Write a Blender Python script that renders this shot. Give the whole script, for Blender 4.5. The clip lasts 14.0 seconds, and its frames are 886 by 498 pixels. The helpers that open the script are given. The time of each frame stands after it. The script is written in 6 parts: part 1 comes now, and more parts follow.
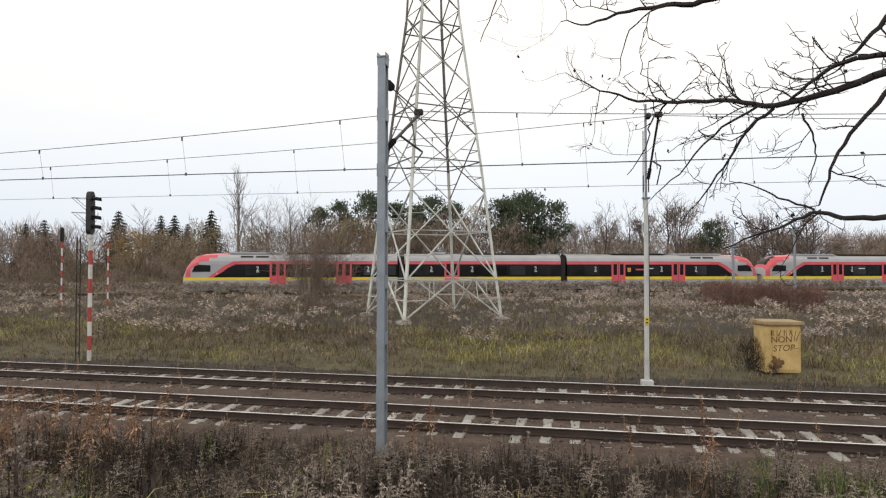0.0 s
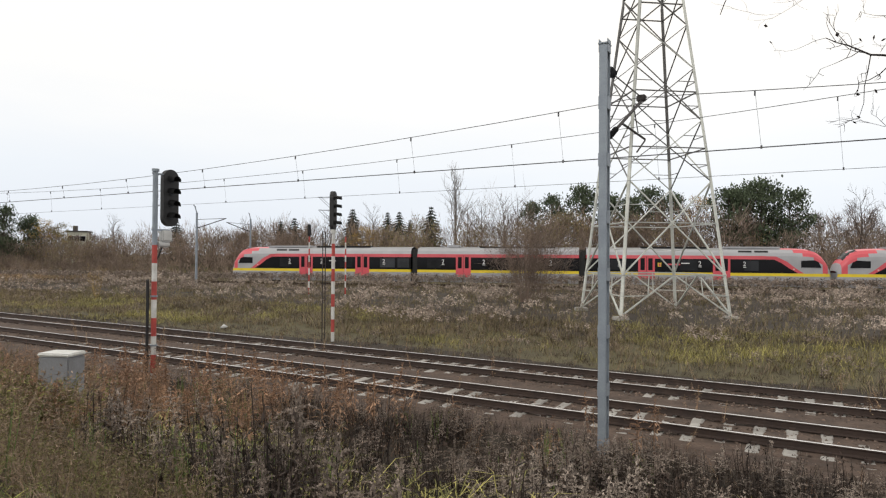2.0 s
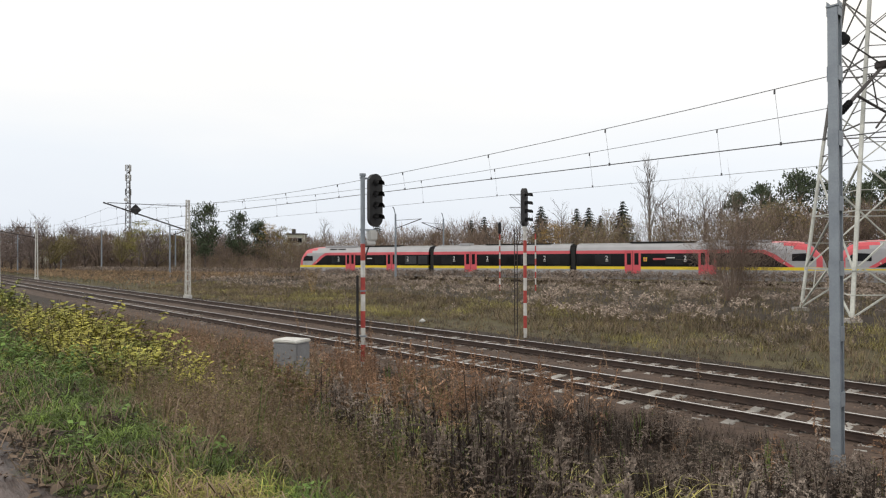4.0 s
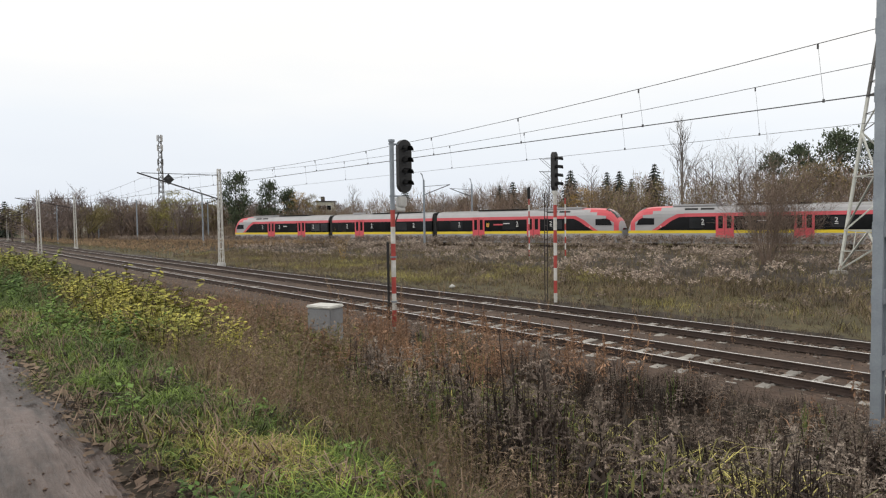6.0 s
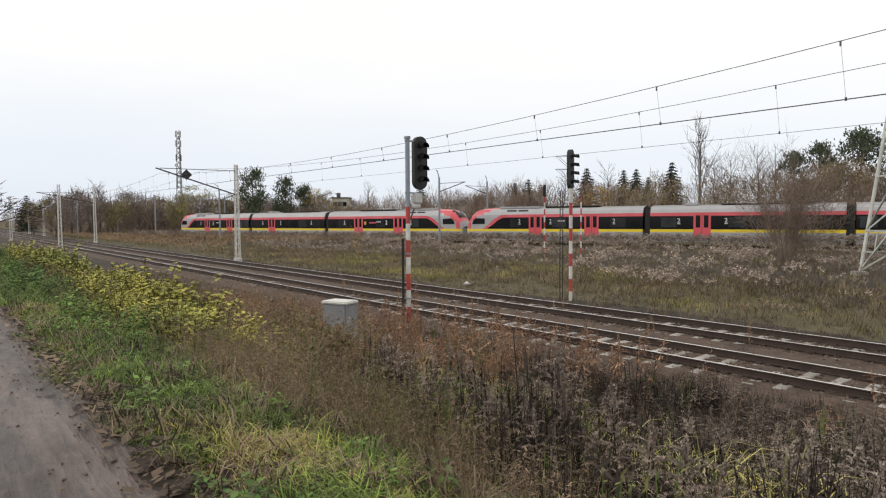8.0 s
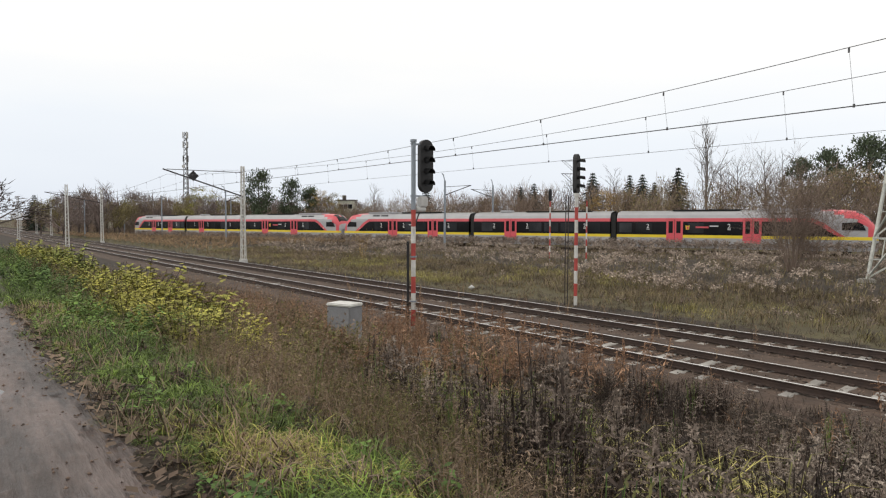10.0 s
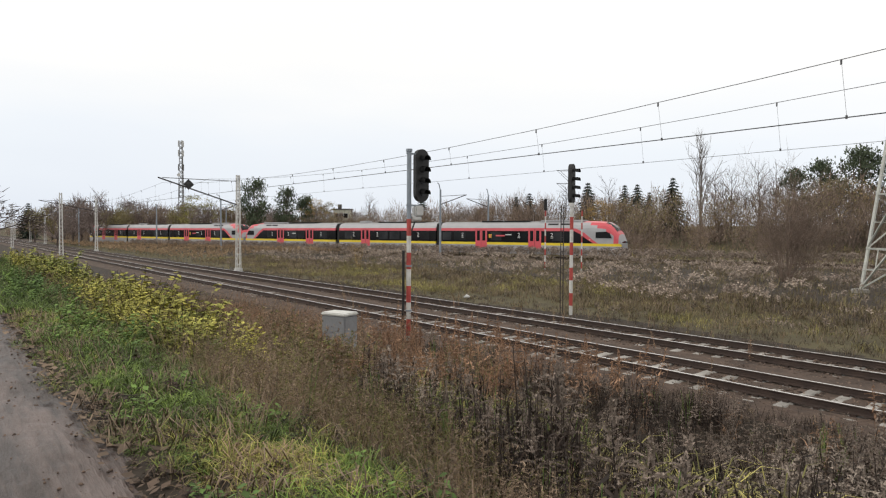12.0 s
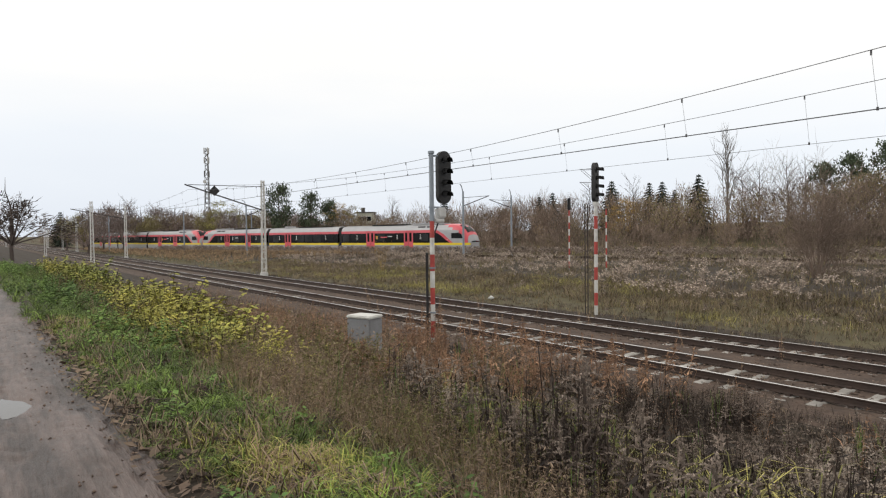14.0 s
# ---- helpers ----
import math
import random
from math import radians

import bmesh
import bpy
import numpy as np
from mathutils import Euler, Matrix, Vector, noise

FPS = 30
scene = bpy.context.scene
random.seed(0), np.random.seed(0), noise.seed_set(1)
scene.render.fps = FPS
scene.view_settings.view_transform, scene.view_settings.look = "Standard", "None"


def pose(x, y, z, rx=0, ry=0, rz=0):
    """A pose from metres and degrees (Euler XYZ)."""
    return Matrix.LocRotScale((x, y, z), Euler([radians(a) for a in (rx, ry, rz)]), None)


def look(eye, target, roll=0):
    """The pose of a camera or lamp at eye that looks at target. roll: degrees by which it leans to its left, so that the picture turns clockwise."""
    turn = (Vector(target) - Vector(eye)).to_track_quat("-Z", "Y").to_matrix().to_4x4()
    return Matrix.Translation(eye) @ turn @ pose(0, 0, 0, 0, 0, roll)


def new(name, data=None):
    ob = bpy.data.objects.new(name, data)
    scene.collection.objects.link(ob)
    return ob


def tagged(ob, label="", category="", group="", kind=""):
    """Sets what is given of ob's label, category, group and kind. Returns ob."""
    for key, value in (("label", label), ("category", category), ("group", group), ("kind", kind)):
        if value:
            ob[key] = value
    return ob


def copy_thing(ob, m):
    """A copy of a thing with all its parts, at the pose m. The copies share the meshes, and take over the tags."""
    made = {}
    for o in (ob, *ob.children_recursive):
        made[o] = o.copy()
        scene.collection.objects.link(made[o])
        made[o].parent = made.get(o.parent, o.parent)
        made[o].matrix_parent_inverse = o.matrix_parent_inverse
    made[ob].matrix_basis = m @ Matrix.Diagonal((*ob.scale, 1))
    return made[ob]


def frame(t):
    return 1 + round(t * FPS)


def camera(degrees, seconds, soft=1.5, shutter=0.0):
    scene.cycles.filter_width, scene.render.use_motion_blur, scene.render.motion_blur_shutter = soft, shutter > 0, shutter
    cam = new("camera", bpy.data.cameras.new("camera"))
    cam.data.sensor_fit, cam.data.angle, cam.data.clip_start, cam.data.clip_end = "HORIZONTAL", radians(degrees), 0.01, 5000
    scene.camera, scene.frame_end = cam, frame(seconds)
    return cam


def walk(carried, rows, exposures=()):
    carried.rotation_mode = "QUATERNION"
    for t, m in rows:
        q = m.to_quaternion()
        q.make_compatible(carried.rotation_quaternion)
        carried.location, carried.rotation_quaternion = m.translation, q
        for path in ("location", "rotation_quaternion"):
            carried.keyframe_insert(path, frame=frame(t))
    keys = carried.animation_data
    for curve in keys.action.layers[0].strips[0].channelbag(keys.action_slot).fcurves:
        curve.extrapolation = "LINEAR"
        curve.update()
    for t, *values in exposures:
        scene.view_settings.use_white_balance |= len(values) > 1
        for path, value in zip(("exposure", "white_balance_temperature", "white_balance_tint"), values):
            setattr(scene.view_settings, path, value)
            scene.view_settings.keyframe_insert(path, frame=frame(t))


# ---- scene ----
cam = camera(69.74, 14.0, 1.2)
walk(cam, [
    (0.0, pose(0.000, -0.000, 3.400, 91.30, -0.07, 11.30)),
    (0.5, pose(-0.034, -0.022, 3.389, 91.23, 0.14, 15.67)),
    (1.0, pose(-0.070, -0.046, 3.376, 91.44, -0.03, 20.42)),
    (1.5, pose(-0.110, -0.071, 3.363, 91.38, -0.22, 25.56)),
    (2.0, pose(-0.146, -0.094, 3.350, 90.70, -0.41, 30.16)),
    (2.5, pose(-0.192, -0.125, 3.335, 90.77, -0.09, 36.20)),
    (3.0, pose(-0.231, -0.150, 3.321, 90.26, -0.20, 41.26)),
    (3.5, pose(-0.259, -0.168, 3.312, 90.72, 0.01, 44.84)),
    (3.7, pose(-0.267, -0.173, 3.309, 90.81, 0.10, 45.87)),
    (5.8, pose(-0.322, -0.209, 3.290, 87.45, 0.61, 49.80)),
    (6.0, pose(-0.322, -0.209, 3.290, 87.41, 0.80, 49.51)),
    (6.5, pose(-0.322, -0.209, 3.290, 87.23, 0.68, 49.89)),
    (7.0, pose(-0.322, -0.209, 3.290, 87.24, 0.44, 50.14)),
    (7.5, pose(-0.322, -0.209, 3.290, 87.25, 0.36, 50.74)),
    (8.0, pose(-0.322, -0.209, 3.290, 87.16, 0.36, 50.87)),
    (10.5, pose(-0.322, -0.209, 3.290, 87.51, -0.24, 51.40)),
    (11.0, pose(-0.322, -0.209, 3.290, 87.53, -0.08, 51.22)),
    (11.5, pose(-0.322, -0.209, 3.290, 87.76, 0.02, 51.05)),
    (12.0, pose(-0.322, -0.209, 3.290, 88.30, -0.33, 50.95)),
    (12.5, pose(-0.322, -0.209, 3.290, 88.29, 0.05, 51.53)),
    (13.0, pose(-0.322, -0.209, 3.290, 88.02, 0.54, 52.20)),
    (13.5, pose(-0.322, -0.209, 3.290, 88.20, 1.10, 52.76)),
    (14.0, pose(-0.322, -0.209, 3.290, 88.45, 0.66, 53.03)),
])

# ---- light: an overcast November sky ----
world = bpy.data.worlds.new("overcast_sky")
scene.world = world
world.use_nodes = True
wn, wl = world.node_tree.nodes, world.node_tree.links
sky = wn.new("ShaderNodeTexSky")
sky.sky_type, sky.sun_disc = "NISHITA", False
sky.sun_elevation, sky.sun_rotation = radians(24), radians(200)
grey = wn.new("ShaderNodeHueSaturation")
grey.inputs["Saturation"].default_value = 0.25
grey.inputs["Value"].default_value = 0.012
wl.new(sky.outputs[0], grey.inputs["Color"])
tc = wn.new("ShaderNodeTexCoord")
sep = wn.new("ShaderNodeSeparateXYZ")
wl.new(tc.outputs["Generated"], sep.inputs[0])
cl = wn.new("ShaderNodeTexNoise")
cl.inputs["Scale"].default_value, cl.inputs["Detail"].default_value = 1.6, 5
mp = wn.new("ShaderNodeMapping")
mp.inputs["Scale"].default_value = (1, 1, 5)
wl.new(tc.outputs["Generated"], mp.inputs[0])
wl.new(mp.outputs[0], cl.inputs["Vector"])
mad = wn.new("ShaderNodeMath")
mad.operation = "MULTIPLY_ADD"
mad.inputs[1].default_value, mad.inputs[2].default_value = 0.16, -0.08
wl.new(cl.outputs["Fac"], mad.inputs[0])
add = wn.new("ShaderNodeMath")
wl.new(sep.outputs["Z"], add.inputs[0])
wl.new(mad.outputs[0], add.inputs[1])
cloud = wn.new("ShaderNodeValToRGB")
cloud.color_ramp.elements[0].position, cloud.color_ramp.elements[0].color = 0.0, (0.74, 0.79, 0.87, 1)
cloud.color_ramp.elements[1].position, cloud.color_ramp.elements[1].color = 0.30, (1.06, 1.02, 0.96, 1)
mid = cloud.color_ramp.elements.new(0.13)
mid.color = (0.83, 0.87, 0.92, 1)
wl.new(add.outputs[0], cloud.inputs[0])
mixs = wn.new("ShaderNodeMixRGB")
mixs.blend_type, mixs.inputs[0].default_value = "ADD", 1.0
wl.new(cloud.outputs[0], mixs.inputs[1])
wl.new(grey.outputs[0], mixs.inputs[2])
wl.new(mixs.outputs[0], wn["Background"].inputs["Color"])
wn["Background"].inputs["Strength"].default_value = 1.0
sun = new("sun", bpy.data.lights.new("sun", "SUN"))
sun.data.energy, sun.data.angle, sun.data.color = 0.6, radians(25), (1.0, 0.97, 0.92)
sun.matrix_world = look((0, 0, 50), (30, 45, 20))
scene.view_settings.exposure = 0.0


# ---- materials ----
def material(name, base, dark=None, rough=0.8, metal=0.0, scale=8.0, bump=0.0, fine=60.0, island=0.0, rand=0.0, amount=0.6, stretch=None):
    """Two colours mixed by noise at two scales, with fine relief; island and rand vary the brightness piece by piece."""
    m = bpy.data.materials.new(name)
    m.use_nodes = True
    n, l = m.node_tree.nodes, m.node_tree.links
    b = n["Principled BSDF"]
    b.inputs["Roughness"].default_value, b.inputs["Metallic"].default_value = rough, metal
    dark = dark or [c * 0.6 for c in base]
    co = n.new("ShaderNodeTexCoord")
    n1, n2 = n.new("ShaderNodeTexNoise"), n.new("ShaderNodeTexNoise")
    place = co.outputs["Object"]
    if stretch:
        mp = n.new("ShaderNodeMapping")
        mp.inputs["Scale"].default_value = stretch
        l.new(place, mp.inputs[0])
        place = mp.outputs[0]
    for k, sc in ((n1, scale), (n2, fine)):
        k.inputs["Scale"].default_value, k.inputs["Detail"].default_value = sc, 4
        l.new(place, k.inputs["Vector"])
    av = n.new("ShaderNodeMath")
    av.operation = "MULTIPLY_ADD"
    av.inputs[1].default_value = 0.35
    l.new(n2.outputs["Fac"], av.inputs[0])
    hl = n.new("ShaderNodeMath")
    hl.operation = "MULTIPLY"
    hl.inputs[1].default_value = 0.65
    l.new(n1.outputs["Fac"], hl.inputs[0])
    l.new(hl.outputs[0], av.inputs[2])
    ramp = n.new("ShaderNodeValToRGB")
    ramp.color_ramp.elements[0].position, ramp.color_ramp.elements[0].color = 0.5 - amount * 0.25, (*dark, 1)
    ramp.color_ramp.elements[1].position, ramp.color_ramp.elements[1].color = 0.5 + amount * 0.25, (*base, 1)
    l.new(av.outputs[0], ramp.inputs[0])
    colour = ramp.outputs[0]
    for amt, node, out in ((island, "ShaderNodeNewGeometry", "Random Per Island"), (rand, "ShaderNodeObjectInfo", "Random")):
        if amt:
            g = n.new(node)
            hsv = n.new("ShaderNodeHueSaturation")
            mr = n.new("ShaderNodeMapRange")
            mr.inputs["To Min"].default_value, mr.inputs["To Max"].default_value = 1 - amt, 1 + amt
            l.new(g.outputs[out], mr.inputs["Value"])
            l.new(mr.outputs[0], hsv.inputs["Value"])
            l.new(colour, hsv.inputs["Color"])
            colour = hsv.outputs[0]
    l.new(colour, b.inputs["Base Color"])
    if bump:
        bp = n.new("ShaderNodeBump")
        bp.inputs["Strength"].default_value, bp.inputs["Distance"].default_value = 0.6, bump
        l.new(n2.outputs["Fac"], bp.inputs["Height"])
        l.new(bp.outputs[0], b.inputs["Normal"])
    return m


M_STEEL = material("galvanised_paint", (0.30, 0.34, 0.38), (0.22, 0.25, 0.29), 0.55, 0.2, 3, 0.002, 40)
M_DARK = material("black_paint", (0.022, 0.022, 0.024), (0.012, 0.012, 0.013), 0.6, 0, 6, 0.001, 50)
M_IRON = material("dark_iron", (0.06, 0.05, 0.05), (0.03, 0.025, 0.025), 0.7, 0.3, 6, 0.001, 50)
M_WIRE = material("wire", (0.12, 0.12, 0.125), (0.07, 0.07, 0.075), 0.6, 0.4, 3)
M_WHITE = material("white_paint", (0.72, 0.72, 0.70), (0.5, 0.49, 0.46), 0.6, 0, 4, 0.001, 40)
M_RED = material("red_paint", (0.50, 0.075, 0.06), (0.33, 0.05, 0.045), 0.6, 0, 5, 0.001, 40)
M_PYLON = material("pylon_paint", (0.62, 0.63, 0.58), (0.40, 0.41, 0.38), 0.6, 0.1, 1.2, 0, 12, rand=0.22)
# dark steel with the pylon's shade coloured in; the radio mast shares it
M_PYLON_DARK = material("dark_steel", (0.17, 0.165, 0.16), (0.10, 0.095, 0.09), 0.6, 0.3, 1.2, 0, 12)
M_CONC = material("concrete", (0.43, 0.41, 0.38), (0.26, 0.245, 0.225), 0.9, 0, 3, 0.004, 30, rand=0.18)
M_MASTC = material("mast_concrete", (0.62, 0.62, 0.61), (0.48, 0.48, 0.47), 0.85, 0, 2, 0.002, 30)
M_RAIL = material("rail_rust", (0.075, 0.05, 0.04), (0.045, 0.032, 0.028), 0.75, 0.3, 3, 0.001, 40)
M_RAILTOP = material("rail_polished", (0.80, 0.79, 0.77), (0.55, 0.53, 0.5), 0.25, 0.95, 4, 0, 40)
M_BALLAST = material("ballast", (0.130, 0.088, 0.066), (0.032, 0.022, 0.017), 0.95, 0, 2.0, 0.03, 14, amount=0.9)
M_STONE = material("ballast_stone", (0.185, 0.130, 0.100), (0.060, 0.044, 0.036), 0.95, 0, 5, 0, 30, island=0.6)
M_EARTH = material("earth", (0.048, 0.034, 0.022), (0.020, 0.015, 0.010), 0.95, 0, 0.5, 0.03, 6, amount=0.9)
M_TURF = material("autumn_turf", (0.115, 0.098, 0.042), (0.052, 0.043, 0.024), 0.95, 0, 0.6, 0.03, 7, amount=0.9)
M_ROAD = material("mud_road", (0.132, 0.097, 0.086), (0.040, 0.028, 0.024), 0.5, 0, 2.8, 0.07, 22, amount=0.36, stretch=(0.14, 1, 1))
M_WATER = material("puddle_water", (0.05, 0.045, 0.04), (0.04, 0.035, 0.03), 0.03, 0, 1)
M_YELLOWBOX = material("ochre_paint", (0.68, 0.49, 0.21), (0.46, 0.31, 0.12), 0.75, 0, 2.5, 0.002, 25)
M_LID = material("weathered_lid", (0.45, 0.33, 0.17), (0.25, 0.18, 0.10), 0.85, 0, 3, 0.003, 25)
M_GRAFFITI = material("brown_spray", (0.24, 0.12, 0.045), (0.10, 0.06, 0.03), 0.8, 0, 9, 0, 40, amount=0.9)
M_SIGNY = material("yellow_sign", (0.75, 0.55, 0.03), (0.6, 0.42, 0.03), 0.6)
# train
M_TGREY = material("train_grey", (0.43, 0.43, 0.445), (0.36, 0.36, 0.375), 0.45, 0.1, 0.8, 0, 15)
M_TRED = material("train_red", (0.69, 0.105, 0.13), (0.61, 0.085, 0.105), 0.35, 0, 0.8, 0, 15)
M_TYEL = material("train_yellow", (0.85, 0.66, 0.03), (0.75, 0.56, 0.03), 0.45, 0, 0.8, 0, 15)
M_TGLASS = material("dark_glass", (0.012, 0.012, 0.014), (0.008, 0.008, 0.009), 0.12, 0, 0.8)
M_TGLASS.node_tree.nodes["Principled BSDF"].inputs["Specular IOR Level"].default_value = 0.25
M_TROOF = material("roof_grey", (0.30, 0.30, 0.30), (0.2, 0.2, 0.2), 0.7, 0, 1, 0, 10)
M_TDARK = material("gangway_rubber", (0.02, 0.02, 0.02), (0.014, 0.014, 0.014), 0.8)


# ---- mesh helpers ----
def part(name, bm, mat, parent=None, label=""):
    me = bpy.data.meshes.new(name)
    bm.to_mesh(me)
    bm.free()
    me.materials.append(mat)
    ob = new(name, me)
    ob.parent = parent
    if label:
        ob["label"] = label
    return ob


def thing(name, label, category, m=None, group="", kind=""):
    ob = tagged(new(name), label, category, group, kind)
    if m is not None:
        ob.matrix_basis = m
    return ob


def box(bm, c, s, turn=None, bevel=0.0):
    m = Matrix.Translation(c) @ (turn or Matrix.Identity(4)) @ Matrix.Diagonal((*s, 1))
    g = bmesh.ops.create_cube(bm, size=1, matrix=m)
    if bevel:
        es = list({e for v in g["verts"] for e in v.link_edges})
        bmesh.ops.bevel(bm, geom=es, offset=bevel, segments=2, affect="EDGES")
    return bm


def beam(bm, p, q, w, h=None):
    """A bar of section w x h from p to q."""
    p, q = Vector(p), Vector(q)
    m = Matrix.Translation((p + q) / 2) @ (q - p).to_track_quat("Z", "Y").to_matrix().to_4x4() @ Matrix.Diagonal((w, h or w, (q - p).length, 1))
    bmesh.ops.create_cube(bm, size=1, matrix=m)
    return bm


def tube(bm, p, q, r, r2=None, n=10):
    p, q = Vector(p), Vector(q)
    m = Matrix.Translation((p + q) / 2) @ (q - p).to_track_quat("Z", "Y").to_matrix().to_4x4()
    bmesh.ops.create_cone(bm, cap_ends=True, segments=n, radius1=r, radius2=r if r2 is None else r2, depth=(q - p).length, matrix=m)
    return bm


def raw_mesh(name, v, f, mats, index=None, smooth=False):
    """A mesh from arrays of vertices and triangles."""
    v, f = np.asarray(v, np.float32), np.asarray(f, np.int32)
    me = bpy.data.meshes.new(name)
    me.vertices.add(len(v))
    me.vertices.foreach_set("co", v.ravel())
    me.loops.add(f.size)
    me.loops.foreach_set("vertex_index", f.ravel())
    me.polygons.add(len(f))
    me.polygons.foreach_set("loop_start", np.arange(0, f.size, f.shape[1], dtype=np.int32))
    for m in mats:
        me.materials.append(m)
    if index is not None:
        me.polygons.foreach_set("material_index", np.asarray(index, np.int32))
    if smooth:
        me.polygons.foreach_set("use_smooth", np.ones(len(f), bool))
    me.update(calc_edges=True)
    return me


# ---- the lie of the land ----
def line_y(x):
    """The far line, on which the train runs: it swings in towards the near tracks."""
    x = np.maximum(x, -245)
    u = np.minimum(x + 8.6, 0)
    return 72.43 + 0.36517 * x + 0.00070884 * u**2 - 6.6e-8 * u**3


def line_z(x):
    return 0.35 + 0.003 * np.maximum(np.minimum(np.asarray(x, float) + 30, 0), -150)


def smooth(a, b, v):
    u = np.clip((v - a) / (b - a), 0, 1)
    return u * u * (3 - 2 * u)


def wavy(x, y, k):
    return np.sin(x * k + 1.7 * np.sin(y * k * 0.7)) * np.sin(y * k * 1.3 + 1.1 * np.sin(x * k * 0.5 + 2))


def land(x, y):
    x, y = np.asarray(x, float), np.asarray(y, float)
    z = 1.8 - 2.2 * smooth(0.9, 7.6, y)
    z = z + 0.02 * wavy(x, y, 2.3) * smooth(-0.5, 0.5, np.abs(y + 1.6) - 1.9)
    rut = np.exp(-((y - 0.05 - 0.05 * np.sin(x * 0.5)) / 0.22) ** 2) + np.exp(-((y + 1.75) / 0.25) ** 2)
    z = z - 0.06 * rut
    bed = smooth(11.2, 12.4, y) * (1 - smooth(19.6, 21.0, y))
    z = z + 0.14 * bed
    far = smooth(23, 34, y) * 0.55
    z = z + far * (0.6 + 0.4 * smooth(-120, -30, x)) + 0.08 * wavy(x, y, 0.35) * smooth(22, 28, y)
    d = y - line_y(x)
    z = z + (line_z(x) - 0.25 - z) * smooth(-7, -3, d)
    z = z + smooth(5, 50, d) * (1.4 + 3.0 * smooth(-150, -40, x)) + smooth(60, 400, d) * 2.0
    return z


def ground_sheet():
    xs = np.unique(np.r_[-3000, -1500, -800, -500, np.arange(-400, -60, 5), np.arange(-60, 30, 1.0), np.arange(30, 120, 4), 200, 400, 800, 1500, 3000])
    ys = np.unique(np.r_[-3000, -1000, -300, -100, -50, -25, -12, np.arange(-8, 24, 0.25), np.arange(24, 100, 1.0), np.arange(100, 200, 8), 300, 500, 900, 1600, 3000])
    gx, gy = np.meshgrid(xs, ys)
    gz = land(gx, gy) - 0.10 * ((gy < 0.7) & (gy > -3.2))
    v = np.stack([gx, gy, gz], -1).reshape(-1, 3)
    w = len(xs)
    i = (np.arange(len(ys) - 1)[:, None] * w + np.arange(w - 1)[None]).ravel()
    f = np.stack([i, i + 1, i + w + 1, i + w], -1)
    yc = (gy[:-1, :-1] + gy[1:, 1:]).ravel() / 2
    xc = (gx[:-1, :-1] + gx[1:, 1:]).ravel() / 2
    bed = (yc > 11.9) & (yc < 20.3)
    lb = np.abs(yc - line_y(xc)) < 3
    idx = np.where(bed | lb, 1, np.where(((yc > 21.8 + 0.5 * np.sin(xc * 0.3)) & (yc < 29 + np.sin(xc * 0.2))) | (yc > line_y(xc) + 4), 2, 0))
    ob = new("ground", raw_mesh("ground", v, f, [M_EARTH, M_BALLAST, M_TURF], idx, True))
    return tagged(ob, "brown autumn earth under grass and weeds", "ground", kind="structure")


ground_sheet()


def dirt_road():
    """A rutted dirt road along the top of the slope, with ragged edges."""
    xs = np.unique(np.r_[np.arange(-300, -40, 3), np.arange(-40, -16, 0.5), np.arange(-16, 6, 0.1), np.arange(6, 60, 2)])
    us = np.linspace(0, 1, 56)
    v = []
    for x in xs:
        top = 0.82 + 0.10 * math.sin(x * 0.9) + 0.05 * math.sin(x * 3.1) + 0.04 * math.sin(x * 7.7)
        for u in us:
            y = -3.4 + (top + 3.4) * u
            dip = math.exp(-((x + 7.3) / 0.36) ** 2 - ((y - 0.14) / 0.36) ** 2)
            rough = 0.006 * math.sin(x * 5 + 9 * math.sin(y * 4)) + 0.007 * float(wavy(x, y * 3, 4.0)) + 0.010 * math.sin(x * 17 + 5 * math.sin(y * 11)) * math.sin(y * 29 + 3 * math.sin(x * 6))
            tread = 0.022 * max(0.0, math.sin(y * 23 + 0.5 * math.sin(x * 0.7))) ** 4 * (0.5 + 0.5 * math.sin(x * 1.3 + y * 3))
            v.append((x, y, float(land(x, y)) + 0.02 * min(1, 12 * (1 - u), 12 * u) - 0.012 + (rough - tread) * (1 - 0.6 * dip) - 0.055 * dip))
    w = len(us)
    i = (np.arange(len(xs) - 1)[:, None] * w + np.arange(w - 1)[None]).ravel()
    ob = new("road", raw_mesh("road", v, np.stack([i, i + w, i + w + 1, i + 1], -1), [M_ROAD], smooth=True))
    return tagged(ob, "wet brown dirt road with wheel ruts", "road", kind="structure")


dirt_road()

NEAR_Y, FAR_Y, GAUGE = 14.19, 17.86, 1.505


def rail_mesh(length):
    """A flat-bottomed rail along x, its top at z 0; the polished head is a face strip of its own."""
    prof = [(-0.07, -0.165), (-0.07, -0.15), (-0.012, -0.125), (-0.012, -0.045), (-0.035, -0.03), (-0.035, -0.004), (-0.025, 0.0),
            (0.025, 0.0), (0.035, -0.004), (0.035, -0.03), (0.012, -0.045), (0.012, -0.125), (0.07, -0.15), (0.07, -0.165)]
    bm = bmesh.new()
    a = [bm.verts.new((0, y, z)) for y, z in prof]
    b = [bm.verts.new((length, y, z)) for y, z in prof]
    for i in range(len(prof)):
        j = (i + 1) % len(prof)
        fc = bm.faces.new((a[i], a[j], b[j], b[i]))
        fc.material_index = 1 if i in (5, 6, 7) else 0
    bm.faces.new(a)
    bm.faces.new(b[::-1])
    me = bpy.data.meshes.new("rail")
    bm.to_mesh(me)
    bm.free()
    me.materials.append(M_RAIL)
    me.materials.append(M_RAILTOP)
    return me


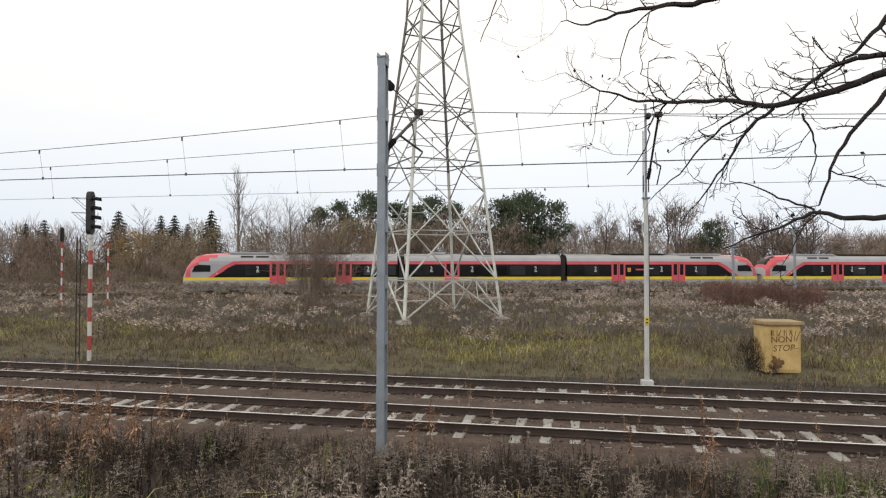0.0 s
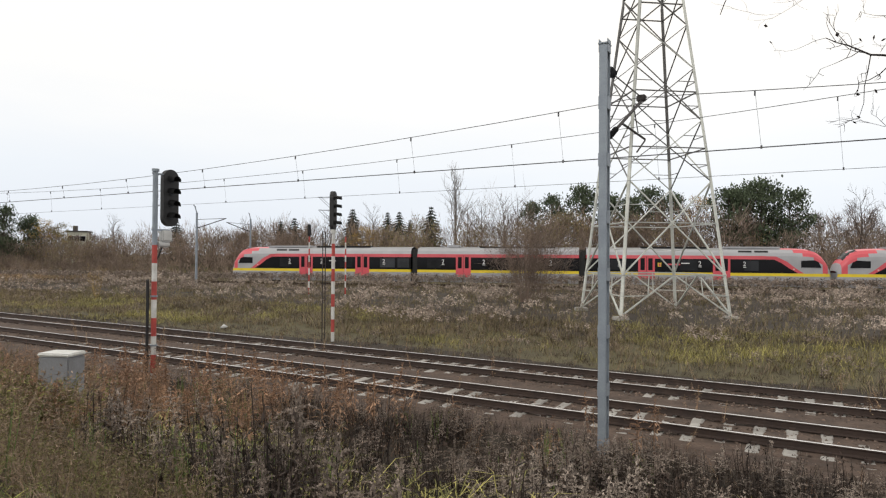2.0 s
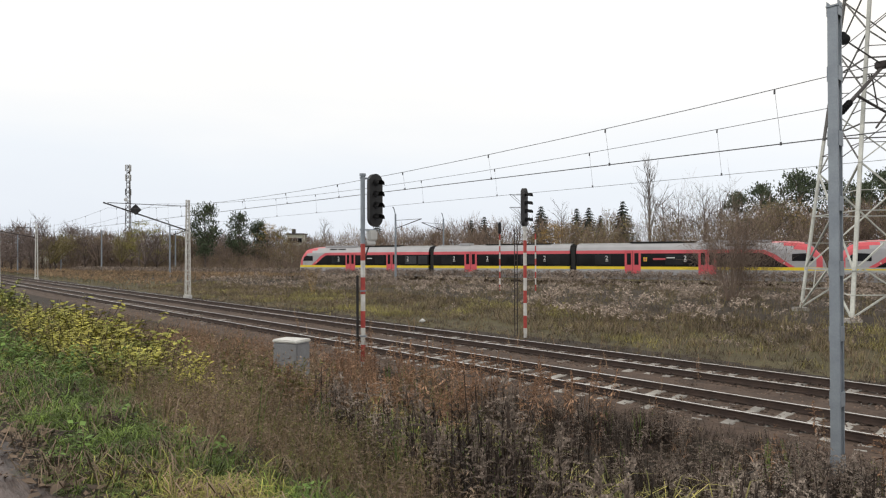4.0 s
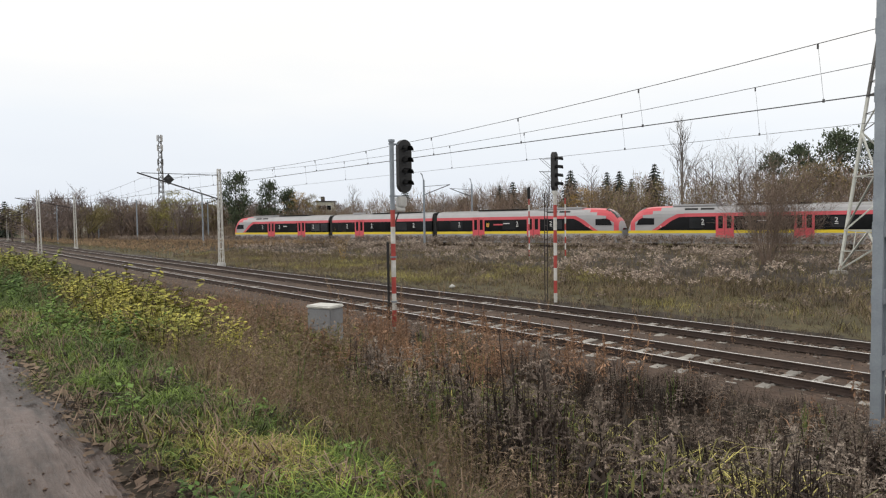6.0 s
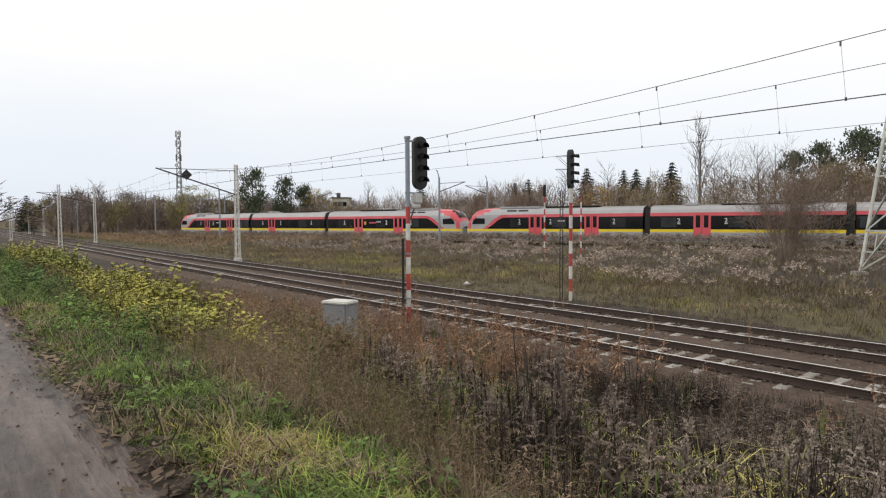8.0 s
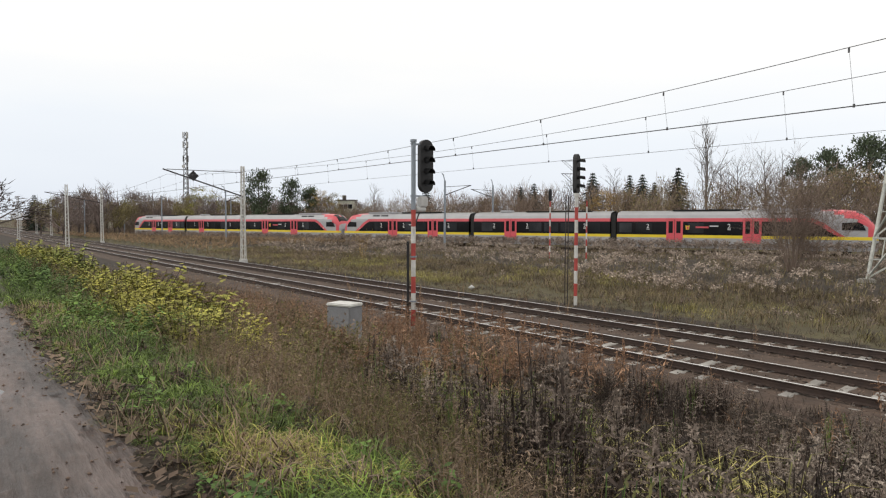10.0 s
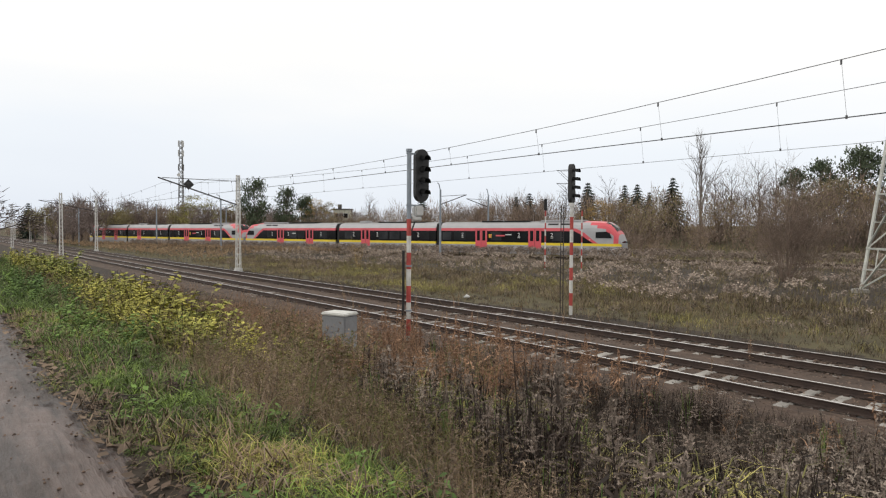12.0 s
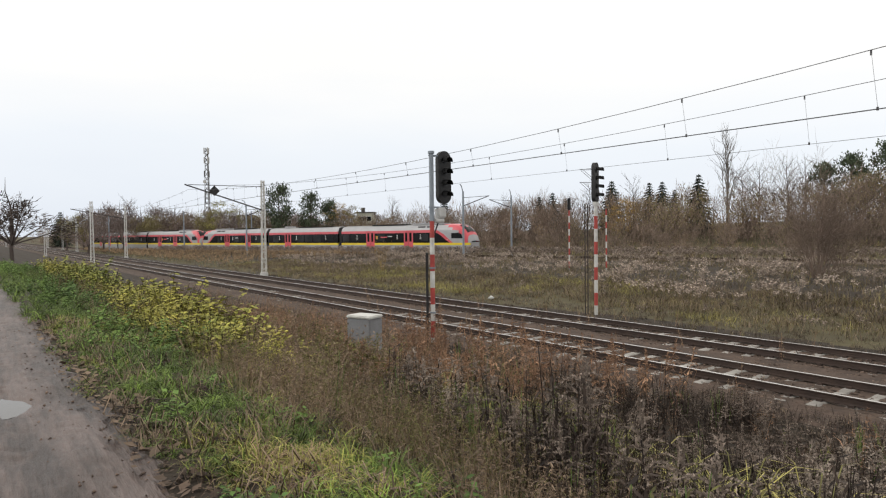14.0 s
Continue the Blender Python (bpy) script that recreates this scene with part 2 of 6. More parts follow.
def sleeper_mesh():
    """A pre-stressed concrete sleeper: waisted, chamfered, with rail seats."""
    bm = bmesh.new()
    secs = [(-1.3, 0.12, -0.22), (-1.25, 0.13, -0.185), (-0.5, 0.125, -0.165), (-0.2, 0.11, -0.172), (0.2, 0.11, -0.172), (0.5, 0.125, -0.165), (1.25, 0.13, -0.185), (1.3, 0.12, -0.22)]
    rings = [[bm.verts.new(c) for c in ((-w - 0.02, y, -0.36), (-w, y, z - 0.03), (-w + 0.03, y, z), (w - 0.03, y, z), (w, y, z - 0.03), (w + 0.02, y, -0.36))] for y, w, z in secs]
    for r, q in zip(rings, rings[1:]):
        for i in range(5):
            bm.faces.new((r[i], q[i], q[i + 1], r[i + 1]))
    bm.faces.new(rings[0])
    bm.faces.new(rings[-1][::-1])
    for y in (-GAUGE / 2, GAUGE / 2):
        for s in (-1, 1):
            old = set(bm.faces)
            box(bm, (0, y + s * 0.11, -0.145), (0.11, 0.07, 0.05))
            for fc in set(bm.faces) - old:
                fc.material_index = 1
    me = bpy.data.meshes.new("sleeper")
    bm.to_mesh(me)
    bm.free()
    me.materials.append(M_CONC)
    me.materials.append(M_RAIL)
    return me


RAIL, SLEEPER = rail_mesh(600), sleeper_mesh()


def railway_track(y, name, phase, dim):
    t = thing(name, "worn railway track on concrete sleepers in dark ballast", "railway track", pose(0, y, 0), kind="structure")
    for s in (-1, 1):
        r = new("rail", RAIL)
        r.parent, r.location = t, (-480, s * GAUGE / 2, 0)
    rng = random.Random(phase)
    for i in range(-92, 50):
        o = new("sleeper", SLEEPER)
        o.parent = t
        o.location = (i * 0.6 + phase * 0.1, rng.uniform(-0.03, 0.03), rng.uniform(-0.025, 0.012) - dim - (0.03 if i < -38 else 0))
        o.rotation_euler = (rng.uniform(-0.008, 0.008), 0, rng.uniform(-0.02, 0.02))
    # the rest of the line, far off
    co = np.array([(x, y, z) for x in (-0.13, 0.13) for y in (-1.15, 1.15) for z in (-0.3, -0.198)], float)
    tri = np.array([(0, 1, 3), (0, 3, 2), (4, 6, 7), (4, 7, 5), (0, 4, 5), (0, 5, 1), (2, 3, 7), (2, 7, 6), (1, 5, 7), (1, 7, 3)])
    n = 8
    xs = [i * 0.6 for i in list(range(-500, -92)) + list(range(50, 110))]
    v = np.concatenate([co + (x, 0, -0.01 - dim) for x in xs])
    f = np.concatenate([tri + k * n for k in range(len(xs))])
    o = new("far_sleepers", raw_mesh("far_sleepers", v, f, [M_CONC]))
    o.parent = t
    tagged(o, kind="stuff")
    return t


railway_track(NEAR_Y, "railway_track_1", 1, 0.0)
railway_track(FAR_Y, "railway_track_2", 4, 0.02)


def ballast_bed():
    """The shoulders of crushed stone that fill the space between the sleepers."""
    xs = np.unique(np.r_[np.arange(-480, -70, 6), np.arange(-70, 40, 0.6), np.arange(40, 124, 6)])
    prof = [(11.5, -0.42), (12.65, -0.225), (12.98, -0.195), (13.3, -0.198), (14.19, -0.192), (15.1, -0.198), (15.42, -0.195), (16.0, -0.225), (16.62, -0.195), (17.0, -0.205), (17.86, -0.20), (18.8, -0.205), (19.15, -0.195), (19.5, -0.235), (20.7, -0.42)]
    prof = [(np.interp(u, range(len(prof)), [p[0] for p in prof]), np.interp(u, range(len(prof)), [p[1] for p in prof])) for u in np.arange(0, len(prof) - 0.9, 0.25)]
    v, w = [], len(prof)
    rng = np.random.default_rng(5)
    for x in xs:
        for y, z in prof:
            v.append((x, y, z + rng.normal(0, 0.013)))
    i = (np.arange(len(xs) - 1)[:, None] * w + np.arange(w - 1)[None]).ravel()
    ob = new("ballast", raw_mesh("ballast", v, np.stack([i, i + w, i + w + 1, i + 1], -1), [M_BALLAST], smooth=True))
    return tagged(ob, "dark brown crushed stone ballast under the rails", "ballast", kind="structure")


ballast_bed()


def line_track():
    """The far line's two rails, bent to its curve."""
    t = thing("railway_track_3", "distant curved railway line on an embankment", "railway track", kind="structure")
    xs = np.r_[np.arange(-480, -245, 8), np.arange(-245, 140, 4.0)]
    for s in (-1, 1):
        bm = bmesh.new()
        prev = None
        for x in xs:
            y, z = float(line_y(x)) + s * GAUGE / 2, float(line_z(x))
            ring = [bm.verts.new((x, y + dy, z + dz)) for dy, dz in ((-0.04, -0.16), (-0.035, 0), (0.035, 0), (0.04, -0.16))]
            if prev:
                for k in range(3):
                    bm.faces.new((prev[k], ring[k], ring[k + 1], prev[k + 1]))
            prev = ring
        part("rail", bm, M_RAIL, t)
    return t


line_track()


# ---- the train: two three-car units ----
SIDE = ((1.30, 0.30), (1.40, 0.75), (1.42, 1.33), (1.42, 1.62), (1.42, 2.96), (1.39, 3.30), (1.27, 3.62), (0.98, 3.92), (0.0, 4.08))


def nose_top(x):
    return float(np.interp(x, (0, 0.3, 0.7, 1.2, 1.7, 2.6, 3.4), (1.9, 2.68, 3.3, 3.75, 3.98, 4.05, 4.08)))


def nose_width(x):
    return float(np.interp(x, (0, 0.3, 0.8, 1.5, 2.5), (0.72, 0.84, 0.93, 0.98, 1.0)))


def section(x, nosed, k):
    y, z = SIDE[k]
    if nosed:
        z, y = min(z, 0.3 + (z - 0.3) * (nose_top(x) - 0.3) / 3.78) if z > 1.62 else z, y * nose_width(x)
    return y, z


def band(k0, k1, xs, nosed, side):
    bm = bmesh.new()
    grid = [[bm.verts.new((x, side * section(x, nosed, k)[0], section(x, nosed, k)[1])) for k in range(k0, k1 + 1)] for x in xs]
    for a, b in zip(grid, grid[1:]):
        for i in range(k1 - k0):
            bm.faces.new((a[i], b[i], b[i + 1], a[i + 1]))
    return bm


def plate(pts, side, depth=0.012, y=1.42):
    """A flat panel on a car's side, from its outline in x and z."""
    bm = bmesh.new()
    a = [bm.verts.new((x, side * y, z)) for x, z in pts]
    b = [bm.verts.new((x, side * (y + depth), z)) for x, z in pts]
    bm.faces.new(b)
    for i in range(len(pts)):
        j = (i + 1) % len(pts)
        bm.faces.new((a[i], a[j], b[j], b[i]))
    bmesh.ops.recalc_face_normals(bm, faces=bm.faces)
    return bm


def numeral(car, x, z, side):
    cu = bpy.data.curves.new("class_number", "FONT")
    cu.body, cu.size, cu.extrude = "2", 0.62, 0.003
    cu.materials.append(M_TNUM)
    o = new("class_number", cu)
    o.parent = car
    o.matrix_basis = pose(x + 0.17 * side, side * 1.445, z, 90, 0, 0 if side < 0 else 180)
    bm = bmesh.new()
    box(bm, (x, side * 1.44, z - 0.12), (0.3, 0.01, 0.06))
    part("number_bar", bm, M_TNUM, car)


def car_door(car, x, side):
    d = part("door", box(bmesh.new(), (x, side * 1.435, 2.05), (1.62, 0.03, 2.36), bevel=0.01), M_TRED, car, "red double sliding door")
    for s in (-1, 1):
        part("door_window", box(bmesh.new(), (x + s * 0.38, side * 1.452, 2.4), (0.42, 0.012, 1.2), bevel=0.004), M_TGLASS, d)
    part("seam", box(bmesh.new(), (x, side * 1.452, 2.2), (0.03, 0.008, 2.0)), M_TDARK, d)


def car_shell(car, xs, nosed, x0, x1):
    """Bands of the body side, roof and underframe from x0 to x1."""
    for side in (-1, 1):
        part("skirt", band(0, 2, xs, nosed, side), M_TGREY, car, "grey skirt panel")
        part("yellow_stripe", band(2, 3, xs, nosed, side), M_TYEL, car, "yellow stripe along the sill")
        lo = [x for x in xs if x >= x0]
        part("window_band", band(3, 4, lo, nosed, side), M_TGLASS, car, "continuous dark window band")
        part("red_band", band(4, 5, lo, nosed, side), M_TRED, car, "red stripe above the windows")
        part("roof_side", band(5, 7, lo, nosed, side), M_TGREY, car, "silver grey cant rail")
        part("roof_half", band(7, 8, lo, nosed, side), M_TROOF, car)


def bogie(car, x):
    bm = bmesh.new()
    for s in (-1, 1):
        for d in (-1.25, 1.25):
            tube(bm, (x + d, s * 0.72, 0.43), (x + d, s * 0.82, 0.43), 0.43, n=20)
        box(bm, (x, s * 1.0, 0.5), (3.2, 0.16, 0.22), bevel=0.03)
    part("bogie", bm, M_IRON, car)


def end_car(length):
    car = thing("train_car", "red and grey electric train end car with sloped red cab", "train car", group="train cars")
    k = length / 22.0
    xs = [0, 0.15, 0.3, 0.5, 0.8, 1.2, 1.6, 2.1, 2.6, 3.4, 4.4, 5.6 * k] + list(np.linspace(6.5 * k, length - 0.35, 6))
    car_shell(car, xs, True, 5.6 * k - 1e-6, length)
    cab = [x for x in xs if x <= 5.6 * k + 1e-6]
    for side in (-1, 1):
        def cab_band(name, k0, k1, a, b, mat, label=""):
            part(name, band(k0, k1, [x for x in cab if a <= x <= b], True, side), mat, car, label)
        cab_band("nose", 3, 8, 0, 0.3, M_TGREY, "grey lower nose")
        cab_band("cab_front", 3, 8, 0.3, 0.8, M_TRED, "red rounded cab front corner")
        cab_band("cab_side", 3, 4, 0.8, 1.6, M_TGREY, "silver grey cab side")
        cab_band("cab_hood", 4, 8, 0.8, 1.6, M_TRED, "red sloped cab hood")
        cab_band("cab_side", 3, 5, 1.6, 2.6, M_TGREY, "silver grey cab side")
        cab_band("cab_hood", 5, 8, 1.6, 2.6, M_TRED, "red sloped cab hood")
        cab_band("cab_side", 3, 6, 2.6, 3.4, M_TGREY, "silver grey cab side")
        cab_band("cab_hood", 6, 8, 2.6, 3.4, M_TRED, "red sloped cab hood")
        cab_band("cab_side", 3, 7, 3.4, 4.4, M_TGREY, "silver grey cab side")
        cab_band("cab_roof", 7, 8, 3.4, 4.4, M_TRED)
        cab_band("cab_side", 3, 8, 4.4, 99, M_TGREY, "silver grey cab side")
        part("cab_window", plate([(0.95, 2.2), (2.75, 2.2), (2.75, 2.86), (1.55, 2.92), (1.2, 2.75)], side, 0.03, 1.40), M_TGLASS, car, "dark cab side window")
        part("window_sweep", plate([(3.0, 1.63), (5.62 * k, 1.63), (5.62 * k, 2.955), (5.2, 2.95), (4.5, 2.62), (3.8, 2.1)], side), M_TGLASS, car)
        part("red_sweep", plate([(2.5, 1.63), (3.0, 1.63), (3.8, 2.1), (4.5, 2.62), (5.2, 2.95), (5.62 * k, 2.955), (5.62 * k, 3.27), (5.0, 3.25), (4.0, 2.75), (3.2, 2.1)], side, 0.014, 1.41), M_TRED, car)
        for x in (9.4 * k, 16.1 * k):
            car_door(car, x, side)
        for x in (7.4 * k, 11.3 * k, 18.6 * k):
            numeral(car, x, 2.3, side)
        # a small crest and two lines of lettering beside the inner door
        if length > 23:
            part("crest", plate([(15.72, 2.15), (16.02, 2.15), (16.06, 2.58), (15.87, 2.54), (15.68, 2.58)], side, 0.024), M_TYEL, car, "yellow shield crest")
            part("crest_field", plate([(15.77, 2.2), (15.96, 2.2), (15.98, 2.48), (15.75, 2.48)], side, 0.028), M_TRED, car)
            part("lettering_bar", box(bmesh.new(), (14.5, side * 1.436, 2.4), (1.2, 0.02, 0.16)), M_TRED, car, "red lettering bar")
        part("lettering_bar", box(bmesh.new(), (12.6 * k, side * 1.436, 2.52), (0.8, 0.02, 0.1)), M_TNUM, car, "white lettering bar")
        for x, w in ((6.8 * k, 1.3), (12.3 * k, 1.7), (14.2 * k, 1.5), (19.0 * k, 1.7), (20.8 * k, 1.3)):
            part("window_pane", box(bmesh.new(), (x, side * 1.424, 2.32), (w, 0.012, 1.0), bevel=0.004), M_TPANE, car, "tinted window pane")
        part("headlight", box(bmesh.new(), (0.42, side * 1.02, 1.95), (0.1, 0.22, 0.16), bevel=0.02), M_TLAMP, car, "headlight")
        part("marker_light", box(bmesh.new(), (3.4, side * 1.437, 2.02), (0.12, 0.02, 0.12), bevel=0.004), M_TLAMP, car)
        for x in (6.3, 7.8):
            part("roof_grille", box(bmesh.new(), (x, side * 1.2, 3.72), (1.25, 0.06, 0.2), pose(0, 0, 0, side * 32), 0.01), M_TDARK, car, "dark roof vent grille")
    bm = bmesh.new()
    rows = [[bm.verts.new((x - 0.03, s * nose_width(x) * 1.36 * w, nose_top(x) - d)) for s, w, d in ((-1, 0.74, 0.18), (-1, 0.4, 0.02), (1, 0.4, 0.02), (1, 0.74, 0.18))] for x in (0.55, 0.8, 1.1, 1.45, 1.75)]
    for a, b in zip(rows, rows[1:]):
        for i in range(3):
            bm.faces.new((a[i], a[i + 1], b[i + 1], b[i]))
    part("windscreen", bm, M_TGLASS, car, "raked dark windscreen")
    part("front_panel", box(bmesh.new(), (0.1, 0, 1.15), (0.2, 1.96, 1.1), bevel=0.05), M_TGREY, car)
    part("bumper", box(bmesh.new(), (0.12, 0, 0.85), (0.5, 1.9, 0.55), bevel=0.12), M_TGREY, car)
    part("coupler", tube(bmesh.new(), (0.2, 0, 0.95), (-0.28, 0, 0.95), 0.16), M_IRON, car)
    part("roof_pod", box(bmesh.new(), (7.0, 0, 4.1), (5.2, 1.7, 0.24), bevel=0.08), M_TGREY, car, "grey roof equipment fairing")
    part("roof_duct", box(bmesh.new(), (13.5 * k, 0, 4.1), (6.4, 1.3, 0.16), bevel=0.05), M_TDARK, car, "black roof duct")
    part("floor_pan", box(bmesh.new(), (length / 2 + 0.4, 0, 0.75), (length - 1.2, 2.5, 0.8)), M_TDARK, car)
    bogie(car, 3.6)
    bogie(car, length - 1.2)
    return car


def middle_car(length):
    car = thing("train_car", "red and grey electric train middle car with dark windows", "train car", group="train cars")
    xs = list(np.linspace(0.35, length - 0.35, 7))
    car_shell(car, xs, False, 0, length)
    for side in (-1, 1):
        car_door(car, 5.4, side)
        for x in (3.2, 7.6, 14.6):
            numeral(car, x, 2.3, side)
        for x, w in ((2.2, 1.5), (8.6, 1.6), (10.6, 1.7), (12.6, 1.7), (15.6, 1.5)):
            part("window_pane", box(bmesh.new(), (x, side * 1.424, 2.32), (w, 0.012, 1.0), bevel=0.004), M_TPANE, car, "tinted window pane")
    for x in (0.05, length - 0.05):
        part("gangway", box(bmesh.new(), (x, 0, 2.2), (0.6, 2.5, 3.3), bevel=0.05), M_TDARK, car, "black rubber gangway bellows")
    part("roof_box", box(bmesh.new(), (4.2, 0, 4.14), (1.3, 1.3, 0.3), bevel=0.06), M_TGREY, car)
    part("roof_duct", box(bmesh.new(), (11, 0, 4.08), (8.0, 1.2, 0.12), bevel=0.04), M_TDARK, car, "black roof duct")
    part("floor_pan", box(bmesh.new(), (length / 2, 0, 0.75), (length - 1, 2.5, 0.8)), M_TDARK, car)
    return car


M_TNUM = material("white_decal", (0.8, 0.8, 0.8), (0.7, 0.7, 0.7), 0.5)
M_TPANE = material("window_pane", (0.042, 0.045, 0.050), (0.014, 0.015, 0.017), 0.05, 0, 0.5, rand=0.8)
M_TPANE.node_tree.nodes["Principled BSDF"].inputs["Specular IOR Level"].default_value = 0.3
M_TLAMP = material("lamp_lens", (0.8, 0.78, 0.7), (0.7, 0.68, 0.6), 0.2)
LF, LM, LR, UNIT = 22.0, 17.8, 23.4, 63.8
front_car = end_car(LF)
centre_car = middle_car(LM)
rear_car = end_car(LR)
CARS = [(front_car, 0.0, LF, False), (centre_car, LF, LM, False), (rear_car, LF + LM, LR, True)]
CARS += [(copy_thing(o, pose(0, 0, 0)), a + UNIT, l, r) for o, a, l, r in CARS]

ARC_X = np.arange(-420, 200, 0.5)
ARC_S = np.r_[0, np.cumsum(np.hypot(np.diff(ARC_X), np.diff(line_y(ARC_X))))]
ARC_S = ARC_S - np.interp(0, ARC_X, ARC_S)


def on_line(s):
    x = float(np.interp(s, ARC_S, ARC_X))
    return Vector((x, float(line_y(x)), float(line_z(x))))


def car_pose(t, start, length, reverse):
    head = -41.01 - 10.507 * t - 0.02404 * t * t
    p, q = on_line(head + start), on_line(head + start + length)
    if reverse:
        p, q = q, p
    d = q - p
    return pose(*p, 0, math.degrees(-math.atan2(d.z, math.hypot(d.x, d.y))), math.degrees(math.atan2(d.y, d.x)))


def motions():
    for car, start, length, reverse in CARS:
        walk(car, [(t, car_pose(t, start, length, reverse)) for t in range(15)])


# ---- masts and wires of the near line ----
def batten_post(x, y, top):
    """A post of two channels with batten plates between them."""
    p = thing("catenary_post", "blue-grey painted steel catenary post of two battened channels", "catenary post", pose(x, y, -0.6))
    h = top + 0.6
    for s in (-1, 1):
        bm = bmesh.new()
        outline = [(-0.1, 0.1), (0.1, 0.1), (0.1, 0.066), (0.09, 0.066), (0.09, 0.094), (-0.09, 0.094), (-0.09, 0.066), (-0.1, 0.066)]
        f = bm.faces.new([bm.verts.new((u * 0.72, s * v * 1.15, 0)) for u, v in outline])
        g = bmesh.ops.extrude_face_region(bm, geom=[f])
        bmesh.ops.translate(bm, vec=(0, 0, h), verts=[q for q in g["geom"] if isinstance(q, bmesh.types.BMVert)])
        bmesh.ops.recalc_face_normals(bm, faces=bm.faces)
        part("channel", bm, M_STEEL, p)
    z = 0.5
    while z < h:
        for e in (-1, 1):
            part("batten", box(bmesh.new(), (e * 0.079, 0, z), (0.012, 0.22, 0.24), bevel=0.003), M_STEEL, p)
        z += 1.05
    part("cap", box(bmesh.new(), (0, 0, h + 0.015), (0.18, 0.27, 0.03), bevel=0.005), M_STEEL, p)
    part("footing", box(bmesh.new(), (0, 0, -0.2), (0.5, 0.5, 0.5), bevel=0.03), M_CONC, p, "concrete footing")
    return p


def insulator(parent, p, q, r=0.06, n=5):
    bm = bmesh.new()
    p, q = Vector(p), Vector(q)
    tube(bm, p, q, r * 0.45, n=8)
    for i in range(n):
        a = p.lerp(q, (i + 0.3) / n)
        tube(bm, a, p.lerp(q, (i + 0.7) / n), r, r * 0.7, 10)
    return part("insulator", bm, M_DARK, parent, "dark ribbed insulator")


def cantilever(p, side, reach, zm, zc, zb, ztie):
    """Bracket from a mast: strut, tie, registration arm; in the mast's own space, where side is the way to the track."""
    def at(d, z):
        return (0.05, side * d, z)
    insulator(p, at(0.15, zb), at(0.65, zb + 0.25))
    part("strut", tube(bmesh.new(), at(0.6, zb + 0.22), at(reach, zm - 0.06), 0.032, n=8), M_IRON, p)
    insulator(p, at(0.12, ztie), at(0.42, ztie), 0.09, 3)
    part("tie_rod", tube(bmesh.new(), at(0.4, ztie), at(reach - 0.1, zm + 0.02), 0.014, n=6), M_IRON, p)
    part("clamp", box(bmesh.new(), at(reach, zm), (0.2, 0.14, 0.14), bevel=0.02), M_IRON, p)
    part("registration_tube", tube(bmesh.new(), at(1.0, zb + 0.42), at(reach + 0.35, zc + 0.45), 0.024, n=8), M_IRON, p)
    part("steady_arm", tube(bmesh.new(), at(reach + 0.35, zc + 0.42), at(reach - 0.4, zc + 0.05), 0.018, n=6), M_IRON, p)
    part("dropper_rod", tube(bmesh.new(), at(reach - 0.7, zc + 1.0), at(reach - 0.3, zc + 0.48), 0.012, n=6), M_IRON, p)


def lattice_mast(x, y, top, tint, w=0.34, foot=True):
    """A slender four-legged lattice mast."""
    p = thing("catenary_mast", "pale lattice catenary mast on a concrete foot", "catenary mast", pose(x, y, -0.3))
    h = top + 0.3
    t = 0.6
    legs = [(-1, -1), (1, -1), (1, 1), (-1, 1)]
    def corner(k, z):
        f = 1 - (1 - t) * z / h
        return (legs[k][0] * w / 2 * f, legs[k][1] * w / 2 * f, z)
    for k in range(4):
        part("leg", beam(bmesh.new(), corner(k, 0), corner(k, h), 0.06), tint, p)
    n = int(h / 0.42)
    for face in range(4):
        bm = bmesh.new()
        for i in range(n):
            a, b = (face, (face + 1) % 4) if i % 2 else ((face + 1) % 4, face)
            beam(bm, corner(a, h * i / n), corner(b, h * (i + 1) / n), 0.035, 0.02)
        part("lacing", bm, tint, p)
    if foot:
        part("foot", box(bmesh.new(), (0, 0, 0.12), (0.55, 0.55, 0.3), bevel=0.03), M_MASTC, p, "white concrete foot")
    return p


post = batten_post(-3.46, 11.5, 7.27)
cantilever(post, 1, NEAR_Y - 11.5, 7.48, 6.18, 6.2, 7.43)


def concrete_mast(x, y, top):
    p = thing("catenary_mast", "white round concrete catenary mast with steel upper half", "catenary mast", pose(x, y, -0.3))
    part("shaft", tube(bmesh.new(), (0, 0, 0.1), (0, 0, 5.7), 0.078, 0.066, 16), M_MASTC, p, "white painted concrete shaft")
    part("foot", box(bmesh.new(), (0, 0, 0.06), (0.36, 0.36, 0.16), bevel=0.02), M_MASTC, p)
    part("collar", box(bmesh.new(), (0, 0, 5.72), (0.24, 0.2, 0.06), bevel=0.01), M_STEEL, p)
    part("upper_tube", tube(bmesh.new(), (0, 0, 5.7), (0, 0, top + 0.3), 0.04, 0.035, 12), M_STEEL, p)
    part("side_channel", box(bmesh.new(), (-0.075, 0, 6.6), (0.04, 0.07, 2.4)), M_MASTC, p)
    for s in (-1, 1):
        part("clip", box(bmesh.new(), (s * 0.08, 0, 6.15), (0.03, 0.07, 0.5)), M_IRON, p)
    part("stay_wire", tube(bmesh.new(), (0.08, 0.02, 5.2), (0.09, 0.05, 0.2), 0.012, n=6), M_IRON, p)
    sign = part("number_sign", box(bmesh.new(), (0, -0.092, 1.95), (0.14, 0.02, 0.22), bevel=0.004), M_SIGNY, p, "small yellow sign plate")
    for z in (1.9, 2.0):
        part("sign_bar", box(bmesh.new(), (0, -0.105, z), (0.06, 0.006, 0.04)), M_DARK, sign)
    return p


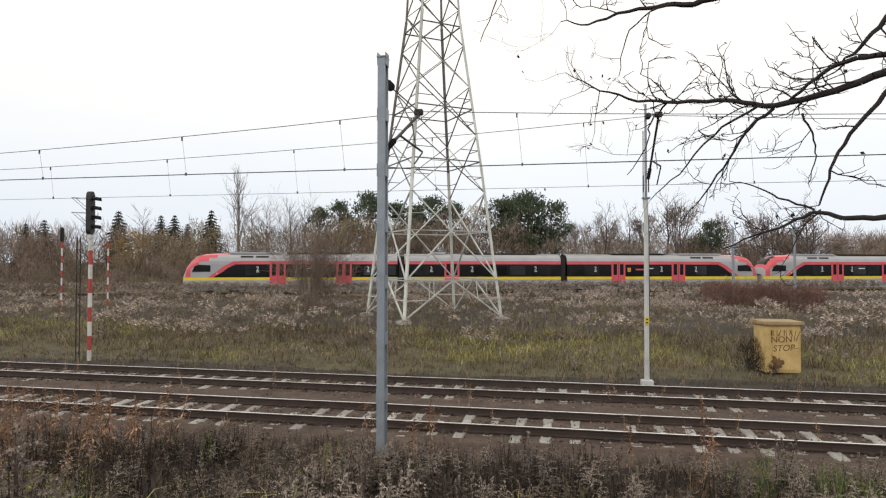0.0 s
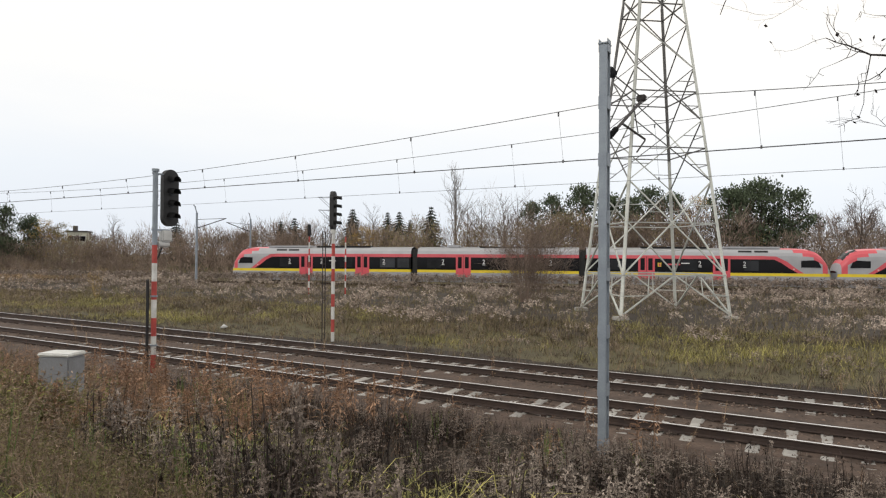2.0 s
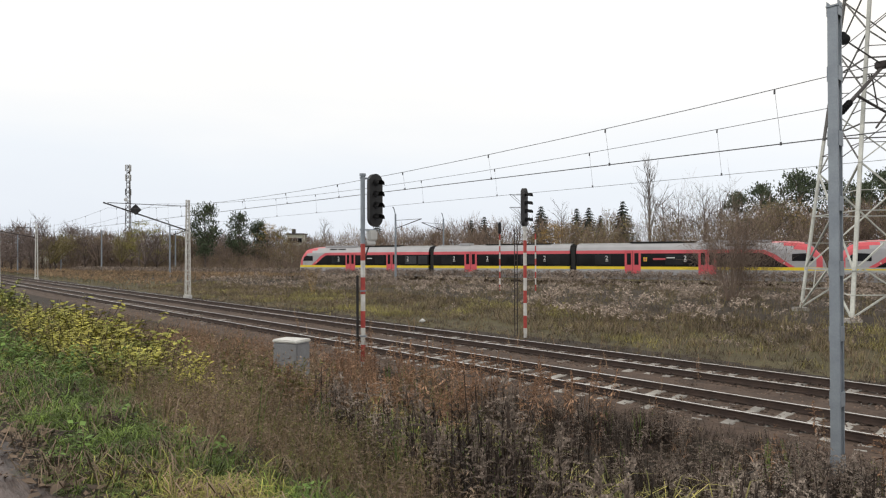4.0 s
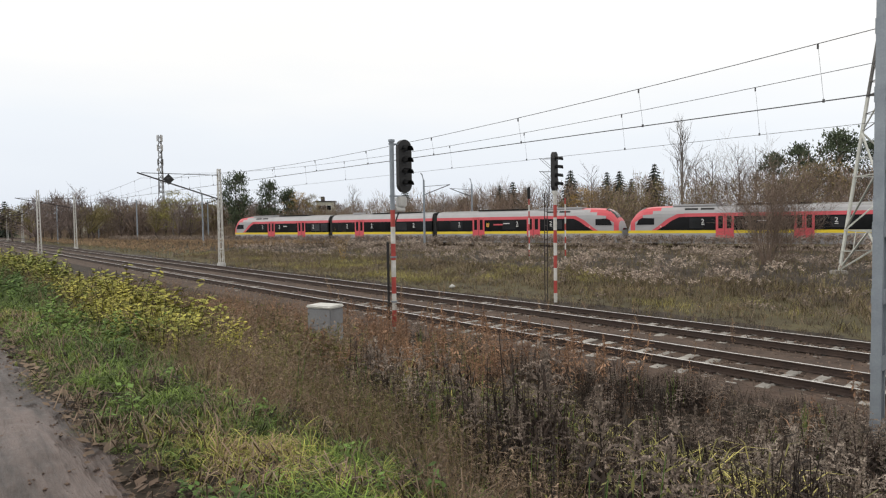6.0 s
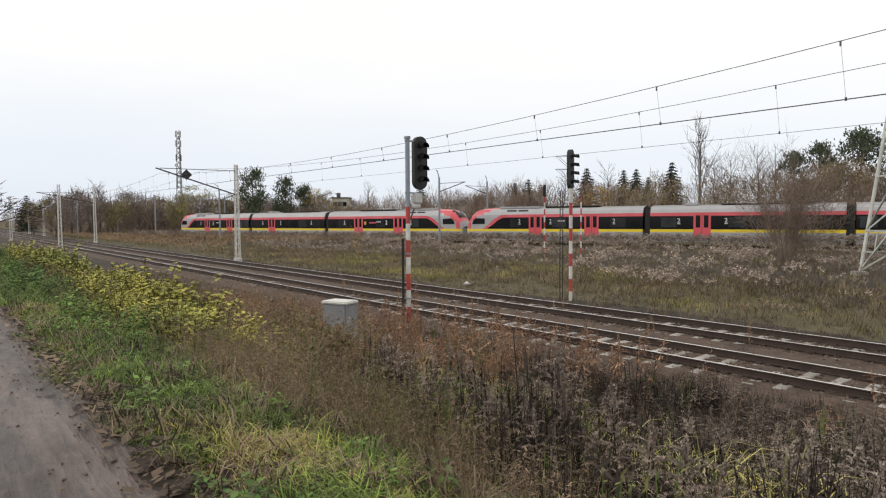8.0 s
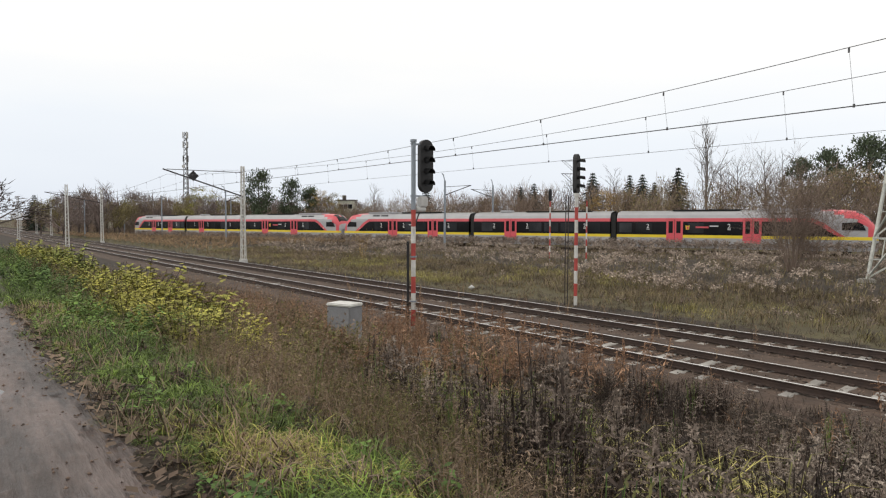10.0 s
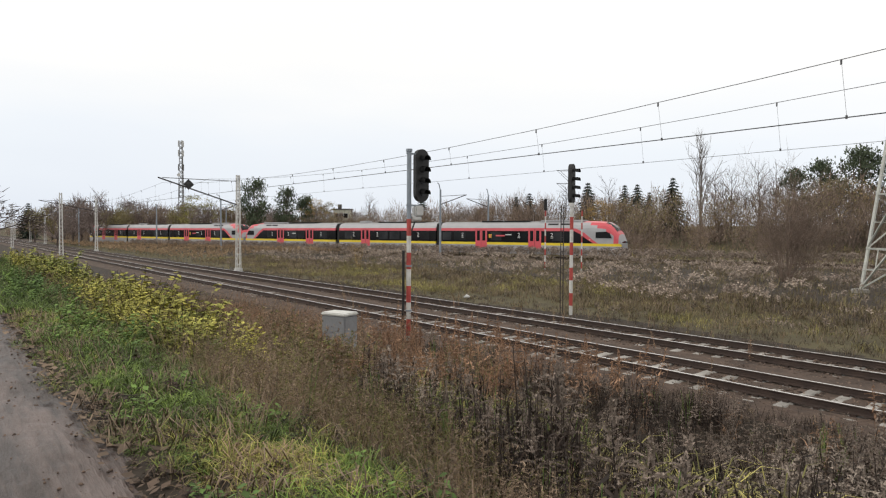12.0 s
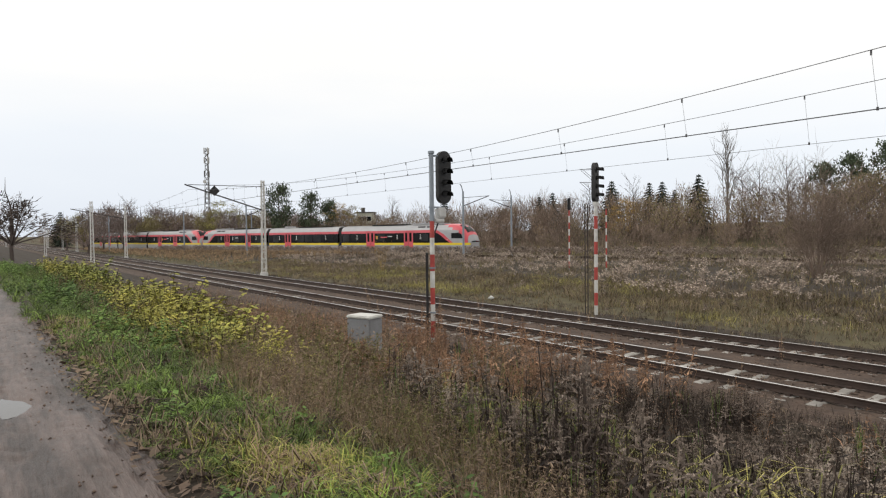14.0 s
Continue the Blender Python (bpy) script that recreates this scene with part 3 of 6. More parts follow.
mast_r = concrete_mast(2.3, 20.4, 8.33)
cantilever(mast_r, -1, 20.4 - FAR_Y, 7.72, 5.82, 6.3, 8.2)
mast_c = lattice_mast(-53.2, 20.3, 7.85, M_WHITE)


def long_arm(p, reach, zb, zt):
    part("jib", beam(bmesh.new(), (0, 0, zb), (0, -reach, zt), 0.12, 0.09), M_IRON, p)
    part("jib_tie", beam(bmesh.new(), (0, 0, zt + 0.02), (0, -reach + 0.3, zt), 0.05), M_IRON, p)
    part("hanger", tube(bmesh.new(), (0, -reach + 1.6, zt - 0.3), (0, -reach + 1.6, zt - 1.5), 0.03, n=6), M_IRON, p)


long_arm(mast_c, 6.4, 5.6, 7.6)
part("diamond_sign", box(bmesh.new(), (0.1, -4.1, 7.15), (0.03, 0.62, 0.62), pose(0, 0, 0, 45), 0.005), M_DARK, mast_c, "black diamond sign board")


def wire(name, pts, r, label, mat=None):
    cu = bpy.data.curves.new(name, "CURVE")
    cu.dimensions, cu.bevel_depth, cu.bevel_resolution = "3D", r, 1
    sp = cu.splines.new("POLY")
    sp.points.add(len(pts) - 1)
    for q, c in zip(sp.points, pts):
        q.co = (*c, 1)
    cu.materials.append(mat or M_WIRE)
    return tagged(new(name, cu), label, "overhead wire")


def span_z(x, xa, xb, za, zb, sag):
    u = (x - xa) / (xb - xa)
    return za + (zb - za) * u - 4 * sag * u * (1 - u)


def overhead(y, supports, contact, sag, double, phase):
    """Messenger, contact wires and droppers over one track; supports: x and height."""
    pts = []
    for (xa, za), (xb, zb) in zip(supports, supports[1:]):
        pts += [(x, y, span_z(x, xa, xb, za, zb, sag)) for x in np.linspace(xa, xb, 15)[:-1]]
    pts.append((supports[-1][0], y, supports[-1][1]))
    w = wire("overhead_wire", pts, 0.0085, "sagging dark messenger wire above the track with droppers")
    for dy in ((-0.035, 0.035) if double else (0,)):
        c = wire("contact_wire", [(s[0], y + dy + (0.15 if i % 2 else -0.15), contact) for i, s in enumerate(supports)], 0.0065, "")
        c.parent = w
        del c["category"]
    for (xa, za), (xb, zb) in zip(supports, supports[1:]):
        x = xa - phase if xb < xa else xa + phase
        n = max(3, int(abs(xb - xa) / 4.0))
        for i in range(n):
            x = xa + (xb - xa) * (i + 0.45) / n
            z = span_z(x, xa, xb, za, zb, sag)
            bm = bmesh.new()
            tube(bm, (x, y, z), (x + 0.12, y + 0.02, contact), 0.0035, n=5)
            box(bm, (x, y, z - 0.05), (0.03, 0.03, 0.10))
            box(bm, (x + 0.12, y, contact + 0.03), (0.035, 0.035, 0.07))
            part("dropper", bm, M_WIRE, w)


overhead(NEAR_Y, [(106, 6.9), (51, 6.9), (-3.46, 6.9), (-53.2, 6.9), (-104, 6.9), (-160, 6.9), (-220, 6.9), (-300, 6.9)], 5.58, 0.84, True, 1.8)
overhead(FAR_Y, [(112, 7.4), (57, 7.4), (2.3, 7.4), (-53.2, 7.4), (-104, 7.2), (-160, 7.2), (-220, 7.2), (-300, 7.2)], 5.5, 0.95, False, 2.2)


# ---- signals ----
def signal(x, y, top, head_h, head_w, offset, turn, band_from, side_mounted, label):
    s = thing("railway_signal", label, "railway signal", pose(x, y, -0.3, 0, 0, turn))
    r = 0.075
    pole_top = top + 0.3 if side_mounted else top + 0.3 - head_h
    z, red = band_from + 0.3, True
    if side_mounted:
        part("upper_post", tube(bmesh.new(), (0, 0, z), (0, 0, pole_top), r, n=14), M_STEEL, s, "galvanised upper post")
        part("post_cap", tube(bmesh.new(), (0, 0, pole_top - 0.06), (0, 0, pole_top + 0.02), r + 0.03, n=14), M_STEEL, s)
    else:
        z, red = pole_top, False
    while z > 0.05:
        lo = max(z - 0.54, 0)
        part("red_band" if red else "white_band", tube(bmesh.new(), (0, 0, lo), (0, 0, z), r, n=14), M_RED if red else M_WHITE, s)
        z, red = lo, not red
    part("footing", box(bmesh.new(), (0, 0, -0.24), (0.4, 0.4, 0.3), bevel=0.03), M_IRON, s)
    cz = top + 0.35 - head_h / 2
    bm = bmesh.new()
    n = 14
    prof = [(math.cos(a) * head_w / 2, (head_h - head_w) / 2 + math.sin(a) * head_w / 2) for a in np.linspace(0, math.pi, n)]
    prof += [(-u, -v) for u, v in prof]
    f = bm.faces.new([bm.verts.new((0.06, offset + u, cz + v)) for u, v in prof])
    g = bmesh.ops.extrude_face_region(bm, geom=[f])
    bmesh.ops.translate(bm, vec=(-0.16, 0, 0), verts=[e for e in g["geom"] if isinstance(e, bmesh.types.BMVert)])
    bmesh.ops.recalc_face_normals(bm, faces=bm.faces)
    head = part("signal_head", bm, M_DARK, s, "black rounded signal head with hooded lenses")
    for i in range(4):
        zz = cz + (1.5 - i) * head_h * 0.215
        part("lens", tube(bmesh.new(), (0.055, offset, zz), (0.08, offset, zz), head_w * 0.2, n=18), M_LENS, head, "unlit dark lens")
        bm = bmesh.new()
        arc = np.linspace(-0.25, math.pi + 0.25, 12)
        ring = [[bm.verts.new((0.06 + d, offset + math.cos(a) * head_w * 0.25, zz + math.sin(a) * head_w * 0.25 - d * 0.15)) for a in arc] for d in (0, 0.28)]
        for k in range(11):
            bm.faces.new((ring[0][k], ring[0][k + 1], ring[1][k + 1], ring[1][k]))
        bmesh.ops.solidify(bm, geom=bm.faces[:], thickness=0.012)
        part("visor", bm, M_DARK, head)
    if side_mounted:
        for zz in (pole_top - 0.12, cz - head_h / 2 - 0.12):
            part("bracket", beam(bmesh.new(), (0, -0.1, zz), (0, offset, zz), 0.05), M_STEEL, s)
        part("cable_box", box(bmesh.new(), (0.02, offset * 0.7, cz - head_h / 2 - 0.3), (0.22, 0.34, 0.34), bevel=0.04), M_MASTC, s, "pale cast junction box")
        part("lower_box", tube(bmesh.new(), (0, offset * 0.2, cz - head_h / 2 - 0.55), (0, offset * 0.9, cz - head_h / 2 - 0.55), 0.09, n=12), M_MASTC, s)
        for a, b in (((-0.02, offset * 0.9, cz - head_h / 2 - 0.2), (-0.02, 0.1, cz - head_h / 2 - 1.0)), ((-0.13, -0.1, 2.9), (-0.13, -0.1, 0.0)), ((-0.05, -0.2, 2.9), (-0.05, -0.2, 0.0)), ((-0.13, -0.1, 2.9), (-0.05, -0.2, 2.9))):
            part("cable", tube(bmesh.new(), a, b, 0.025, n=8), M_DARK, s)
        for zz in (2.4, 0.95):
            part("clamp", tube(bmesh.new(), (0, 0, zz), (0, 0, zz + 0.05), r + 0.03, n=12), M_STEEL, s)
    else:
        part("neck", box(bmesh.new(), (0, 0, pole_top - 0.02), (0.16, 0.3, 0.16), bevel=0.02), M_WHITE, s)
        for zz in (cz + 0.55, cz):
            bm = bmesh.new()
            for e in (-0.2, 0.2):
                beam(bm, (-0.1, e, zz), (-0.62, e, zz + 0.02), 0.014)
                beam(bm, (-0.1, e, zz - 0.45), (-0.62, e, zz + 0.02), 0.014)
            beam(bm, (-0.62, -0.2, zz + 0.02), (-0.62, 0.2, zz + 0.02), 0.014)
            part("maintenance_rail", bm, M_IRON, s)
        lad = part("ladder", beam(beam(bmesh.new(), (-0.42, -0.15, 0), (-0.42, -0.15, 4.7), 0.03), (-0.42, 0.15, 0), (-0.42, 0.15, 4.7), 0.03), M_IRON, s, "narrow dark ladder")
        for i in range(15):
            part("rung", beam(bmesh.new(), (-0.42, -0.15, 0.3 + i * 0.3), (-0.42, 0.15, 0.3 + i * 0.3), 0.02), M_IRON, lad)
    return s


M_LENS = material("dark_lens", (0.03, 0.03, 0.032), (0.02, 0.02, 0.022), 0.1)
signal(-17.0, 11.9, 5.88, 1.72, 0.52, 0.5, 0, 3.64, True, "tall colour-light signal on a red and white banded post")
signal(-17.9, 21.1, 6.08, 1.66, 0.44, 0.0, 18, 4.4, False, "colour-light signal on a slim red and white post")


# ---- the power pylon ----
def pylon():
    t = thing("power_pylon", "tall pale lattice steel power pylon in the weeds", "power pylon", pose(-8.19, 37.57, 0, 0, 0, 37))
    top = 30.0
    dirs = [(-1, -1), (1, -1), (1, 1), (-1, 1)]
    def width(z):
        return float(np.interp(z, (0.66, 18.3, 30), (3.07, 1.21, 0.7)))
    def corner(k, z):
        w = width(z)
        return Vector((dirs[k][0] * w, dirs[k][1] * w, z))
    def bar(name, p, q, w, pale):
        part(name, beam(bmesh.new(), p, q, w, w * 0.75), M_PYLON if pale else M_PYLON_DARK, t)
    # shade painted in: the two legs turned from the light go dark higher up
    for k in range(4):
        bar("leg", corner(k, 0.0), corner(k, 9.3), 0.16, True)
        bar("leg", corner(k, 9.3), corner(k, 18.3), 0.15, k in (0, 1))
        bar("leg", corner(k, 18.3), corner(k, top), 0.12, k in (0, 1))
    crossed = [2.45, 7.55, 10.95, 13.9, 16.4, 18.6, 20.6, 22.6, 24.6, 27.2, 30.0]
    for face in range(4):
        a, b = face, (face + 1) % 4
        mid = (corner(a, 2.45) + corner(b, 2.45)) / 2
        # the foot panel: a strut from whose middle two braces run down to the feet
        bar("strut", corner(a, 2.45), corner(b, 2.45), 0.10, True)
        for k, o in ((a, b), (b, a)):
            bar("brace", mid, corner(k, 0.3), 0.09, True)
            half = mid.lerp(corner(k, 0.3), 0.5)
            bar("strut", half, corner(k, 1.35), 0.06, True)
            bar("strut", half, corner(k, 2.45).lerp(mid, 0.5), 0.05, True)
        # shade against the bright sky is coloured into most upper braces and struts
        for i, (z0, z1) in enumerate(zip(crossed, crossed[1:])):
            for k, o in ((a, b), (b, a)):
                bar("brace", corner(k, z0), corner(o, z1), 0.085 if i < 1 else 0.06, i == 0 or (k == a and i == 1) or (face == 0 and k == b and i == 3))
            w0, w1 = width(z0), width(z1)
            zc = z0 + (z1 - z0) * w0 / (w0 + w1)
            if i in (0, 1, 2, 4, 6):
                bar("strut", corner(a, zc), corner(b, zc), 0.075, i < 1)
            if i < 3:
                for k, o in ((a, b), (b, a)):
                    for u in (0.27, 0.74):
                        z = z0 + (z1 - z0) * u
                        p = corner(k, z0).lerp(corner(o, z1), u) if u < 0.5 else corner(o, z0).lerp(corner(k, z1), u)
                        bar("strut", corner(k, z), p, 0.045, i < 1)
    for k in range(4):
        c = corner(k, 0.2)
        part("footing", box(bmesh.new(), (c.x, c.y, -0.1), (0.7, 0.7, 0.8), bevel=0.05), M_CONC, t)
    return t


pylon()


# ---- kiosk, cabinet and small things by the track ----
def kiosk():
    k = thing("equipment_kiosk", "ochre painted concrete kiosk with slab lid and black graffiti", "equipment kiosk", pose(7.15, 24.4, -0.35, 0, 0, 7))
    part("body", box(bmesh.new(), (0, 0, 0.80), (1.2, 0.98, 1.65), bevel=0.03), M_YELLOWBOX, k)
    part("lid", box(bmesh.new(), (0, 0, 1.69), (1.40, 1.18, 0.13), bevel=0.025), M_LID, k, "overhanging weathered slab lid")
    part("door_panel", box(bmesh.new(), (0.08, -0.50, 0.76), (0.9, 0.03, 1.36), bevel=0.008), M_YELLOWBOX, k)
    rng = random.Random(8)
    def sprayed(word, x, z, size, turn):
        cu = bpy.data.curves.new("graffiti_word", "FONT")
        cu.body, cu.size, cu.extrude, cu.shear = word, size, 0.003, rng.uniform(0.0, 0.25)
        cu.materials.append(M_GRAFFITI)
        o = new("graffiti_word", cu)
        o.parent, o.matrix_basis = k, pose(x, -0.522, z, 90, turn, 0)
    sprayed("NON", -0.42, 1.02, 0.30, -3)
    sprayed("STOP", -0.36, 0.72, 0.30, -4)
    # a line of scrawl above, and loose strokes
    for x in (-0.42, -0.22, -0.02, 0.18):
        bm = bmesh.new()
        for j in range(3):
            beam(bm, (x + rng.uniform(0, 0.14), -0.523, 1.26 + rng.uniform(-0.02, 0.02)), (x + rng.uniform(0, 0.16), -0.523, 1.46), 0.02, 0.01)
        part("graffiti_stroke", bm, M_GRAFFITI, k)
    for p, q in (((0.35, 1.1), (0.42, 1.45)), ((0.42, 1.1), (0.55, 1.42)), ((0.3, 0.82), (0.56, 0.86)), ((-0.4, 0.62), (-0.3, 0.35))):
        part("graffiti_stroke", beam(bmesh.new(), (p[0], -0.523, p[1]), (q[0], -0.523, q[1]), 0.02, 0.01), M_GRAFFITI, k)
    # soot and flaked paint low on the front
    bm = bmesh.new()
    ring = []
    for w in np.linspace(0, 2 * math.pi, 40)[:-1]:
        r = 1 + 0.25 * math.sin(3 * w + 1) + 0.15 * math.sin(7 * w) + 0.1 * math.sin(11 * w + 2)
        ring.append(bm.verts.new((-0.22 + 0.19 * r * math.cos(w), -0.5195, 0.30 + 0.24 * r * math.sin(w))))
    bm.faces.new(ring)
    part("soot_patch", bm, M_GRAFFITI, k, "dark sooty patch of flaked paint")
    return k


kiosk()


def cabinet():
    c = thing("cable_cabinet", "grey concrete cable cabinet with a worn white cap among weeds", "cable cabinet", pose(-11.5, 6.2, 0.1, 0, 0, 22))
    part("body", box(bmesh.new(), (0, 0, 0.72), (0.58, 0.42, 1.5), bevel=0.02), M_CABINET, c)
    part("cap", box(bmesh.new(), (0, 0, 1.51), (0.62, 0.46, 0.06), bevel=0.025), M_WHITE, c, "chipped white cap")
    return c


M_CABINET = material("grey_concrete", (0.26, 0.27, 0.29), (0.19, 0.19, 0.2), 0.85, 0, 3, 0.002, 30)
cabinet()


# ---- plants: triangles gathered into one mesh a kind ----
class Soup:
    def __init__(self):
        self.v, self.f, self.m, self.n = [], [], [], 0

    def add(self, v, f, m=0):
        v, f = np.asarray(v, float).reshape(-1, 3), np.asarray(f, int).reshape(-1, 3)
        self.v.append(v)
        self.f.append(f + self.n)
        self.m.append(np.full(len(f), m))
        self.n += len(v)

    def stick(self, p, q, r0, r1, m=0, n=3):
        """A tapered twig of n sides."""
        p, q = np.asarray(p, float), np.asarray(q, float)
        d = q - p
        a = np.cross(d, (0.31, 0.52, 0.79))
        a /= np.linalg.norm(a) + 1e-9
        b = np.cross(d, a)
        b /= np.linalg.norm(b) + 1e-9
        w = np.arange(n) * 2 * np.pi / n
        ring = np.cos(w)[:, None] * a + np.sin(w)[:, None] * b
        i = np.arange(n)
        j = (i + 1) % n
        self.add(np.r_[p + ring * r0, q + ring * r1], np.r_[np.c_[i, j, j + n], np.c_[i, j + n, i + n]], m)

    def leaf(self, p, d, side, w, m=0):
        """A pointed leaf of two triangles folded along its rib."""
        p, d, side = np.asarray(p, float), np.asarray(d, float), np.asarray(side, float)
        tip = p + d
        self.add([p, p + d * 0.5 + side * w, tip, p + d * 0.5 - side * w + (0, 0, 0.1 * w)], [[0, 1, 2], [0, 2, 3]], m)

    def arrays(self):
        return np.concatenate(self.v), np.concatenate(self.f), np.concatenate(self.m)

    def mesh(self, name, mats):
        v, f, m = self.arrays()
        return raw_mesh(name, v, f, mats, m)


def unit(rng):
    v = rng.normal(size=3)
    return v / np.linalg.norm(v)


def scatter(name, protos, places, heights, mats, label, category, seed, lean=0.12, kind="stuff", parent=None):
    """Many copies of small plants, turned and leaned at random, as one mesh."""
    rng = np.random.default_rng(seed)
    places, heights = np.asarray(places, float), np.asarray(heights, float)
    vs, fs, ms, n = [], [], [], 0
    pick = rng.integers(0, len(protos), len(places))
    for k, (pv, pf, pm) in enumerate(protos):
        sel = np.where(pick == k)[0]
        if not len(sel):
            continue
        a = rng.uniform(0, 2 * np.pi, len(sel))
        lx, ly = rng.normal(0, lean, len(sel)), rng.normal(0, lean, len(sel))
        s = heights[sel][:, None]
        x = (np.cos(a)[:, None] * pv[:, 0] - np.sin(a)[:, None] * pv[:, 1] + lx[:, None] * pv[:, 2]) * s
        y = (np.sin(a)[:, None] * pv[:, 0] + np.cos(a)[:, None] * pv[:, 1] + ly[:, None] * pv[:, 2]) * s
        z = np.broadcast_to(pv[:, 2], x.shape) * s
        vs.append((np.stack([x, y, z], -1) + places[sel][:, None, :]).reshape(-1, 3))
        fs.append((pf[None] + (np.arange(len(sel)) * len(pv))[:, None, None] + n).reshape(-1, 3))
        ms.append(np.tile(pm, len(sel)))
        n += len(sel) * len(pv)
    ob = new(name, raw_mesh(name, np.concatenate(vs), np.concatenate(fs), mats, np.concatenate(ms)))
    if parent:
        ob.parent = parent
        return tagged(ob, label, kind=kind)
    return tagged(ob, label, category, kind=kind)


def on_land(x, y, dz=-0.03):
    return np.c_[x, y, land(x, y) + dz]


def plant_mat(name, a, b, island=0.45, scale=0.35, fine=3.0):
    return material(name, a, b, 0.9, 0, scale, 0, fine, island=island, amount=0.5)


P_STEM = plant_mat("dry_stem", (0.045, 0.030, 0.023), (0.020, 0.014, 0.011))
P_PLUME = plant_mat("grey_plume", (0.36, 0.29, 0.24), (0.105, 0.082, 0.066), 0.5, 0.8, 5.0)
P_PALE = plant_mat("pale_plume", (0.45, 0.38, 0.32), (0.15, 0.12, 0.10), 0.5, 0.8, 5.0)
P_DEADLEAF = plant_mat("withered_leaf", (0.060, 0.040, 0.029), (0.020, 0.013, 0.010), 0.6, 0.8, 5.0)
P_GREEN = plant_mat("fresh_grass", (0.24, 0.35, 0.065), (0.085, 0.13, 0.028), 0.55, 0.8, 5.0)
P_OLIVE = plant_mat("olive_grass", (0.31, 0.26, 0.075), (0.15, 0.13, 0.045))
P_LUSH = plant_mat("lush_grass", (0.46, 0.45, 0.11), (0.18, 0.185, 0.046), 0.5, 0.8, 5.0)
P_STRAW = plant_mat("straw_grass", (0.42, 0.30, 0.18), (0.22, 0.145, 0.09))
P_RUST = plant_mat("rust_reed", (0.40, 0.245, 0.15), (0.17, 0.095, 0.06), 0.5, 0.8, 5.0)
P_YELLEAF = plant_mat("yellowing_leaf", (0.50, 0.44, 0.095), (0.17, 0.21, 0.045))
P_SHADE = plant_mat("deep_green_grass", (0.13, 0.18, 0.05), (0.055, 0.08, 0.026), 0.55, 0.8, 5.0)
P_DUSTY = plant_mat("dusty_pink_reed", (0.32, 0.235, 0.165), (0.12, 0.085, 0.058), 0.5, 0.8, 5.0)
P_HERB = plant_mat("green_herb", (0.19, 0.30, 0.065), (0.075, 0.135, 0.036))
P_YGREEN = plant_mat("yellow_green_leaf", (0.38, 0.34, 0.09), (0.20, 0.19, 0.055), 0.4, 0.2, 2)
P_OLIVEHERB = plant_mat("half_green_leaf", (0.20, 0.20, 0.06), (0.085, 0.075, 0.03), 0.5, 0.8, 5.0)
P_PURPLE = plant_mat("grey_brown_twig", (0.27, 0.215, 0.195), (0.14, 0.11, 0.10), 0.4, 0.06, 0.6)
P_BLEACHED = plant_mat("bleached_blade", (0.50, 0.42, 0.33), (0.24, 0.19, 0.145), 0.4, 0.8, 5.0)
P_MGREEN = plant_mat("meadow_blade_green", (0.48, 0.43, 0.14), (0.22, 0.20, 0.07))
P_MOLIVE = plant_mat("meadow_blade_olive", (0.28, 0.235, 0.105), (0.13, 0.108, 0.055))
P_MDRY = plant_mat("meadow_blade_dry", (0.27, 0.205, 0.14), (0.12, 0.088, 0.06))
P_MPLUME = plant_mat("meadow_plume", (0.50, 0.415, 0.345), (0.21, 0.165, 0.135), 0.6, 0.25, 2)
P_BARK = material("bare_bark", (0.125, 0.098, 0.086), (0.07, 0.055, 0.048), 0.95, 0, 2, 0.003, 20)
P_OAK = material("oak_bark", (0.040, 0.031, 0.030), (0.022, 0.018, 0.018), 0.95, 0, 4, 0.004, 30)
P_BIRCH = material("pale_bark", (0.30, 0.27, 0.24), (0.14, 0.12, 0.11), 0.9, 0, 2, 0.003, 10)
P_THICK = plant_mat("thicket_twig", (0.295, 0.222, 0.174), (0.145, 0.109, 0.088), 0.5, 0.06, 0.6)
P_OCHRE = plant_mat("ochre_leaf", (0.36, 0.255, 0.12), (0.20, 0.145, 0.075), 0.5, 0.06, 0.6)
P_OLIVELEAF = plant_mat("olive_leaf", (0.30, 0.25, 0.105), (0.15, 0.13, 0.062), 0.5, 0.06, 0.6)
P_PINE = plant_mat("pine_needles", (0.11, 0.14, 0.075), (0.052, 0.070, 0.042), 0.5, 0.3, 2)
P_SPRUCE = plant_mat("spruce_needles", (0.035, 0.055, 0.035), (0.016, 0.026, 0.018), 0.5, 0.3, 2)
P_YBIRCH = plant_mat("yellow_birch_leaf", (0.50, 0.34, 0.09), (0.32, 0.2, 0.06), 0.4, 0.3, 2)
P_REDTWIG = plant_mat("red_twig", (0.24, 0.125, 0.10), (0.12, 0.064, 0.052))


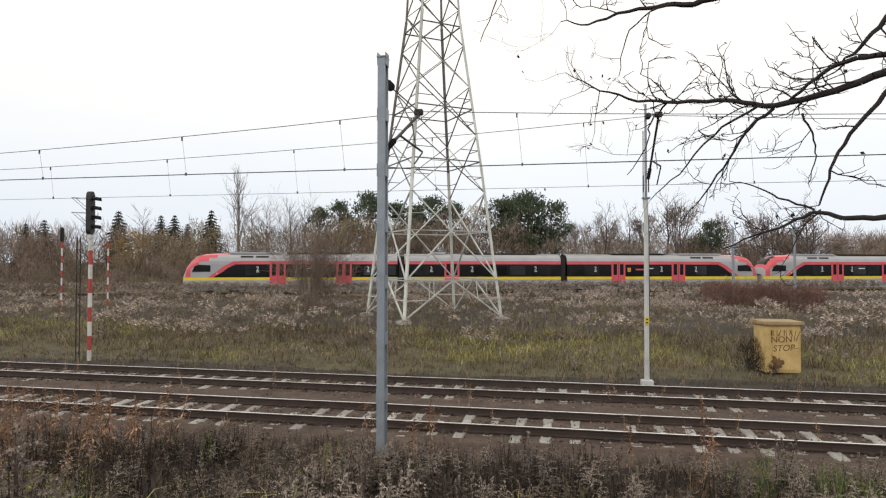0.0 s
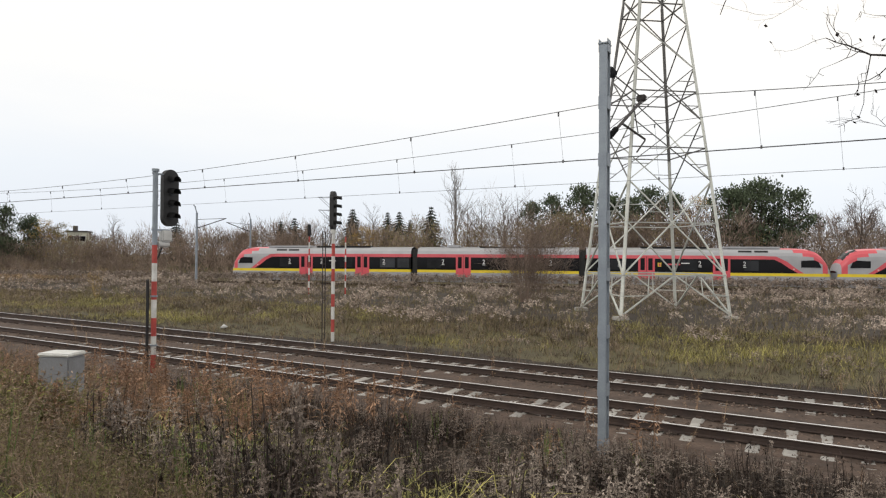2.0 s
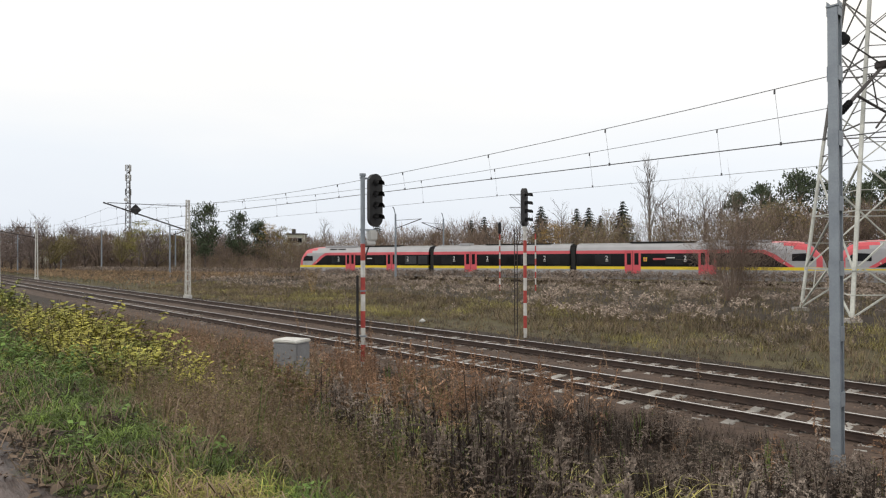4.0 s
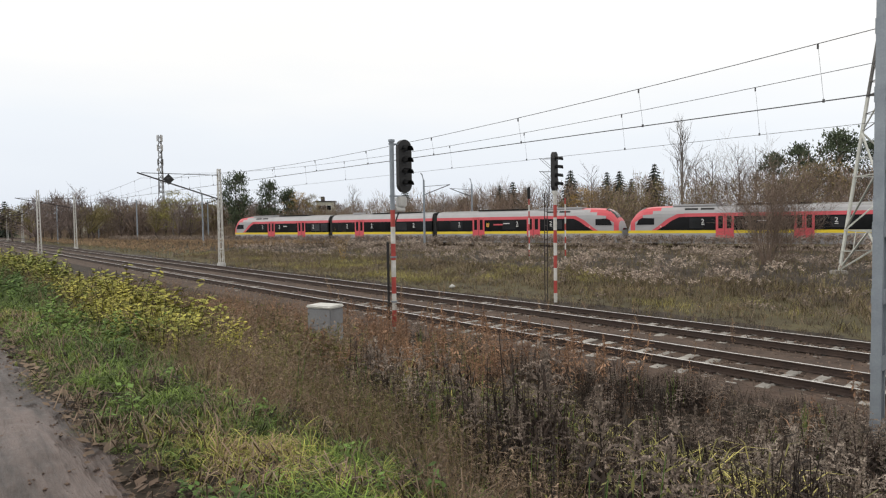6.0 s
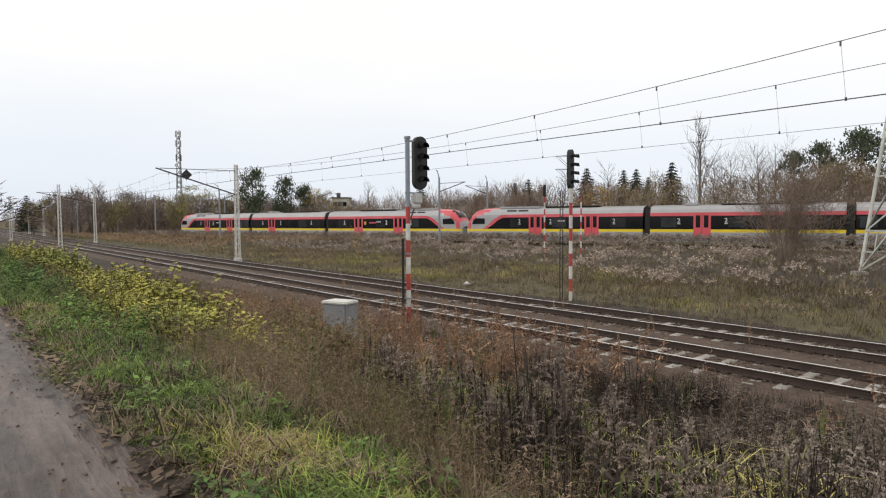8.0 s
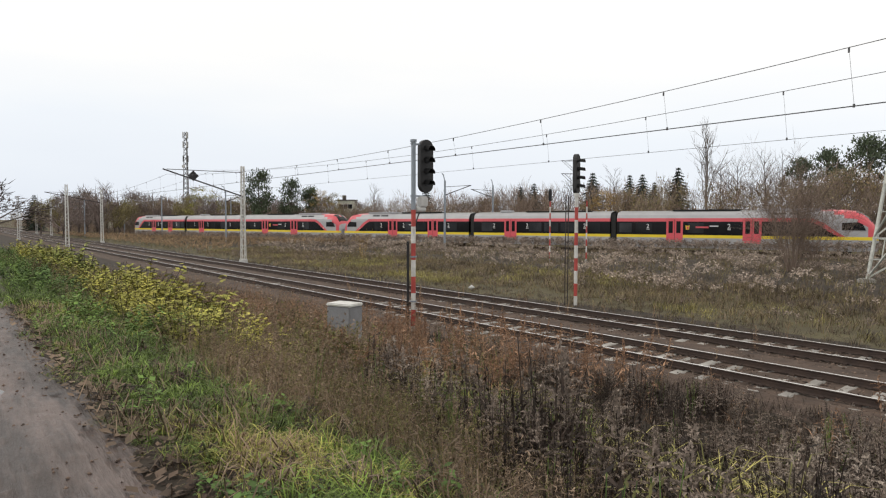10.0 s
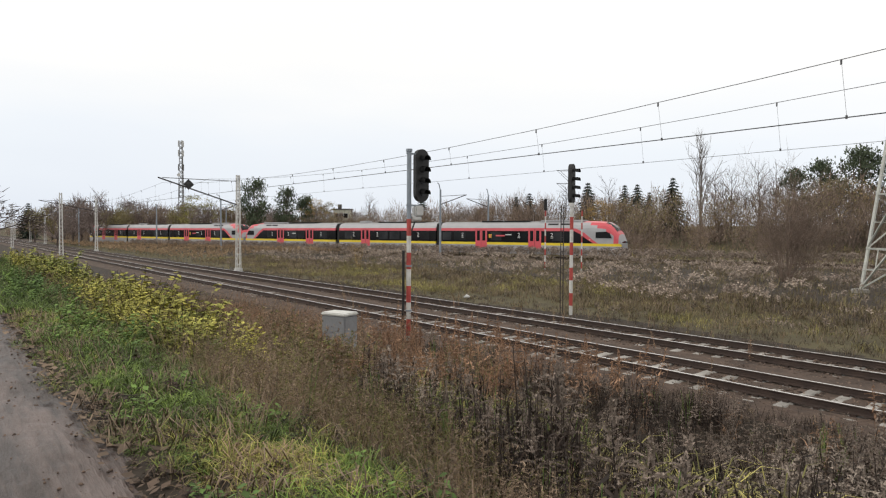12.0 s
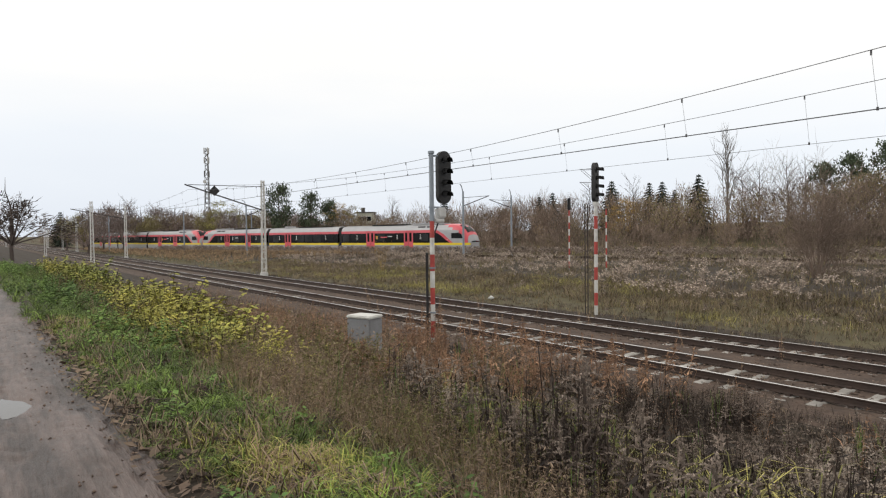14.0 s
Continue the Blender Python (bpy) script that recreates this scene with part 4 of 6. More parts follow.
def goldenrod(seed, fine, down=20, size=0.0095):
    """A withered goldenrod, one metre high: leafy dark stems and a cone of arching feathery plumes."""
    rng, s = np.random.default_rng(seed), Soup()
    top = np.array([rng.normal(0, 0.06), rng.normal(0, 0.06), 0.86])
    s.stick((0, 0, 0), top, 0.007, 0.004, 0)
    if fine:
        for i in range(2):
            b = np.array([rng.normal(0, 0.06), rng.normal(0, 0.06), 0])
            s.stick(b, b * 1.8 + top * rng.uniform(0.6, 0.85), 0.006, 0.003, 0)
    for i in range(24 if fine else 4):
        u = rng.uniform(0.06, 0.74)
        a = rng.uniform(0, 6.28)
        o = np.array([np.cos(a), np.sin(a), 0])
        d = o * rng.uniform(0.06, 0.12) + (0, 0, rng.uniform(-0.12, 0.04))
        root = top * u + (o * rng.uniform(0, 0.05) if fine else 0)
        s.leaf(root, d, np.array([-o[1], o[0], 0.2]), 0.018 if fine else 0.026, 1)
    count = 10 if fine else 6
    for i in range(count):
        a = i * 2.4 + rng.uniform(-0.4, 0.4)
        o = np.array([np.cos(a), np.sin(a), 0])
        u = 0.70 + 0.30 * i / count
        p = top * u
        reach = rng.uniform(0.13, 0.24) * (1.5 - u * 0.75)
        if fine:
            # the spine rises, arches over and hangs; fine down stands out to both sides of it
            side = np.array([-o[1], o[0], 0])
            for j in range(down):
                w = (j + rng.uniform(0.2, 0.8)) / down
                c = p + o * reach * w + (0, 0, 0.66 * w * reach - 0.62 * reach * w * w)
                t = o * 0.010 + side * rng.uniform(-0.016, 0.016) + (0, 0, rng.uniform(0.002, 0.022) - 0.012 * w)
                n = np.cross(t, unit(rng))
                n = n / (np.linalg.norm(n) + 1e-9) * size * (1.2 - 0.6 * w)
                s.add([c - n, c + n, c + t * 1.3], [[0, 1, 2]], 2)
        else:
            q = p + o * reach * 0.6 + (0, 0, 0.10)
            r = q + o * reach * 0.6 + (0, 0, -0.035)
            t = (r - p)
            s.leaf(p, t * 0.7 + (0, 0, 0.05), (0, 0, 1), 0.046, 2)
            s.leaf(q, (r - q) * 1.2, (-o[1], o[0], 0), 0.046, 2)
    if fine:
        for j in range(down * 2):
            c = top + (0, 0, rng.uniform(-0.10, 0.12)) + unit(rng) * 0.018
            t = unit(rng) * 0.012 + (0, 0, 0.016)
            n = np.cross(t, unit(rng))
            n = n / (np.linalg.norm(n) + 1e-9) * size
            s.add([c - n, c + n, c + t * 1.3], [[0, 1, 2]], 2)
    return s.arrays()


def stalk(seed, leaves=22):
    """A bunch of upright dark stems, one metre high, closely set with drooping withered leaves."""
    rng, s = np.random.default_rng(seed), Soup()
    for k in range(4):
        b = np.array([rng.normal(0, 0.07), rng.normal(0, 0.07), 0])
        tip = b * 1.6 + (rng.normal(0, 0.05), rng.normal(0, 0.05), rng.uniform(0.7, 1.0))
        s.stick(b, tip, 0.007, 0.003, 0)
        for i in range(leaves):
            u = rng.uniform(0.12, 1.0)
            a = rng.uniform(0, 6.28)
            o = np.array([np.cos(a), np.sin(a), 0])
            d = o * rng.uniform(0.03, 0.075) + (0, 0, rng.uniform(-0.09, 0.05))
            s.leaf(b + (tip - b) * u, d, np.array([-o[1], o[0], 0.2]), 0.010, 1)
    return s.arrays()


def arched(seed, blades, spread, width, mats=(0, 1), reach=0.75):
    """A lush tuft of broad blades that rise and bow over to the ground, one metre tall."""
    rng, s = np.random.default_rng(seed), Soup()
    for i in range(blades):
        a, h = rng.uniform(0, 6.28), rng.uniform(0.55, 1.1)
        o = np.array([np.cos(a), np.sin(a), 0])
        t = np.array([-o[1], o[0], 0]) * width
        p = o * rng.uniform(0, spread)
        b = reach * rng.uniform(0.4, 1.3)
        fall = rng.uniform(1.0, 1.9)
        line = [p + o * b * h * u ** 1.4 + (0, 0, h * (1.75 * u - fall * u * u)) for u in (0.0, 0.35, 0.7, 1.0)]
        m = mats[int(rng.uniform() < 0.4)]
        s.add([line[0] - t * 0.7, line[0] + t * 0.7, line[1] - t, line[1] + t, line[2] - t * 0.8, line[2] + t * 0.8, line[3]],
              [[0, 1, 3], [0, 3, 2], [2, 3, 5], [2, 5, 4], [4, 5, 6]], m)
    return s.arrays()


def reed(seed, stems, blades):
    """Dry reed grass, one metre high: thin leaning stalks with loose feathery panicles over bent leaves."""
    rng, s = np.random.default_rng(seed), Soup()
    for i in range(stems):
        a, h = rng.uniform(0, 6.28), rng.uniform(0.65, 1.05)
        o = np.array([np.cos(a), np.sin(a), 0])
        t = np.array([-o[1], o[0], 0]) * 0.0035
        p = o * rng.uniform(0, 0.12)
        q = p + o * h * rng.uniform(0.05, 0.3) + (0, 0, h)
        s.add([p - t, p + t, q], [[0, 1, 2]], 1)
        for j in range(9):
            u = rng.uniform(0.62, 1.0)
            d = o * 0.02 + unit(rng) * 0.028 + (0, 0, 0.018 - 0.03 * rng.uniform())
            n = np.cross(d, unit(rng))
            c, n = p + (q - p) * u, n / (np.linalg.norm(n) + 1e-9) * 0.007
            s.add([c - n, c + n, c + d * 1.5], [[0, 1, 2]], 0)
    v, f, m = arched(seed + 500, blades, 0.14, 0.007, (0, 1), 0.6)
    s.add(v * (1, 1, 0.75), f, 0)
    return s.arrays()


def carpet_blades():
    """Low tufts of short bent blades lying every way, one metre tall before scaling."""
    out = []
    for i in range(6):
        rng, s = np.random.default_rng(180 + i), Soup()
        for b in range(14):
            a, h = rng.uniform(0, 6.28), rng.uniform(0.3, 1.0)
            o = np.array([np.cos(a), np.sin(a), 0])
            t = np.array([-o[1], o[0], 0]) * 0.016
            p = np.array([rng.normal(0, 0.3), rng.normal(0, 0.3), 0])
            reach = rng.uniform(0.2, 1.0)
            q = p + o * reach * 0.45 * h + (0, 0, h * 0.75)
            r = q + o * reach * 0.8 * h + (0, 0, h * rng.uniform(-0.5, 0.2))
            m = int(rng.uniform() < 0.4)
            s.add([p - t, p + t, q - t * 0.8, q + t * 0.8, r], [[0, 1, 3], [0, 3, 2], [2, 3, 4]], m)
        out.append(s.arrays())
    return out


def herb(seed, leaves, size, mats=(0, 1)):
    """A leafy shrub, one metre high."""
    rng, s = np.random.default_rng(seed), Soup()
    for k in range(5):
        a = rng.uniform(0, 6.28)
        tip = np.array([np.cos(a) * rng.uniform(0.1, 0.45), np.sin(a) * rng.uniform(0.1, 0.45), rng.uniform(0.7, 1.0)])
        s.stick((0, 0, 0), tip, 0.008, 0.004, 0)
        for i in range(leaves // 5):
            p = tip * rng.uniform(0.25, 1.0)
            b = rng.uniform(0, 6.28)
            o = np.array([np.cos(b), np.sin(b), 0])
            s.leaf(p, o * size + (0, 0, rng.uniform(-0.5, 0.4) * size), np.array([-o[1], o[0], rng.uniform(-0.4, 0.4)]), size * 0.35, 1)
    return s.arrays()


def twiggy(seed, stems, forks, twigs, r, lean=0.5, leaves=0, leaf=0.03, flat=False):
    """A bare many-stemmed bush, one unit high."""
    rng, s = np.random.default_rng(seed), Soup()
    for k in range(stems):
        a = rng.uniform(0, 6.28)
        d = np.array([np.cos(a) * rng.uniform(0.05, lean), np.sin(a) * rng.uniform(0.05, lean), 1.0])
        h = rng.uniform(0.6, 1.0)
        base = np.array([np.cos(a), np.sin(a), 0]) * rng.uniform(0, 0.08)
        mid = base + d * h * 0.5
        tip = base + d * h * (1, 1, 0.97)
        if flat:
            w = unit(rng) * (1, 1, 0)
            s.add([base - w * r, base + w * r, mid - w * r * 0.7, mid + w * r * 0.7, tip], [[0, 1, 3], [0, 3, 2], [2, 3, 4]], 0)
        else:
            s.stick(base, mid, r, r * 0.7, 0)
            s.stick(mid, tip, r * 0.7, r * 0.2, 0)
        for i in range(forks):
            u = rng.uniform(0.25, 0.95)
            p = base + (tip - base) * u
            e = d * 0.6 + unit(rng) * 0.55
            q = p + e * h * rng.uniform(0.12, 0.32)
            if flat:
                s.leaf(p, q - p, unit(rng), r * 0.5, 1)
            else:
                s.stick(p, q, r * 0.45, r * 0.15, 0)
            for j in range(twigs):
                w = p + (q - p) * rng.uniform(0.2, 1.0)
                t = e * 0.5 + unit(rng) * 0.6
                if flat:
                    s.leaf(w, t * h * rng.uniform(0.10, 0.22), unit(rng), r * 0.3, 1)
                else:
                    s.stick(w, w + t * h * rng.uniform(0.06, 0.16), r * 0.22, r * 0.1, 0)
            for j in range(leaves):
                w = p + (q - p) * rng.uniform(0.0, 1.2) + unit(rng) * 0.04
                t = unit(rng) * leaf
                s.leaf(w, t, np.cross(t, unit(rng)) / leaf, leaf * 0.35, 1)
    return s.arrays()


def fuzzy(seed, stems, specks, leafy=0.0):
    """A dense bush of upright stems and a haze of fine twigs, one unit high."""
    rng, s = np.random.default_rng(seed), Soup()
    lobes = [np.array([rng.normal(0, 0.17), rng.normal(0, 0.17), rng.uniform(0.40, 0.80)]) for _ in range(8)]
    def sliver(p, d, w, m):
        n = np.cross(d, unit(rng))
        n = n / (np.linalg.norm(n) + 1e-9) * w
        s.add([p - n, p + n, p + d], [[0, 1, 2]], m)
    for k in range(stems):
        a = rng.uniform(0, 6.28)
        tip = np.array([np.cos(a) * rng.uniform(0.05, 0.32), np.sin(a) * rng.uniform(0.05, 0.32), rng.uniform(0.75, 1.08)])
        sliver(np.zeros(3), tip, 0.006, 0)
    for k in range(specks):
        c = lobes[rng.integers(0, 8)]
        p = c + unit(rng) * rng.uniform(0.3, 1.0) * (0.19, 0.19, 0.24)
        p[2] = max(p[2], 0.02)
        if rng.uniform() < leafy:
            sliver(p, unit(rng) * 0.030, 0.011, 1)
        else:
            sliver(p, (p - (0, 0, 0.25)) * 0.16 + unit(rng) * 0.055 + (0, 0, 0.03), 0.0052, 0)
    for k in range(specks // 4):
        p = np.array([rng.normal(0, 0.2), rng.normal(0, 0.2), rng.uniform(0.0, 0.35)])
        sliver(p, unit(rng) * 0.06 + (0, 0, 0.08), 0.013, 0)
    return s.arrays()


def field(seed, n, x0, x1, y0, y1):
    rng = np.random.default_rng(seed)
    return rng.uniform(x0, x1, n), rng.uniform(y0, y1, n), rng


def clumps(seed, groups, each, x0, x1, y0, y1, spread):
    """Plants standing in clumps: places, a height factor for each clump, and the random source."""
    rng = np.random.default_rng(seed)
    gx, gy = rng.uniform(x0, x1, groups), rng.uniform(y0, y1, groups)
    k = np.repeat(np.arange(groups), rng.integers(each // 2, each * 3 // 2 + 1, groups))
    tall = rng.uniform(0.6, 1.25, groups)[k]
    d = rng.normal(0, 1, (len(k), 2))
    fall = 1 - 0.12 * np.minimum(np.hypot(d[:, 0], d[:, 1]), 2.5)
    return gx[k] + d[:, 0] * spread, gy[k] + d[:, 1] * spread, tall * fall, rng


# weeds on the near slope
def near_slope():
    gold = [goldenrod(i, True) for i in range(7)]
    x, y, tall, rng = clumps(11, 240, 10, -15, 9, 1.7, 12.2, 0.27)
    y = np.clip(y, 1.2, 12.3)
    edge = 2.3 + 0.36 * np.clip(-x - 2.0, 0, 9) + 0.35 * np.sin(x * 0.8)
    patch = wavy(x, y, 0.55) + 0.5 * wavy(x + 5, y, 1.4)
    keep = (y > edge) & (rng.uniform(size=len(x)) < np.clip(1.15 + 0.3 * patch - 0.8 * smooth(10.6, 12.0, y), 0.1, 1)) & ((x > -9.5) | (rng.uniform(size=len(x)) < 0.3))
    keep &= np.hypot(x + 11.5, y - 6.2) > 0.6
    h = tall * rng.uniform(0.95, 1.3, len(x)) * (1 - 0.42 * smooth(9.5, 12.2, y)) * (0.75 + 0.25 * smooth(1.7, 4, y))
    bx, by, brng = field(26, 170, -7, 9, 2.4, 11.2)
    x, y, h, keep = np.r_[x, bx], np.r_[y, by], np.r_[h, brng.uniform(0.6, 1.0, 170)], np.r_[keep, np.ones(170, bool)]
    pale = (wavy(x + 2, y + 3, 0.5) + 0.35 * wavy(x, y, 1.7)) > 0.20 - 0.5 * smooth(-3.5, 1, x)
    keep &= (np.hypot(x + 3.6, y - 5.9) > 0.95) & (np.hypot(x + 4.9, y - 5.5) > 0.3)
    close = y < 5.2 + 0.1 * x
    dense = [goldenrod(i, True, 34, 0.0092) for i in range(7)]
    # stands that have lost their plumes: dark leafy stalks; and a few still green
    stand = wavy(x + 7, y + 1, 0.75) + 0.6 * np.random.default_rng(61).normal(0, 0.6, len(x))
    spent = keep & (stand > 0.15)
    alive = keep & (stand < -0.55)
    keep &= ~spent & ~alive
    bare = [stalk(160 + i) for i in range(6)]
    sx, sy, st, srng = clumps(68, 80, 7, -9, 2, 3.4, 6.4, 0.3)
    ok = (sy > edge_line(sx) + 0.2) & (np.hypot(sx + 3.6, sy - 5.9) > 0.95)
    scatter("dark_stalks", bare, on_land(sx, sy)[ok], st[ok] * srng.uniform(0.8, 1.1, ok.sum()), [P_STEM, P_DEADLEAF], "dense dark weed stalks on the slope", "weeds", 69, 0.10)
    scatter("spent_stalks", bare, on_land(x, y)[spent], h[spent] * 1.02, [P_STEM, P_DEADLEAF], "dark leafy weed stalks without plumes", "weeds", 62, 0.10)
    scatter("green_stalks", bare, on_land(x, y)[alive], h[alive] * 0.9, [P_HERB, P_OLIVEHERB], "half-green weed stalks among the withered ones", "weeds", 63, 0.12)
    for near, kinds, seed in ((True, dense, 50), (False, gold, 0)):
        k = keep & ~pale & (close == near)
        scatter("withered_goldenrod", kinds, on_land(x, y)[k], h[k], [P_STEM, P_DEADLEAF, P_PLUME], "withered grey-brown goldenrod covering the slope", "weeds", 1 + seed, 0.14)
        k = keep & pale & (close == near)
        scatter("pale_goldenrod", kinds, on_land(x, y)[k], h[k], [P_STEM, P_DEADLEAF, P_PALE], "withered goldenrod with pale feathery plumes", "weeds", 17 + seed, 0.14)
    x, y, rng = field(25, 480, -12, 9, 8.0, 12.7)
    scatter("shoulder_weeds", [goldenrod(i, True, 10, 0.013) for i in range(4)], on_land(x, y), rng.uniform(0.6, 1.0, len(x)) * (1 - 0.6 * smooth(10.0, 12.2, y)), [P_STEM, P_DEADLEAF, P_PLUME], "small withered weeds on the ballast shoulder", "weeds", 18, 0.2)
    # rough low growth that climbs the ballast shoulder
    x, y, tall, rng = clumps(47, 170, 7, -9, 10, 7.6, 12.1, 0.3)
    scatter("low_withered_weeds", [stalk(170 + i, 10) for i in range(4)], on_land(x, y), tall * rng.uniform(0.3, 0.7, len(x)) * (1 - 0.4 * smooth(10.5, 12, y)), [P_STEM, P_DEADLEAF], "low dark withered weeds on the ballast shoulder", "weeds", 48, 0.25)
    x, y, rng = field(53, 2600, -15, 10, 7.6, 12.4)
    scatter("shoulder_thatch", carpet_blades(), on_land(x, y), rng.uniform(0.14, 0.34, len(x)), [P_DEADLEAF, P_MDRY], "matted dead stalks on the ballast shoulder", "grass", 54, 0.3)
    x, y, tall, rng = clumps(49, 60, 7, -4, 9, 6.6, 10.6, 0.3)
    x, y, tall = np.r_[x, rng.normal(-2.6, 0.5, 40)], np.r_[y, rng.normal(7.0, 0.4, 40)], np.r_[tall, np.full(40, 1.2)]
    scatter("pale_plumed_weeds", gold, on_land(x, y), tall * rng.uniform(0.8, 1.15, len(x)), [P_STEM, P_DEADLEAF, P_PALE], "pale plumed goldenrod near the track", "weeds", 51, 0.15)
    x, y, rng = field(27, 120, -17, -8.0, 7.6, 12.0)
    ex, ey, erng = field(35, 9, -7.5, 3, 10.8, 12.4)
    cx, cy = erng.normal(-10.6, 0.28, 26), erng.normal(5.75, 0.26, 26)
    ok = np.degrees(np.arctan2(-cx - 0.32, cy + 0.21)) > 59.4
    x, y = np.r_[x, ex, cx[ok]], np.r_[y, ey, cy[ok]]
    scatter("rust_dock", gold[:4], on_land(x, y), rng.uniform(0.9, 1.4, len(x)), [P_RUST, P_RUST, P_RUST], "tall rust-brown withered weeds by the track", "weeds", 19, 0.12)
    # dry reed grass: a dusty band below the verge, rust stands by the cabinet and along the track
    reeds = [reed(20 + i, 7, 5) for i in range(5)]
    x, y, tall, rng = clumps(12, 520, 6, -30, 3, 1.6, 11.6, 0.28)
    edge = 2.3 + 0.36 * np.clip(-x - 2.0, 0, 9)
    band = smooth(-0.25, 0.3, y - verge_top(x)) * (1 - smooth(-0.1, 0.9, y - edge)) * (x < -1)
    open_side = 1 - smooth(-9.8, -7.6, x + 0.25 * (y - 6))
    keep = (rng.uniform(size=len(x)) < np.clip(band + open_side + 0.05, 0, 1)) & (np.hypot(x + 11.5, y - 6.2) > 0.45) & (y > 1.6)
    h = tall * rng.uniform(0.85, 1.2, len(x)) * (1 - 0.3 * smooth(9, 11.6, y)) * (0.50 + 0.5 * smooth(1.7, 4.4, y))
    frng = np.random.default_rng(28)
    fx, fy = frng.normal(-10.55, 0.3, 170), frng.normal(5.7, 0.28, 170)
    keep2 = (np.hypot(fx + 11.5, fy - 6.2) > 0.45) & (np.degrees(np.arctan2(-fx - 0.32, fy + 0.21)) > 59.3)
    gx, gy, grng = field(36, 42, -13.6, -11.9, 5.2, 7.4)
    x, y = np.r_[x, fx, gx], np.r_[y, fy, gy]
    h = np.r_[h, frng.uniform(1.1, 1.55, 170), grng.uniform(1.4, 1.9, 42)]
    keep = np.r_[keep, keep2, np.ones(42, bool)]
    vx, vy, vt, vrng = clumps(52, 230, 6, -9.5, 0.5, 1.7, 4.4, 0.22)
    ok = (vy > verge_top(vx) - 0.15) & (vy < edge_line(vx) + 0.5)
    x, y, h = np.r_[x, vx], np.r_[y, vy], np.r_[h, vt * vrng.uniform(0.45, 0.8, len(vx))]
    keep = np.r_[keep, ok]
    dusty = (y < edge_line(x) + 1.1) | (wavy(x, y, 0.9) > 0.3)
    k = keep & ~dusty
    scatter("rust_reed_grass", reeds, on_land(x, y)[k], h[k], [P_RUST, P_STRAW], "rust-brown dry reed grass on the slope", "grass", 2, 0.2)
    mixed = np.random.default_rng(64).uniform(size=len(x)) + 0.4 * wavy(x, y, 1.9)
    k = keep & dusty & (mixed > 0.55)
    scatter("olive_reed_grass", reeds, on_land(x, y)[k], h[k] * 0.9, [P_OLIVEHERB, P_DUSTY], "half-green reed grass below the verge", "grass", 65, 0.2)
    k = keep & dusty & (mixed <= 0.55)
    scatter("dusty_reed_grass", reeds, on_land(x, y)[k], h[k], [P_DUSTY, P_STRAW], "dusty pink dry reed grass below the verge", "grass", 30, 0.2)
    # thin dry reeds over the far end of the slope, up to the rails
    thin = [reed(120 + i, 5, 4) for i in range(4)]
    x, y, tall, rng = clumps(66, 260, 6, -46, -13.5, 5.0, 12.0, 0.5)
    scatter("slope_reeds", thin, on_land(x, y), tall * rng.uniform(0.6, 1.05, len(x)) * (1 - 0.4 * smooth(10, 12, y)), [P_DUSTY, P_RUST], "dry reed grass on the slope below the rails", "grass", 67, 0.2)
    # pale bowed straw, and bright green clumps among the weeds
    straw = [arched(30 + i, 18, 0.10, 0.0060, (0, 1), 0.85) for i in range(4)]
    x, y, tall, rng = clumps(13, 100, 6, -8, 6, 3.8, 7.2, 0.16)
    scatter("straw_tufts", straw, on_land(x, y), tall * rng.uniform(0.55, 0.85, len(x)), [P_STRAW, P_BLEACHED], "pale bowed straw grass between the weeds", "grass", 3, 0.2)
    x, y, tall, rng = clumps(14, 95, 10, -12, 8, 4.2, 9.4, 0.26)
    for cx, cy, n, r in ((-3.8, 6.25, 90, 0.38), (-4.7, 5.6, 20, 0.2), (-8.6, 7.2, 40, 0.45), (-2.2, 5.4, 40, 0.3), (-9.6, 6.6, 24, 0.3), (-0.6, 6.6, 40, 0.4)):
        x, y = np.r_[x, rng.normal(cx, r, n)], np.r_[y, rng.normal(cy, r, n)]
        tall = np.r_[tall, np.full(n, 1.35)]
    scatter("olive_tufts", straw, on_land(x, y), tall * rng.uniform(0.6, 0.95, len(x)), [P_MGREEN, P_OLIVEHERB], "yellow-green grass tufts between the weeds", "grass", 4, 0.2)


def verge_top(x):
    """Where the green verge gives way to dry reed grass."""
    return 1.95 + 0.03 * np.clip(-x - 2, 0, 9) + 0.14 * np.sin(x * 1.3) + 0.08 * np.sin(x * 3.1)


def edge_line(x):
    """Where the weeds begin below the verge."""
    return 2.3 + 0.36 * np.clip(-x - 2.0, 0, 9)


